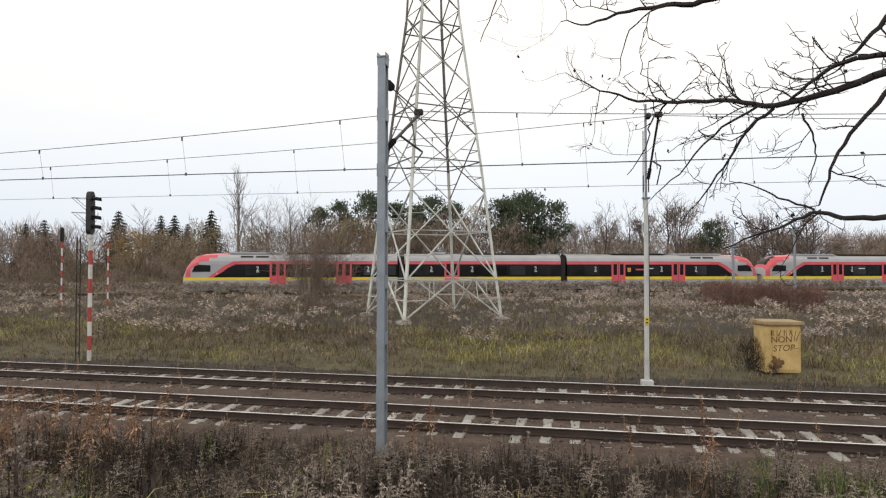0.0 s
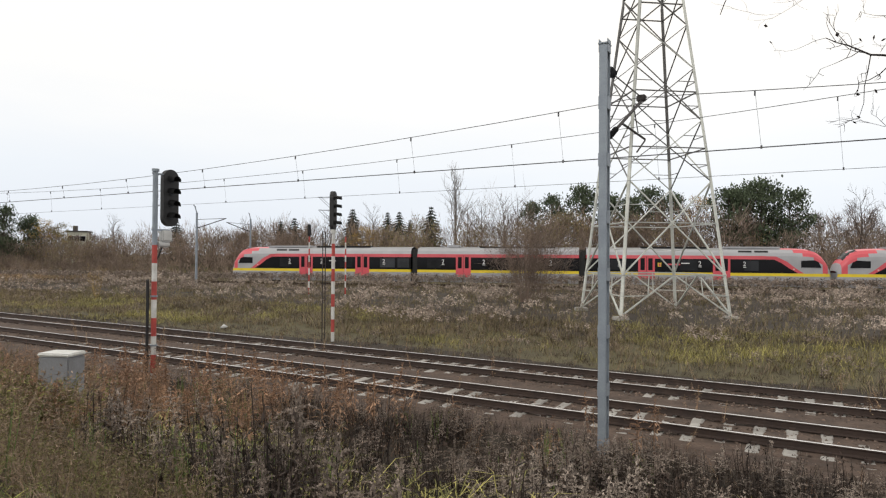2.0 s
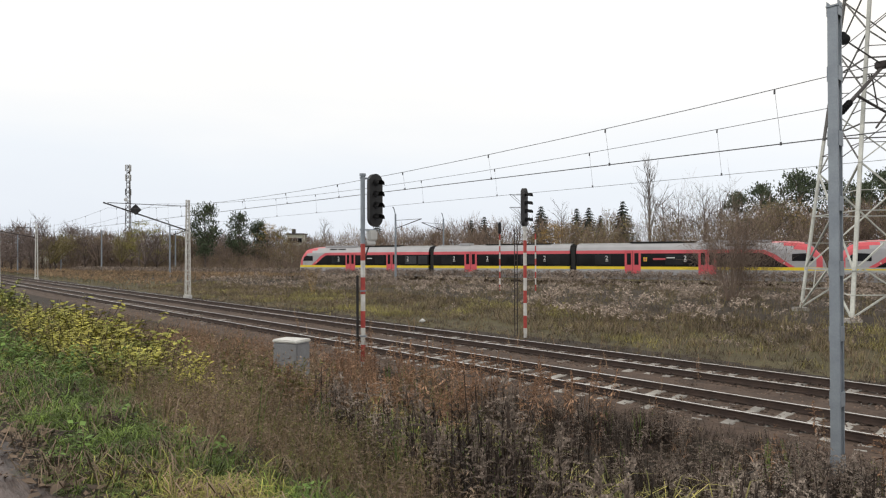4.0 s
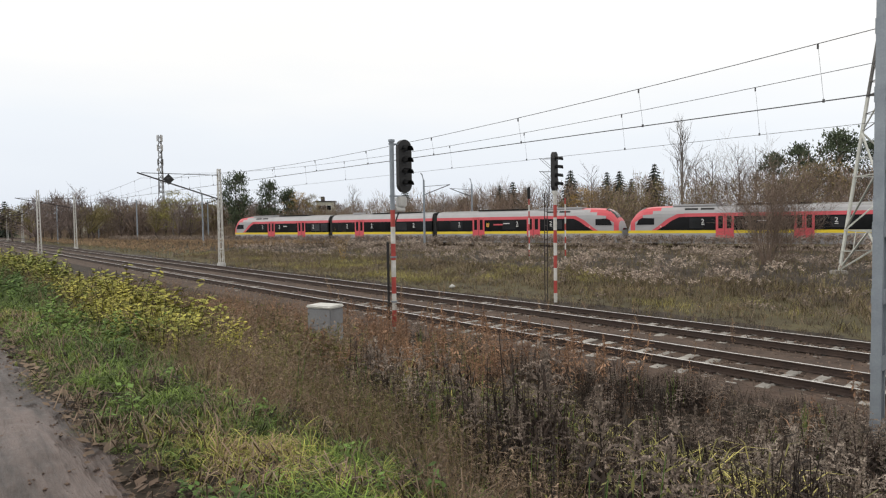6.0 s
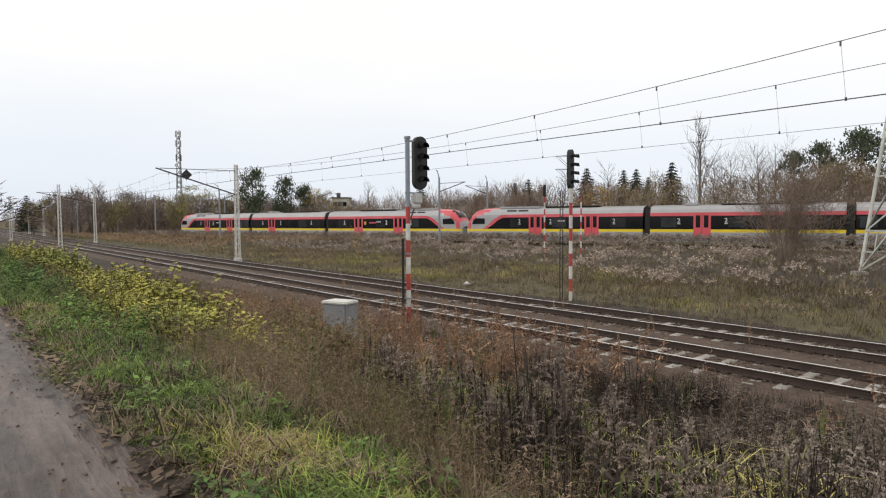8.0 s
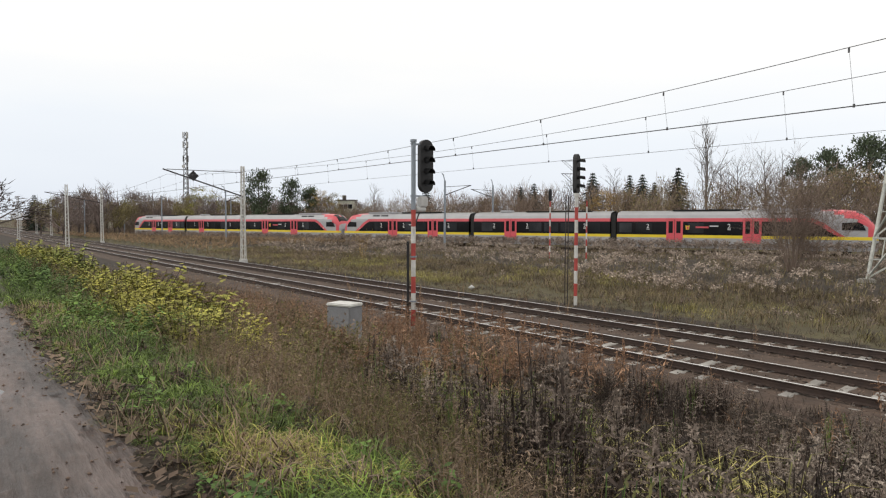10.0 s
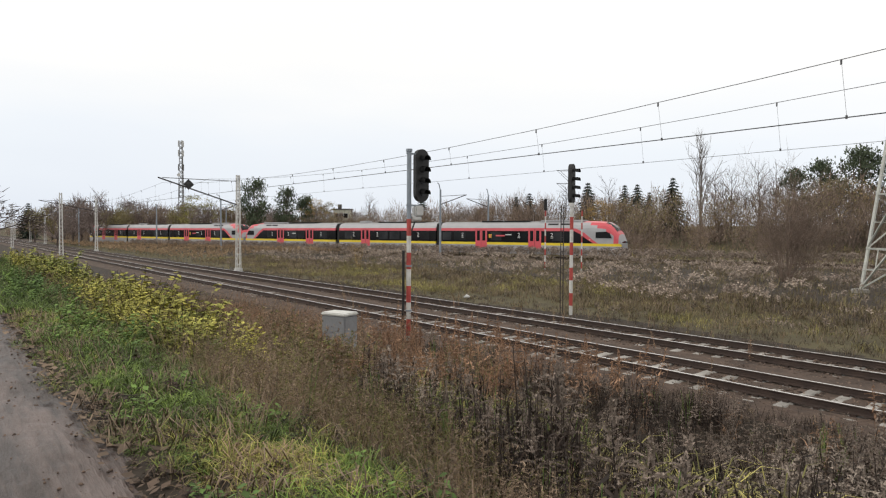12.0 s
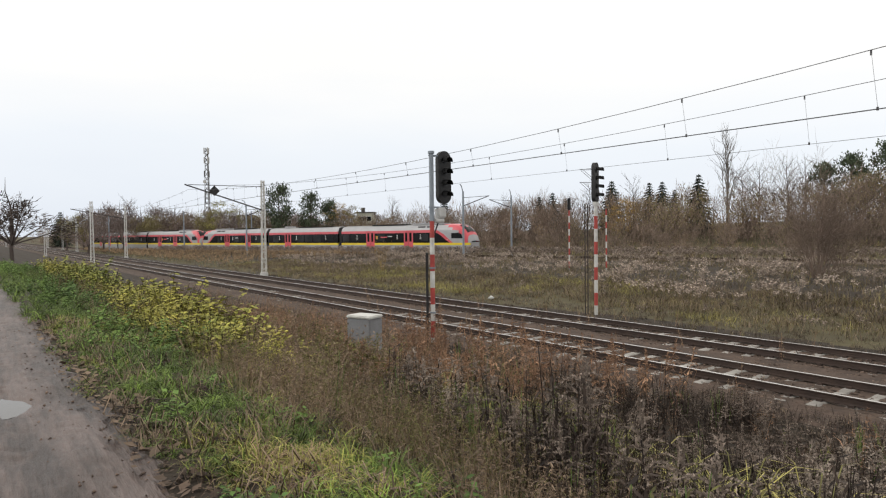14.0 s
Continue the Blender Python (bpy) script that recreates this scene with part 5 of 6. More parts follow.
def verge():
    blades = [arched(40 + i, 13, 0.16, 0.011, (0, 1), 0.95) for i in range(6)]
    x, y, tall, rng = clumps(15, 900, 8, -15, 2, 0.6, 2.7, 0.16)
    edge = 0.70 + 0.12 * np.sin(x * 0.9) + 0.1 * np.sin(x * 2.7)
    top = verge_top(x) + 0.05 + 1.5 * smooth(7.5, 11, -x)
    keep = (y > edge) & (rng.uniform(size=len(x)) < 1 - smooth(top - 0.4, top + 0.5, y)) & (rng.uniform(size=len(x)) < 0.5 + 0.5 * smooth(edge, edge + 0.35, y))
    h = tall * rng.uniform(0.17, 0.32, len(x)) * (0.5 + 0.5 * smooth(0.6, 1.25, y))
    tone = wavy(x, y, 1.5) + 0.5 * wavy(x, y, 4.0)
    tone = tone - 0.45 * smooth(3.0, 7.0, -x)
    k = keep & (tone < -0.05)
    scatter("verge_grass", blades, on_land(x, y)[k], h[k], [P_GREEN, P_SHADE], "lush green verge grass beside the dirt road", "grass", 5, 0.25)
    k = keep & (tone >= -0.05) & (tone < 0.6)
    scatter("verge_light_grass", blades, on_land(x, y)[k], h[k], [P_GREEN, P_LUSH], "yellow-green bowed verge grass beside the dirt road", "grass", 31, 0.25)
    k = keep & (tone >= 0.6)
    scatter("verge_dry_grass", blades, on_land(x, y)[k], h[k], [P_LUSH, P_STRAW], "yellowing verge grass beside the dirt road", "grass", 6, 0.25)
    # broad leaves, withered scraps and dead stalks between the blades
    broad = [herb(150 + i, 20, 0.24) for i in range(5)]
    x, y, tall, rng = clumps(41, 46, 4, -14, 0, 0.95, 2.2, 0.12)
    keep = (y > 0.85) & (y < verge_top(x))
    scatter("verge_herbs", broad, on_land(x, y)[keep], tall[keep] * rng.uniform(0.16, 0.30, keep.sum()), [P_SHADE, P_HERB], "broad-leaved green herbs in the verge grass", "herbs", 42, 0.3)
    x, y, tall, rng = clumps(43, 110, 5, -14, 0, 0.75, 2.5, 0.18)
    keep = y > 0.72
    scatter("verge_withered", broad, on_land(x, y)[keep], tall[keep] * rng.uniform(0.08, 0.22, keep.sum()), [P_STEM, P_DEADLEAF], "withered brown leaves in the verge grass", "herbs", 44, 0.4)
    x, y, rng = field(55, 260, -13, 0, 0.8, 2.3)
    scatter("verge_thatch", carpet_blades(), on_land(x, y), rng.uniform(0.16, 0.34, len(x)), [P_DUSTY, P_MDRY], "dead brown blades matted in the verge", "grass", 56, 0.3)
    x, y, rng = field(16, 1300, -45, -13, 0.6, 3.4)
    scatter("far_verge_grass", blades[:3], on_land(x, y), rng.uniform(0.25, 0.42, len(x)), [P_GREEN, P_SHADE], "green grass along the dirt road", "grass", 7, 0.25)
    herbs = [herb(50 + i, 120, 0.10) for i in range(5)]
    x, y, tall, rng = clumps(17, 125, 6, -42, -11.5, 2.8, 5.6, 0.3)
    mid = 4.3 - 0.03 * np.clip(-x - 9, 0, 40)
    keep = np.abs(y - mid) < 1.1
    scatter("yellow_shrubs", herbs, on_land(x, y)[keep], tall[keep] * rng.uniform(0.9, 1.3, keep.sum()), [P_STEM, P_YELLEAF], "low shrubs with yellowing leaves on the slope", "shrub", 8, 0.2)
    x, y, tall, rng = clumps(59, 62, 6, -17, -9.0, 2.3, 3.9, 0.3)
    keep = y > 2.2
    scatter("yellow_shrubs", herbs, on_land(x, y)[keep], tall[keep] * rng.uniform(0.5, 0.85, keep.sum()), [P_STEM, P_YELLEAF], "low leafy shrubs turning yellow beside the verge", "shrub", 60, 0.25)
    low = [herb(60 + i, 75, 0.13) for i in range(4)]
    x, y, tall, rng = clumps(18, 90, 5, -36, -8.2, 1.1, 3.6, 0.25)
    scatter("green_herbs", low, on_land(x, y), tall * rng.uniform(0.35, 0.6, len(x)), [P_SHADE, P_HERB], "green leafy herbs on the road verge", "herbs", 9, 0.3)
    # the overgrown side of the road behind the eye
    x, y, rng = field(19, 700, -40, 15, -7, -3.5)
    scatter("roadside_weeds", blades[:3], on_land(x, y), rng.uniform(0.4, 0.9, len(x)), [P_OLIVE, P_STRAW], "rough grass on the far road verge", "grass", 10, 0.25)


def meadow():
    """The field between the near tracks and the far line."""
    gold = [goldenrod(70 + i, False) for i in range(8)]
    x, y, tall, rng = clumps(21, 900, 13, -75, 34, 26.0, 66, 0.5)
    lim = line_y(x) - 3.2
    patch = wavy(x, y, 0.16) + 0.5 * wavy(x + 9, y, 0.45)
    start = 28.5 + 1.6 * np.sin(x * 0.13) + 1.0 * np.sin(x * 0.41)
    keep = (y < lim) & (y > start) & (rng.uniform(size=len(x)) < np.clip(1.05 + 0.5 * patch, 0.4, 1))
    h = tall * rng.uniform(0.9, 1.25, len(x)) * (0.9 + 0.2 * patch).clip(0.6, 1.2)
    scatter("meadow_goldenrod", gold, on_land(x, y)[keep], h[keep], [P_MDRY, P_MDRY, P_MPLUME], "withered goldenrod meadow before the far line", "weeds", 11, 0.18)
    x, y, rng = field(22, 5000, -175, -70, 21.5, 46)
    keep = y < line_y(x) - 3.0
    scatter("far_meadow_weeds", gold[:4], on_land(x, y)[keep], rng.uniform(0.7, 1.2, keep.sum()), [P_STEM, P_OLIVE, P_STRAW], "dry brown meadow weeds along the tracks", "weeds", 12, 0.2)
    grass = carpet_blades()
    x, y, rng = field(23, 13500, -75, 30, 20.7, 31.5)
    lush = 0.8 * wavy(x, y, 0.28) + 0.6 * wavy(x + 4, y, 0.8) + 0.4 * smooth(23, 25, y) - 0.62 + 0.5 * rng.normal(0, 0.5, len(x))
    keep = (rng.uniform(size=len(x)) < 0.12 + 0.88 * smooth(21.6, 24.6, y + 1.6 * lush)) & (np.hypot(x - 7.15, y - 24.4) > 1.3)
    k = keep & (lush > 0.4)
    scatter("meadow_green_grass", grass, on_land(x, y)[k], rng.uniform(0.25, 0.55, k.sum()), [P_MGREEN, P_MOLIVE], "yellow-green meadow grass past the tracks", "grass", 32, 0.25)
    k = keep & (lush > -0.1) & (lush <= 0.4)
    scatter("meadow_grass", grass, on_land(x, y)[k], rng.uniform(0.18, 0.5, k.sum()), [P_MOLIVE, P_MGREEN], "olive green meadow grass past the tracks", "grass", 13, 0.25)
    k = keep & (lush <= -0.1)
    scatter("meadow_dry_grass", grass, on_land(x, y)[k], rng.uniform(0.18, 0.6, k.sum()), [P_MDRY, P_MOLIVE], "dry brown meadow grass past the tracks", "grass", 14, 0.25)
    x, y, rng = field(29, 2900, -60, 34, 29, 58)
    keep = y < line_y(x) - 3
    scatter("meadow_undergrowth", grass, on_land(x, y)[keep], rng.uniform(0.3, 0.7, keep.sum()), [P_MOLIVE, P_MDRY], "dry brown undergrowth between the goldenrod", "grass", 20, 0.3)
    x, y, rng = field(57, 2600, -55, 26, 20.2, 23.6)
    scatter("trackside_thatch", grass, on_land(x, y), rng.uniform(0.10, 0.28, len(x)), [P_DEADLEAF, P_MDRY], "matted dead grass beside the far rail", "grass", 58, 0.3)
    # lone dark stalks and seedlings standing in the grass
    x, y, tall, rng = clumps(37, 130, 5, -75, 32, 21.3, 29.5, 0.5)
    keep = np.hypot(x - 7.15, y - 24.4) > 1.2
    scatter("grass_stalks", gold, on_land(x, y)[keep], tall[keep] * rng.uniform(0.4, 0.95, keep.sum()), [P_STEM, P_DEADLEAF, P_PLUME], "lone dark weed stalks in the meadow grass", "weeds", 38, 0.2)
    leafs = [herb(190 + i, 40, 0.12) for i in range(4)]
    x, y, tall, rng = clumps(39, 150, 5, -70, 32, 21.2, 30.5, 0.6)
    keep = np.hypot(x - 7.15, y - 24.4) > 1.2
    scatter("meadow_herbs", leafs, on_land(x, y)[keep], tall[keep] * rng.uniform(0.12, 0.4, keep.sum()), [P_STEM, P_MOLIVE], "low olive herbs among the meadow grass", "herbs", 40, 0.3)
    # tall weeds along the near side of the far line
    x = rng.uniform(-130, 34, 3000)
    y = line_y(x) - rng.uniform(2.6, 7.0, len(x))
    scatter("lineside_weeds", gold, on_land(x, y), rng.uniform(1.1, 1.75, len(x)), [P_MDRY, P_MDRY, P_PLUME], "brown weeds along the far railway line", "weeds", 16, 0.2)
    # lone weeds on the ballast
    gold = [goldenrod(90 + i, True) for i in range(3)]
    x, y, rng = field(24, 60, -30, 8, 11.6, 20.8)
    scatter("track_weeds", gold, on_land(x, y, 0.1), rng.uniform(0.25, 0.7, len(x)), [P_RUST, P_STRAW, P_STRAW], "small dry weeds growing in the ballast", "weeds", 15, 0.2)


near_slope()
verge()
meadow()


def polar(az, d):
    return -d * math.sin(radians(az)), d * math.cos(radians(az))


# ---- woods behind the far line ----
def thicket():
    brown = [fuzzy(100 + i, 14, 380) for i in range(6)]
    leafy = [fuzzy(110 + i, 10, 340, 0.55) for i in range(5)]
    x, y, rng = field(31, 5600, -240, 80, 22, 135)
    d = y - line_y(x)
    keep = (d > 6) & (d < 38) & (rng.uniform(size=len(x)) < 1.4 - d / 42 - 0.62 * (d < 17) * smooth(-60, -45, x) * (1 - smooth(-12, -2, x))) & (np.hypot(x, y) > 50)
    left = np.clip((-x - 60) / 90, 0, 1)
    tall = (2.0 + 5.4 * smooth(8, 24, d)) * (1 - 0.22 * left) * np.where((x > -32) & (x < -4), 1.12, np.where(x >= -4, 0.9, 1.0))
    h = tall * rng.uniform(0.6, 1.15, len(x))
    kind = rng.uniform(size=len(x)) + 0.3 * wavy(x, y, 0.07) + 0.32 * ((x > -62) & (x < -18))
    a = keep & (kind < 0.52)
    scatter("bare_thicket", brown, on_land(x, y)[a], h[a], [P_THICK, P_THICK], "dense leafless brown thicket behind the railway", "thicket", 21, 0.1)
    b = keep & (kind >= 0.52) & (kind < 0.80)
    scatter("ochre_thicket", leafy, on_land(x, y)[b], h[b] * 0.85, [P_THICK, P_OCHRE], "thicket with the last ochre leaves", "thicket", 22, 0.1)
    c = keep & (kind >= 0.80)
    scatter("olive_thicket", leafy, on_land(x, y)[c], h[c] * 0.9, [P_THICK, P_OLIVELEAF], "thicket with olive brown leaves", "thicket", 23, 0.1)
    # low scrub at the foot of it
    x, y, rng = field(32, 1700, -190, 60, 25, 110)
    d = y - line_y(x)
    keep = (d > 3.6) & (d < 16) & (np.hypot(x, y) > 40)
    scatter("low_scrub", leafy, on_land(x, y)[keep], rng.uniform(0.6, 1.8, keep.sum()), [P_MDRY, P_OCHRE], "low brown scrub along the far line", "scrub", 24, 0.15)
    # tan grass on the slope between the scrub
    x, y, rng = field(45, 5200, -130, 50, 28, 110)
    d = y - line_y(x)
    keep = (d > 3.2) & (d < 22)
    scatter("slope_grass", carpet_blades(), on_land(x, y)[keep], rng.uniform(0.5, 1.2, keep.sum()), [P_MDRY, P_MGREEN], "tall tan grass on the slope behind the line", "grass", 46, 0.2)
    # brush along the left side of the near line, and behind the eye
    x, y, rng = field(33, 220, -420, -150, 24, 80)
    keep = y > line_y(x) + 5
    scatter("distant_brush", leafy, on_land(x, y)[keep], rng.uniform(5, 10, keep.sum()), [P_THICK, P_OLIVELEAF], "distant brown brush by the tracks", "brush", 25, 0.1)
    x, y, rng = field(34, 70, -300, -70, -16, -5)
    scatter("road_hedge", leafy, on_land(x, y), rng.uniform(2, 5, len(x)), [P_THICK, P_OLIVELEAF], "unkempt hedge beside the dirt road", "hedge", 26, 0.1)


thicket()


def bare_tree_mesh(seed, spread, limbs, mats, depth=2, first=0.22):
    """A leafless tree of height one: trunk, limbs, boughs and twigs."""
    rng, trunk, crown = np.random.default_rng(seed), Soup(), Soup()
    pts = [np.zeros(3)]
    for i in range(6):
        pts.append(pts[-1] + (rng.normal(0, 0.012), rng.normal(0, 0.012), 1 / 6))
    for i in range(6):
        trunk.stick(pts[i], pts[i + 1], 0.018 * (1 - i / 6.3), 0.018 * (1 - (i + 1) / 6.3), 0, 6)
    def grow(p, d, length, r, depth):
        q = p + d * length * 0.5
        e = q + (d + unit(rng) * 0.2 + (0, 0, 0.12)) * length * 0.5
        crown.stick(p, q, r, r * 0.75, 0)
        crown.stick(q, e, r * 0.75, r * 0.35, 0)
        if depth:
            for i in range(4 if depth > 1 else 3):
                w = p + (e - p) * rng.uniform(0.35, 1.0)
                n = d * 0.75 + unit(rng) * 0.6 + (0, 0, 0.15)
                grow(w, n / np.linalg.norm(n), length * rng.uniform(0.4, 0.62), r * 0.5, depth - 1)
    for i in range(limbs):
        u = first + (0.97 - first) * i / limbs
        a = i * 2.4 + rng.uniform(-0.5, 0.5)
        d = np.array([np.cos(a) * spread, np.sin(a) * spread, 1.0])
        grow(np.array([np.interp(u, np.linspace(0, 1, 7), [p[k] for p in pts]) for k in range(3)]), d / np.linalg.norm(d), (0.36 - 0.22 * u) * rng.uniform(0.8, 1.2), 0.007 * (1.1 - u * 0.7), depth)
    return trunk.mesh("trunk", [mats[0]]), crown.mesh("crown", [mats[1]])


def spruce_mesh(seed):
    rng, trunk, crown = np.random.default_rng(seed), Soup(), Soup()
    trunk.stick((0, 0, 0), (0, 0, 1), 0.02, 0.003, 0, 6)
    for t in range(18):
        z = 0.10 + 0.87 * t / 17
        reach = 0.27 * (1 - z) ** 0.75 + 0.012
        for k in range(8):
            a = k * 0.785 + t * 0.5 + rng.uniform(-0.25, 0.25)
            o, w = np.array([np.cos(a), np.sin(a), 0]), np.array([-np.sin(a), np.cos(a), 0])
            rr = reach * rng.uniform(0.7, 1.2)
            for j in range(4):
                p = o * rr * j / 4 + (0, 0, z - 0.10 * rr * j)
                for s in (-1, 1):
                    d = o * rr * 0.42 + w * s * rr * 0.35 + (0, 0, -rr * rng.uniform(0.2, 0.55))
                    crown.leaf(p, d, w * 0.6 + (0, 0, 0.5), 0.018, 0)
            crown.leaf(o * rr * 0.8 + (0, 0, z - 0.08 * rr), o * rr * 0.3 + (0, 0, 0.02), w, 0.012, 0)
    return trunk.mesh("trunk", [P_BARK]), crown.mesh("crown", [P_SPRUCE])


def pine_mesh(seed):
    rng, trunk, crown = np.random.default_rng(seed), Soup(), Soup()
    trunk.stick((0, 0, 0), (0.01, 0.01, 0.9), 0.022, 0.008, 0, 6)
    for i in range(60):
        z = rng.uniform(0.24, 0.97)
        a = i * 2.4 + rng.uniform(-0.4, 0.4)
        reach = rng.uniform(0.08, 0.34) * (1.25 - 0.85 * abs(z - 0.6) / 0.4)
        c = np.array([np.cos(a) * reach, np.sin(a) * reach, z + 0.05])
        trunk.stick((0.01 * z, 0.01 * z, z - 0.06), c, 0.006, 0.003, 0)
        for k in range(70):
            p = c + rng.normal(0, 1, 3) * (0.062, 0.062, 0.036)
            d = unit(rng) * 0.034 + (0, 0, 0.016)
            crown.leaf(p, d, np.cross(d, unit(rng)) / 0.035, 0.012, 0)
    return trunk.mesh("trunk", [P_BARK]), crown.mesh("crown", [P_PINE])


def leafy_tree_mesh(seed, mat):
    trunk, bare = bare_tree_mesh(seed, 0.5, 12, (P_BIRCH, P_BARK))
    rng, crown = np.random.default_rng(seed), Soup()
    for i in range(70):
        z = rng.uniform(0.25, 1.0)
        c = np.array([rng.normal(0, 0.13), rng.normal(0, 0.13), 0]) * (1.3 - abs(z - 0.5) * 1.4) + (0, 0, z)
        for k in range(28):
            p = c + unit(rng) * 0.06 * rng.uniform(0.3, 1)
            d = unit(rng) * 0.022
            crown.leaf(p, d, np.cross(d, unit(rng)) / 0.022, 0.008, 0)
    return trunk, crown.mesh("crown", [mat])


def tree(name, meshes, label, az, d, top_el, group="", width=1.0):
    x, y = polar(az, d)
    z = float(land(x, y)) - 0.1
    h = 3.4 + d * math.tan(radians(top_el)) - z
    t = tagged(new(name), label, "tree", group)
    t.matrix_basis = pose(x, y, z, 0, 0, (az * 77) % 360)
    for n, me in zip(("trunk", "crown"), meshes):
        o = new(n, me)
        o.parent, o.scale = t, (h * width, h * width, h)
    return t


SPRUCES = [spruce_mesh(i) for i in range(3)]
PINES = [pine_mesh(i) for i in range(10, 14)]
POPLAR = bare_tree_mesh(5, 0.28, 18, (P_BIRCH, P_BIRCH))
BARES = [bare_tree_mesh(i, 0.85, 17, (P_BARK, P_BARK)) for i in (7, 8, 9)]
GOLD_TREE = leafy_tree_mesh(3, P_YBIRCH)
OLIVE_TREE = leafy_tree_mesh(4, P_OLIVELEAF)
LIME_TREE = leafy_tree_mesh(6, P_YGREEN)

for i, (az, d, el) in enumerate(((44.6, 112, 3.0), (43.4, 112, 3.3), (38.37, 108, 4.2), (35.25, 110, 3.95), (34.2, 110, 4.0), (33.2, 112, 3.3), (31.35, 104, 4.5), (42.3, 118, 2.8), (84.1, 240, 1.85), (53.0, 150, 3.0))):
    tree("spruce_tree", SPRUCES[i % 3], "dark green spruce above the brown thicket", az, d, el, "spruces in the wood", 1.2)
for i, (az, d, el, w) in enumerate(((3.7, 98, 5.9, 0.9), (6.0, 98, 5.5, 0.8), (1.6, 99, 5.2, 0.85), (4.9, 101, 5.6, 0.8), (17.9, 100, 5.9, 0.8), (15.6, 102, 5.2, 0.8), (12.3, 104, 5.8, 0.85), (20.5, 100, 5.2, 0.8), (22.3, 106, 4.6, 0.75), (13.8, 100, 5.0, 0.7), (67.6, 130, 3.95, 0.62), (64.9, 135, 3.3, 0.66), (63.3, 140, 2.6, 0.7), (10.4, 106, 5.2, 0.7), (-11.5, 105, 3.4, 0.8))):
    tree("pine_tree", PINES[i % 4], "dark green pine with a broad ragged crown", az, d, el, "pines in the wood", w)
tree("poplar_tree", POPLAR, "tall slender leafless poplar with upright pale branches", 29.2, 98, 7.4)
for i, (az, d, el) in enumerate(((26.8, 100, 4.9), (24.9, 98, 5.2), (23.5, 100, 4.9), (28.0, 102, 4.6), (-2.7, 96, 4.9), (-5.1, 98, 4.6), (-8.1, 100, 5.7), (-9.6, 100, 5.0), (-16.0, 104, 4.3), (-18.5, 104, 4.6), (40.5, 106, 3.7), (36.6, 104, 4.2), (47.5, 120, 3.0), (57.5, 150, 2.9), (79.3, 190, 2.7), (77.6, 195, 2.4), (80.6, 200, 2.3), (76.0, 190, 2.0), (71.0, 175, 2.4), (81.8, 210, 2.1))):
    tree("bare_tree", BARES[i % 3], "leafless brown tree at the edge of the wood", az, d, el, "bare trees in the wood")


def hazy_tree_mesh(seed, mat, stretch=1.0):
    """A broad tree of height one, seen from afar: limbs inside a haze of fine twigs in rounded lobes."""
    trunk, _ = bare_tree_mesh(seed, 1.1, 10, (P_BARK, P_BARK), 1, 0.2)
    rng, crown = np.random.default_rng(seed), Soup()
    lobes = [np.array([rng.normal(0, 0.17), rng.normal(0, 0.17), rng.uniform(0.38, 0.84) * stretch]) for _ in range(11)]
    for c in lobes:
        crown.stick((0, 0, 0.2), c, 0.012, 0.005, 0)
    for k in range(1500):
        c = lobes[rng.integers(0, 11)]
        p = c + unit(rng) * rng.uniform(0.2, 1.0) * (0.15, 0.15, 0.15)
        d = (p - (0, 0, 0.3)) * 0.10 + unit(rng) * 0.04
        n = np.cross(d, unit(rng))
        n = n / (np.linalg.norm(n) + 1e-9) * 0.0055
        crown.add([p - n, p + n, p + d], [[0, 1, 2]], 0)
    return trunk, crown.mesh("crown", [mat])


mix = random.Random(71)
HAZY = [(hazy_tree_mesh(21, P_THICK), "leafless tree with a round crown of brown twigs"), (hazy_tree_mesh(22, P_PURPLE), "leafless tree with a round grey-brown crown"),
        (hazy_tree_mesh(23, P_OLIVELEAF), "tree with thinning olive leaves"), (hazy_tree_mesh(24, P_PURPLE), "leafless tree with a round grey-brown crown")]
for i in range(34):
    m, label = HAZY[mix.choice((0, 1, 1, 2, 3, 3))]
    tree("distant_tree", m, label, 58.5 + i * 0.76 + mix.uniform(-0.3, 0.3), mix.uniform(135, 195), mix.uniform(1.3, 2.3), "trees along the horizon", 1.15)
for az, d, el, k in ((79.9, 185, 2.85, 1), (78.4, 188, 2.4, 3), (76.3, 185, 2.3, 1), (81.2, 190, 2.3, 0), (73.9, 180, 2.2, 2)):
    tree("distant_tree", HAZY[k][0], HAZY[k][1], az, d, el, "trees along the horizon", 1.2)
for az, d, el, k in ((-3.2, 110, 4.3, 1), (-6.5, 112, 4.6, 3), (-9.0, 108, 5.3, 0), (-12.0, 112, 4.2, 1), (-15.5, 112, 4.4, 3), (-19.0, 115, 4.4, 1), (-0.5, 112, 4.0, 3)):
    tree("distant_tree", HAZY[k][0], HAZY[k][1], az, d, el, "trees along the horizon", 0.9)
BROAD = hazy_tree_mesh(25, P_BARK, 0.8)
for az, d, el in ((87.4, 62, 4.3), (89.0, 66, 4.6)):
    tree("bare_tree", BROAD, "wide leafless tree beside the dirt road", az, d, el, "", 1.4)
tree("birch_tree", GOLD_TREE, "birch with golden yellow autumn leaves", 8.3, 100, 5.2)
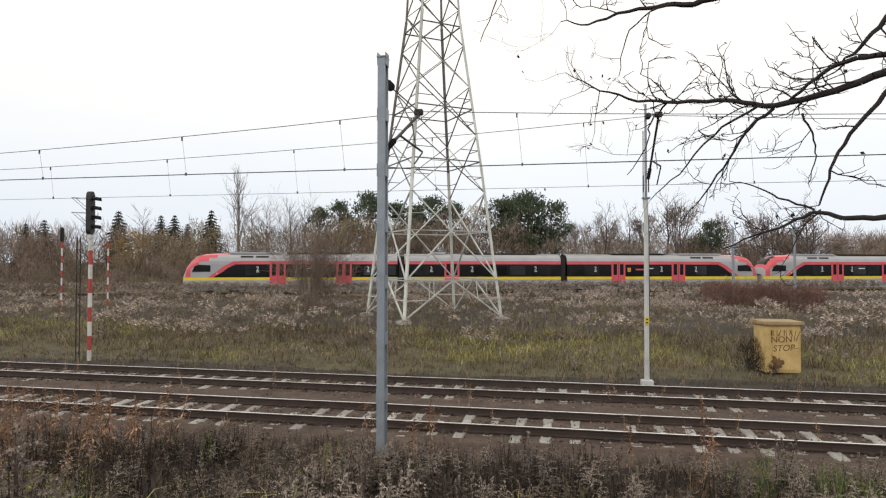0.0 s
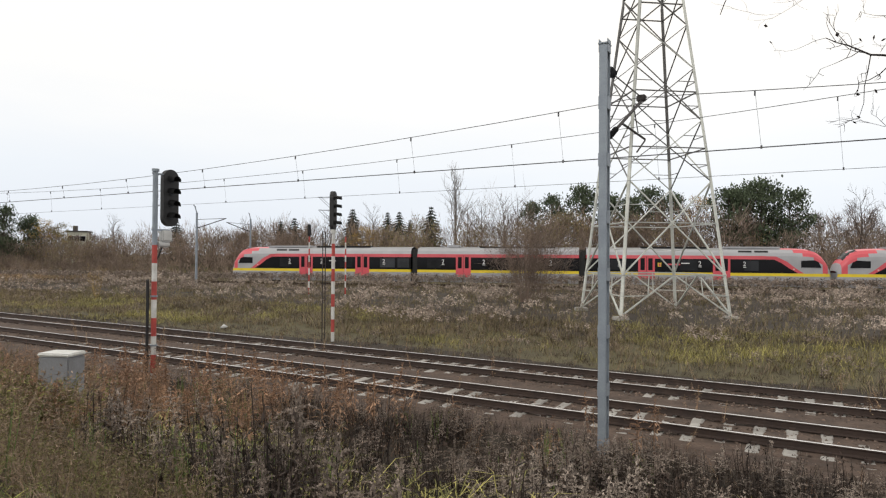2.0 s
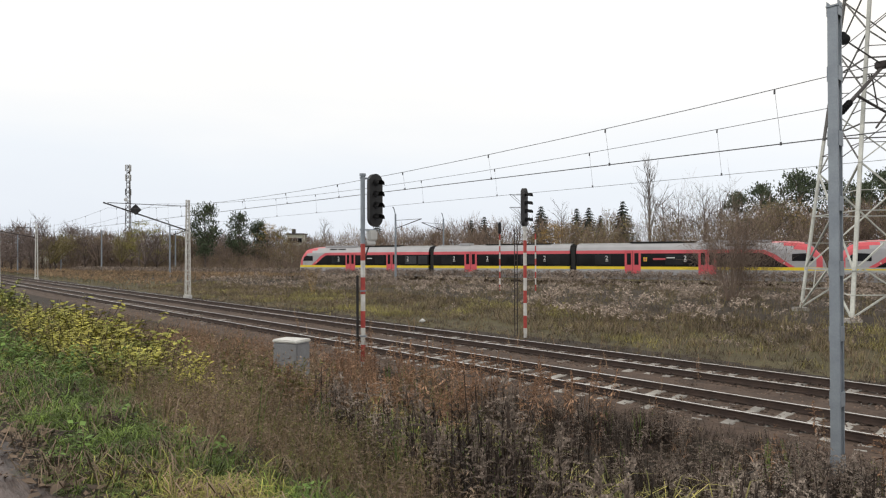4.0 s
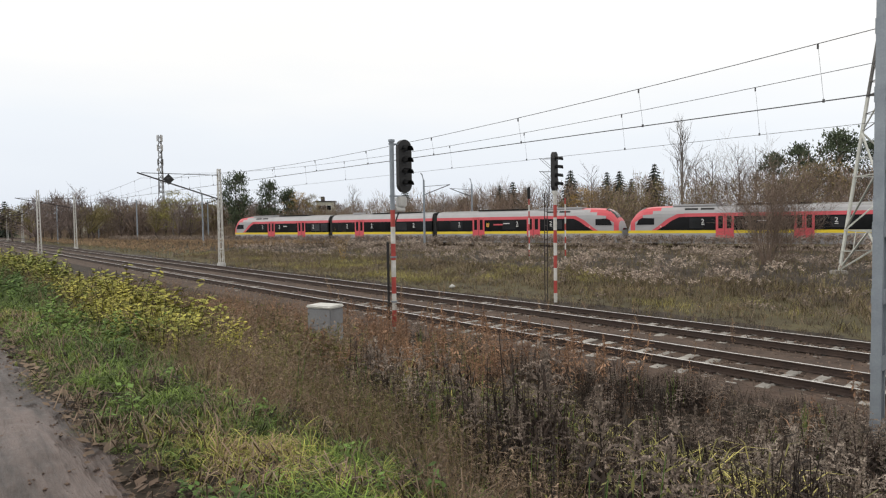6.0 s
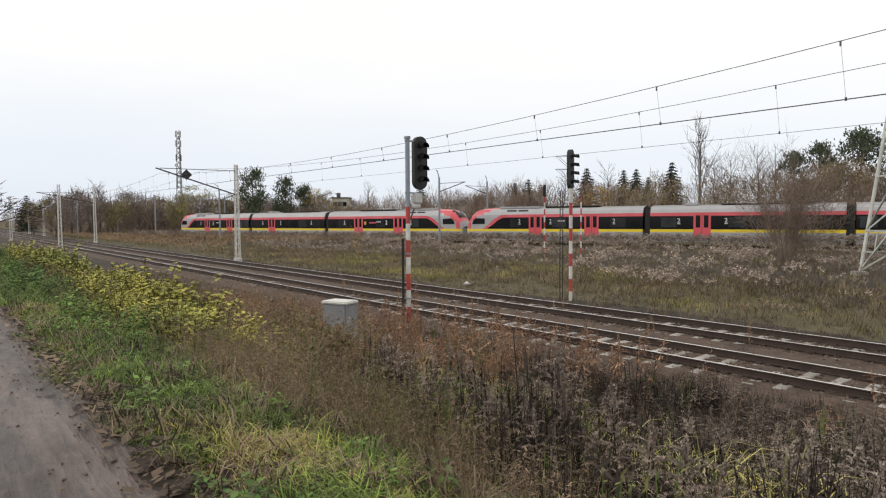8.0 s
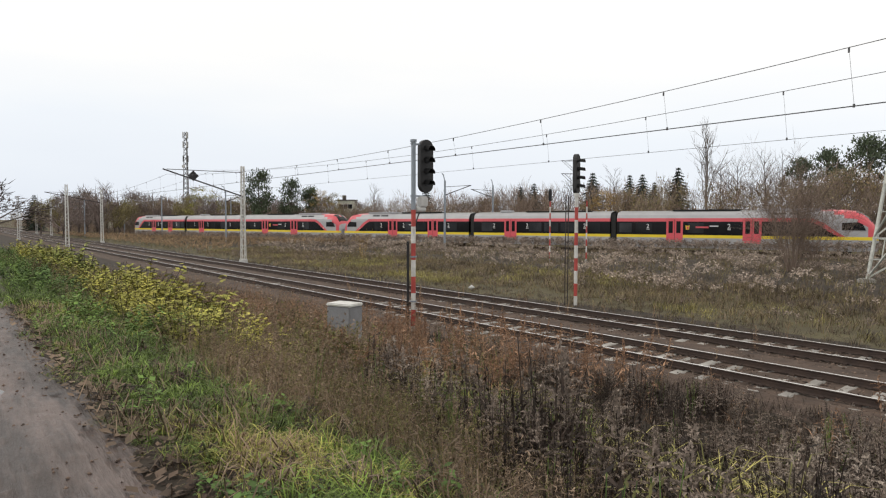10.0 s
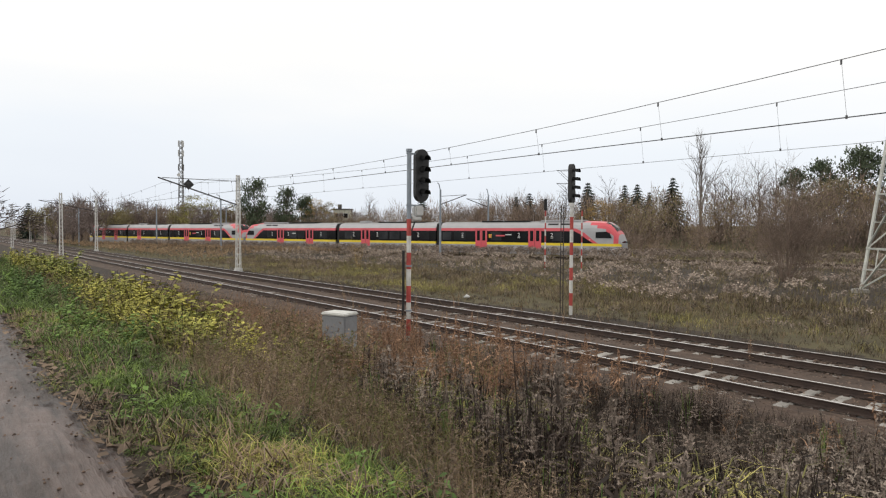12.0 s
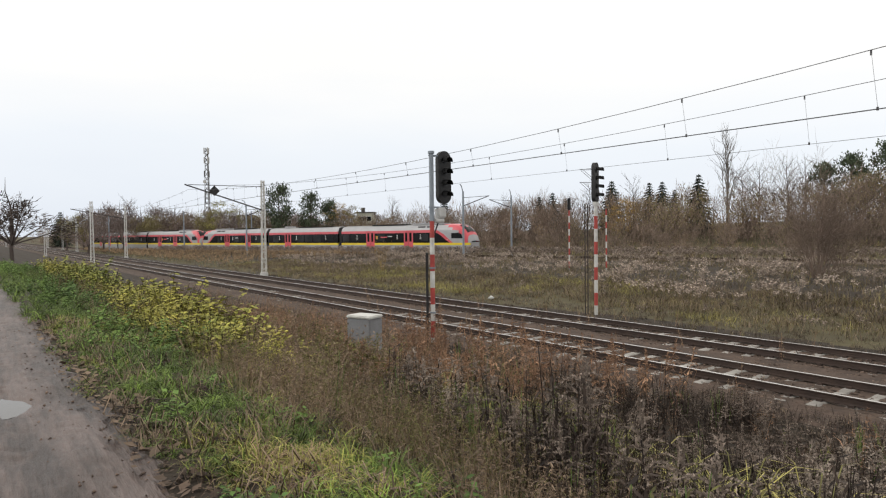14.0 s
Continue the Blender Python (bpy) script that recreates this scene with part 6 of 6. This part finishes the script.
for i, (az, d, el, m) in enumerate(((62.5, 140, 2.6, GOLD_TREE), (61.3, 138, 2.3, OLIVE_TREE), (72.5, 150, 2.7, LIME_TREE), (71.3, 150, 2.1, LIME_TREE), (70.0, 145, 1.6, OLIVE_TREE), (20.0, 95, 4.0, OLIVE_TREE), (18.6, 96, 3.9, OLIVE_TREE), (37.4, 97, 2.6, GOLD_TREE), (69.0, 150, 2.0, OLIVE_TREE))):
    tree("leafy_tree", m, "small tree with thinning olive and ochre leaves", az, d, el, "half-bare trees", 1.3)


def big_bush(name, label, x, y, h, seed, stems, forks, twigs, mat):
    """A bush of bare stems that carries a spray of twigs."""
    v, f, m = twiggy(seed, stems, forks, twigs, 0.004, 0.7, flat=True)
    o = tagged(new(name), label, "bush")
    o.matrix_basis = pose(x, y, float(land(x, y)) - 0.05)
    o.scale = (h, h, h)
    for fan in f[m == 0].reshape(-1, 3, 3) if h > 4 else f[m == 0][None]:
        used, index = np.unique(fan, return_inverse=True)
        q = new("stem", raw_mesh("stem", v[used], index.reshape(-1, 3), [mat]))
        q.parent = o
    q = new("twig_spray", raw_mesh("twig_spray", v, f[m == 1], [mat]))
    q.parent = o
    tagged(q, kind="stuff")
    return o


bx, by = polar(23.0, 45)
big_bush("bare_bush", "large leafless dark brown bush in the meadow", bx, by, 6.9, 200, 70, 13, 9, P_THICK)
bx, by = polar(21.3, 47)
big_bush("bare_bush", "leafless dark brown bush in the meadow", bx, by, 5.2, 201, 40, 11, 8, P_THICK)
bx, by = polar(-15.0, 58)
big_bush("red_bush", "low bush of reddish bare twigs", bx, by, 2.3, 202, 40, 8, 6, P_REDTWIG)
bx, by = polar(-12.9, 56)
big_bush("olive_bush", "low half-bare bush with greenish twigs", bx, by, 2.6, 203, 24, 8, 6, P_OLIVELEAF)
bx, by = polar(-17.0, 60)
big_bush("red_bush", "low bush of reddish bare twigs", bx, by, 2.1, 204, 40, 8, 6, P_REDTWIG)


def hazy_bush(name, label, x, y, h, seed, mat):
    """A small dense bush of fine bare twigs."""
    v, f, m = fuzzy(seed, 16, 700)
    o = tagged(new(name, raw_mesh(name, v, f, [mat])), label, "bush")
    o.matrix_basis = pose(x, y, float(land(x, y)) - 0.05)
    o.scale = (h, h, h)


reds = random.Random(72)
for i in range(26):
    bx, by = polar(-11.2 - i * 0.33, reds.uniform(50, 56))
    hazy_bush("red_bush", "low bush of reddish bare twigs", bx, by, reds.uniform(1.5, 2.1), 220 + i, P_REDTWIG)
for bx, by, bh, seed in ((6.3, 24.0, 1.05, 205), (6.25, 24.5, 1.25, 206), (6.85, 23.75, 0.5, 207)):
    hazy_bush("dark_weed_bush", "dark bare weed bush growing against the kiosk", bx, by, bh, seed, P_STEM)


bx, by = polar(58.9, 56)
big_bush("yellow_bush", "small sapling with bright yellow leaves in the meadow", bx, by, 2.6, 208, 10, 8, 6, P_YBIRCH)


# ---- the oak whose limbs hang into view ----
def limb(parent, pts, r0, r1, seed, twigs):
    """One limb along a smooth line, and the crooked twigs that it carries."""
    rng, s, tw = np.random.default_rng(seed), Soup(), Soup()
    pts = np.array(pts, float)
    u = np.linspace(0, len(pts) - 1, (len(pts) - 1) * 4 + 1)
    path = np.stack([np.interp(u, np.arange(len(pts)), pts[:, k]) for k in range(3)], -1)
    path[1:-1] = (path[:-2] + 2 * path[1:-1] + path[2:]) / 4 + rng.normal(0, 0.008, path[1:-1].shape)
    n = len(path) - 1
    rad = np.linspace(r0, r1, n + 1)
    for i in range(n):
        s.stick(path[i], path[i + 1], rad[i], rad[i + 1], 0, 7)
    def sprout(p, d, length, r, depth):
        k = 4
        for i in range(k):
            d = d + unit(rng) * 0.38 + (0, 0, 0.05)
            d = d / np.linalg.norm(d)
            q = p + d * length / k
            tw.stick(p, q, r * (1 - i / 7), r * (1 - (i + 1) / 7), 0)
            if depth and rng.uniform() < 0.75:
                e = d * 0.6 + unit(rng) * 0.8
                sprout(q, e / np.linalg.norm(e), length * rng.uniform(0.35, 0.6), r * 0.72, depth - 1)
            p = q
        if rng.uniform() < 0.06:
            t = unit(rng) * 0.05
            tw.leaf(p, t, np.cross(t, unit(rng)) / 0.05, 0.02, 0)
    for i in range(twigs):
        k = rng.integers(max(1, n // 5), n + 1)
        d = path[k] - path[k - 1]
        d = d / np.linalg.norm(d) * 0.7 + unit(rng) * (0.9, 0.35, 0.9)
        sprout(path[k], d / np.linalg.norm(d), rng.uniform(0.22, 0.62), min(rad[k] * 0.65, 0.0085), 2)
    b = new("limb", s.mesh("limb", [P_OAK]))
    b.parent = parent
    if tw.n:
        o = new("twig_spray", tw.mesh("twig_spray", [P_OAK]))
        o.parent = b
        tagged(o, kind="stuff")


def oak():
    t = thing("oak_tree", "dark leafless oak with crooked limbs overhanging the view", "tree")
    s = Soup()
    foot = np.array([5.6, 5.0, float(land(5.6, 5.0)) - 0.2])
    fork = np.array([5.2, 5.2, 4.6])
    s.stick(foot, (foot + fork) / 2 + (0.05, 0, 0), 0.32, 0.24, 0, 14)
    s.stick((foot + fork) / 2 + (0.05, 0, 0), fork, 0.24, 0.17, 0, 9)
    s.stick(fork, (5.0, 5.3, 8.5), 0.17, 0.06, 0, 6)
    o = new("trunk", s.mesh("trunk", [P_OAK]))
    o.parent = t
    limb(t, [(5.2, 5.2, 4.6), (4.2, 5.5, 5.25), (3.18, 5.97, 5.21), (2.73, 6.22, 5.09), (2.4, 6.38, 4.99), (1.92, 6.56, 4.9), (1.58, 6.63, 5.01), (1.07, 6.72, 5.03), (0.69, 6.76, 5.08), (0.3, 6.76, 5.2), (-0.04, 6.71, 5.39)], 0.050, 0.004, 1, 29)
    limb(t, [(1.92, 6.56, 4.89), (1.69, 6.67, 4.69), (1.51, 6.77, 4.35), (1.31, 6.84, 4.07), (1.12, 6.9, 3.82)], 0.017, 0.004, 2, 6)
    limb(t, [(1.78, 6.6, 4.92), (1.4, 6.73, 4.71), (1.09, 6.85, 4.31), (0.82, 6.92, 4.06)], 0.013, 0.004, 3, 2)
    limb(t, [(4.2, 5.5, 5.25), (2.81, 5.72, 5.11), (2.59, 5.9, 4.83), (2.36, 6.06, 4.51), (2.25, 6.15, 4.23), (2.18, 6.21, 3.92)], 0.03, 0.008, 4, 4)
    limb(t, [(5.25, 5.2, 3.9), (3.17, 6.0, 3.82), (2.72, 6.22, 3.82), (2.41, 6.34, 3.81), (2.25, 6.4, 3.9), (2.03, 6.48, 3.78), (1.71, 6.58, 3.66), (1.47, 6.64, 3.55)], 0.036, 0.004, 5, 7)
    limb(t, [(4.2, 5.5, 5.25), (2.98, 6.06, 5.26), (2.72, 6.18, 5.23), (2.46, 6.29, 5.24), (2.22, 6.41, 5.11), (2.03, 6.52, 4.93)], 0.035, 0.013, 6, 6)
    limb(t, [(5.0, 5.3, 6.5), (2.7, 5.48, 5.61), (2.5, 5.66, 5.39), (2.35, 5.8, 5.17), (2.25, 5.86, 5.1)], 0.035, 0.008, 7, 3)
    limb(t, [(5.0, 5.3, 7.2), (2.47, 6.29, 6.4), (1.81, 6.65, 6.1), (1.31, 6.78, 6.05), (0.99, 6.83, 6.07), (0.6, 6.88, 6.06), (0.19, 6.94, 5.96), (-0.09, 6.92, 6.01)], 0.05, 0.004, 8, 7)
    limb(t, [(2.15, 6.51, 4.82), (2.25, 6.52, 4.61), (2.28, 6.54, 4.4), (2.22, 6.59, 4.16)], 0.011, 0.004, 9, 2)
    limb(t, [(1.2, 6.4, 7.2), (-0.5, 6.5, 6.46), (-0.74, 6.6, 6.17), (-0.94, 6.73, 5.78)], 0.012, 0.004, 10, 1)
    limb(t, [(5.0, 5.3, 7.8), (2.4, 6.3, 7.4), (1.2, 6.4, 7.2)], 0.04, 0.012, 13, 0)
    limb(t, [(2.21, 6.41, 3.9), (1.94, 6.49, 4.02), (1.71, 6.54, 4.17), (1.52, 6.58, 4.2)], 0.011, 0.004, 11, 2)
    limb(t, [(0.97, 6.74, 5.03), (0.81, 6.8, 4.86), (0.79, 6.85, 4.61), (0.59, 6.91, 4.33)], 0.010, 0.004, 12, 3)
    limb(t, [(1.31, 6.78, 6.05), (0.81, 6.76, 6.02), (0.57, 6.88, 5.76), (0.52, 7.0, 5.41)], 0.010, 0.004, 14, 2)


oak()


# ---- distant masts, poles and buildings ----
def line_mast(x, y, top, arm, label="slender grey steel catenary mast of the far line"):
    z = float(land(x, y)) - 0.2
    p = thing("line_mast", label, "catenary mast", pose(x, y, z), group="far line masts")
    h = top - z
    part("shaft", tube(bmesh.new(), (0, 0, 0), (0, 0, h), 0.13, 0.10, 10), M_STEEL, p)
    if arm:
        part("bracket", beam(bmesh.new(), (0, 0, h - 1.6), (arm * 1.6, arm * 2.4, h - 0.5), 0.09), M_IRON, p)
        part("bracket", beam(bmesh.new(), (0, 0, h - 0.7), (arm * 1.6, arm * 2.4, h - 0.5), 0.05), M_IRON, p)
        part("lamp_arm", tube(tube(bmesh.new(), (0, 0, h - 0.1), (0.1, -0.3, h + 0.6), 0.05, n=8), (0.1, -0.3, h + 0.6), (0.5, -0.8, h + 0.7), 0.05, n=8), M_STEEL, p)


for x, y, top, arm in ((-54.8, 43.6, 7.7, 1), (-61.0, 56.6, 7.9, -1), (14.2, 60.4, 6.5, 0), (21.0, 66.0, 7.3, 0), (-121, 31.7, 7.6, 0), (-123, 45.0, 7.8, 0), (-94.2, 33.6, 7.6, 1), (-150, 24.2, 7.5, 0), (-170, 36, 7.8, 0)):
    line_mast(x, y, top, arm)
for x, y, top in ((-83.0, 11.5, 7.25), (-111.5, 20.3, 7.9), (-167, 20.3, 7.3), (-193, 20.3, 7.6), (-135, 11.4, 7.4), (-230, 20.3, 7.6), (-270, 11.4, 7.6), (51, 11.5, 7.4), (57, 20.4, 8.0)):
    m = lattice_mast(x, y, top, M_WHITE if x > -120 else M_MASTC)
    if x in (-111.5,):
        long_arm(m, 7.6, 6.2, 7.7)


def marker(x, y, top, dark_head):
    z = float(land(x, y)) - 0.2
    p = thing("small_signal", "slim red and white banded signal post in the weeds", "railway signal", pose(x, y, z))
    h, k, a = top - z, 0, 0.0
    if dark_head:
        h -= 0.9
        part("head", box(bmesh.new(), (0, 0, h + 0.45), (0.18, 0.3, 0.95), bevel=0.06), M_DARK, p, "black signal head")
    while a < h:
        b = min(a + 0.5, h)
        part("red_band" if k % 2 else "white_band", tube(bmesh.new(), (0, 0, a), (0, 0, b), 0.055, n=10), M_RED if k % 2 else M_WHITE, p)
        a, k = b, k + 1


marker(-33.6, 37.0, 5.75, True)
marker(-31.5, 38.8, 4.85, False)


def radio_mast():
    x, y = polar(73.35, 220)
    z = float(land(x, y)) - 0.5
    t = thing("radio_mast", "grey lattice radio mast with antenna panels above the trees", "radio mast", pose(x, y, z))
    h = 31.3 - z
    tri = [(math.cos(a), math.sin(a)) for a in (0, 2.09, 4.19)]
    def c(k, zz):
        w = np.interp(zz, (0, h), (1.3, 0.45))
        return (tri[k][0] * w, tri[k][1] * w, zz)
    for k in range(3):
        part("leg", beam(bmesh.new(), c(k, 0), c(k, h), 0.16), M_PYLON_DARK, t)
        bm = bmesh.new()
        for i in range(20):
            beam(bm, c(k, h * i / 20), c((k + 1) % 3, h * (i + 1) / 20), 0.08)
            beam(bm, c((k + 1) % 3, h * i / 20), c(k, h * (i + 1) / 20), 0.08)
        part("lacing", bm, M_PYLON_DARK, t)
    for zz in (h - 1.0, h - 4.0, h - 8.5):
        for k in range(3):
            part("antenna", box(bmesh.new(), (tri[k][0] * 0.85, tri[k][1] * 0.85, zz), (0.3, 0.3, 2.0), bevel=0.03), M_MASTC if zz > h - 5 else M_PYLON_DARK, t, "pale antenna panel")
    part("dish", tube(bmesh.new(), (0.6, -0.9, h - 11), (0.9, -1.2, h - 11), 0.5, n=14), M_MASTC, t)


radio_mast()


def house(az, d, top_el, w, depth, storeys, label, gable):
    x, y = polar(az, d)
    z = float(land(x, y)) - 0.5
    top = 3.4 + d * math.tan(radians(top_el))
    h = top - z
    t = thing("house", label, "house", pose(x, y, z, 0, 0, az - 12))
    part("wall", box(bmesh.new(), (0, 0, h / 2), (w, depth, h)), M_RENDER, t, "pale rendered walls")
    part("roof", box(bmesh.new(), (0, 0, h + 0.12), (w + 0.6, depth + 0.6, 0.3), bevel=0.05), M_ROOF, t, "flat dark roof")
    part("chimney", box(bmesh.new(), (-w * 0.2, 0, h + 0.8), (0.9, 0.9, 1.4), bevel=0.03), M_ROOF, t)
    for s in range(storeys):
        for i in range(3):
            wd = part("window", box(bmesh.new(), ((i - 1) * w * 0.3, -depth / 2 - 0.01, h - 1.6 - s * 2.8), (1.3, 0.1, 1.4), bevel=0.02), M_WHITE, t)
            part("pane", box(bmesh.new(), ((i - 1) * w * 0.3, -depth / 2 - 0.07, h - 1.6 - s * 2.8), (1.1, 0.03, 1.2)), M_TGLASS, wd)


M_RENDER = material("pale_render", (0.62, 0.62, 0.52), (0.5, 0.5, 0.42), 0.9, 0, 0.4, 0, 3)
M_ROOF = material("dark_roof", (0.10, 0.09, 0.085), (0.06, 0.055, 0.05), 0.85, 0, 0.6, 0, 4)
house(60.0, 175, 1.7, 4.2, 5, 1, "pale flat-roofed house among the trees", False)
house(78.8, 215, 0.45, 9, 6, 1, "low pale building far off", False)


# ---- stones, litter and puddles ----
def pebbles(name, n, x0, x1, y0, y1, size, mat, label, seed, dz):
    rng = np.random.default_rng(seed)
    v0 = np.array([(1, 0, 0), (-1, 0, 0), (0, 1, 0), (0, -1, 0), (0, 0, 0.8), (0, 0, -0.6)], float)
    f0 = np.array([(0, 2, 4), (2, 1, 4), (1, 3, 4), (3, 0, 4), (2, 0, 5), (1, 2, 5), (3, 1, 5), (0, 3, 5)])
    x, y = rng.uniform(x0, x1, n), rng.uniform(y0, y1, n)
    z = dz(x, y)
    s = size * rng.uniform(0.5, 1.5, n)
    v = v0[None] * s[:, None, None] * rng.uniform(0.6, 1.3, (n, 6, 1))
    a = rng.uniform(0, 6.28, n)
    c, d = np.cos(a)[:, None], np.sin(a)[:, None]
    v = np.stack([v[..., 0] * c - v[..., 1] * d + x[:, None], v[..., 0] * d + v[..., 1] * c + y[:, None], v[..., 2] + z[:, None]], -1)
    f = (f0[None] + (np.arange(n) * 6)[:, None, None]).reshape(-1, 3)
    return tagged(new(name, raw_mesh(name, v.reshape(-1, 3), f, [mat])), label, "stones", kind="stuff")


def bed_height(x, y):
    return np.where(y < 11.5, land(0 * y, y) + 0.01, 0) + (y >= 11.5) * np.interp(y, (11.5, 12.75, 13.0, 14.19, 15.3, 16.0, 16.6, 17.86, 19.0, 19.5, 20.7), (-0.43, -0.245, -0.205, -0.185, -0.2, -0.25, -0.205, -0.19, -0.21, -0.245, -0.43))


pebbles("ballast_stones", 24000, -32, 10, 10.2, 19.8, 0.036, M_STONE, "loose crushed ballast stones", 1, bed_height)
pebbles("road_stones", 900, -14, 4, 0.2, 1.0, 0.012, M_STONE, "small stones and clods on the dirt road", 2, land)
M_LITTER = plant_mat("fallen_leaf", (0.20, 0.145, 0.10), (0.075, 0.05, 0.036))


def litter():
    s = Soup()
    rng = np.random.default_rng(3)
    for i in range(3400):
        x, y = rng.uniform(-14, 2), 0.82 + (abs(rng.normal(0, 0.22)) if rng.uniform() < 0.6 else -abs(rng.normal(0, 0.11)))
        a, k = rng.uniform(0, 6.28), rng.uniform(0.02, 0.05) if rng.uniform() < 0.8 else rng.uniform(0.06, 0.10)
        p = np.array([x, y, float(land(x, y)) + 0.015])
        d = np.array([np.cos(a), np.sin(a), rng.uniform(-0.1, 0.6)]) * k
        s.leaf(p, d, (-np.sin(a), np.cos(a), rng.uniform(-0.2, 0.2)), k * 0.4, 0)
    tagged(new("fallen_leaves", s.mesh("fallen_leaves", [M_LITTER])), "brown fallen leaves along the road edge", "leaves", kind="stuff")


litter()


def puddle(x, y, a, b, seed, turn):
    """A ragged shallow sheet of water that fills a dip of the rut."""
    rng = random.Random(seed)
    bm = bmesh.new()
    ph = [rng.uniform(0, 6.28) for _ in range(5)]
    ring = []
    for w in np.linspace(0, 2 * math.pi, 90)[:-1]:
        r = 1 + 0.22 * math.sin(2 * w + ph[0]) + 0.14 * math.sin(3 * w + ph[1]) + 0.07 * math.sin(7 * w + ph[2]) + 0.05 * math.sin(13 * w + ph[3]) + 0.03 * math.sin(23 * w + ph[4])
        ring.append(bm.verts.new((math.cos(w) * a * r, math.sin(w) * b * r, 0)))
    bm.faces.new(ring)
    o = part("puddle", bm, M_WATER)
    o.matrix_basis = pose(x, y, float(land(x, y)) - 0.014, 0, 0, turn)
    tagged(o, "shallow rain puddle in a wheel rut", "puddle")


puddle(-7.3, 0.10, 0.42, 0.36, 1, 10)
stone = pebbles("white_stone", 1, -25.8, -25.6, 21.9, 22.0, 0.28, M_MASTC, "pale broken stone beside the track", 5, lambda x, y: land(x, y) + 0.15)
stone["kind"] = ""


motions()
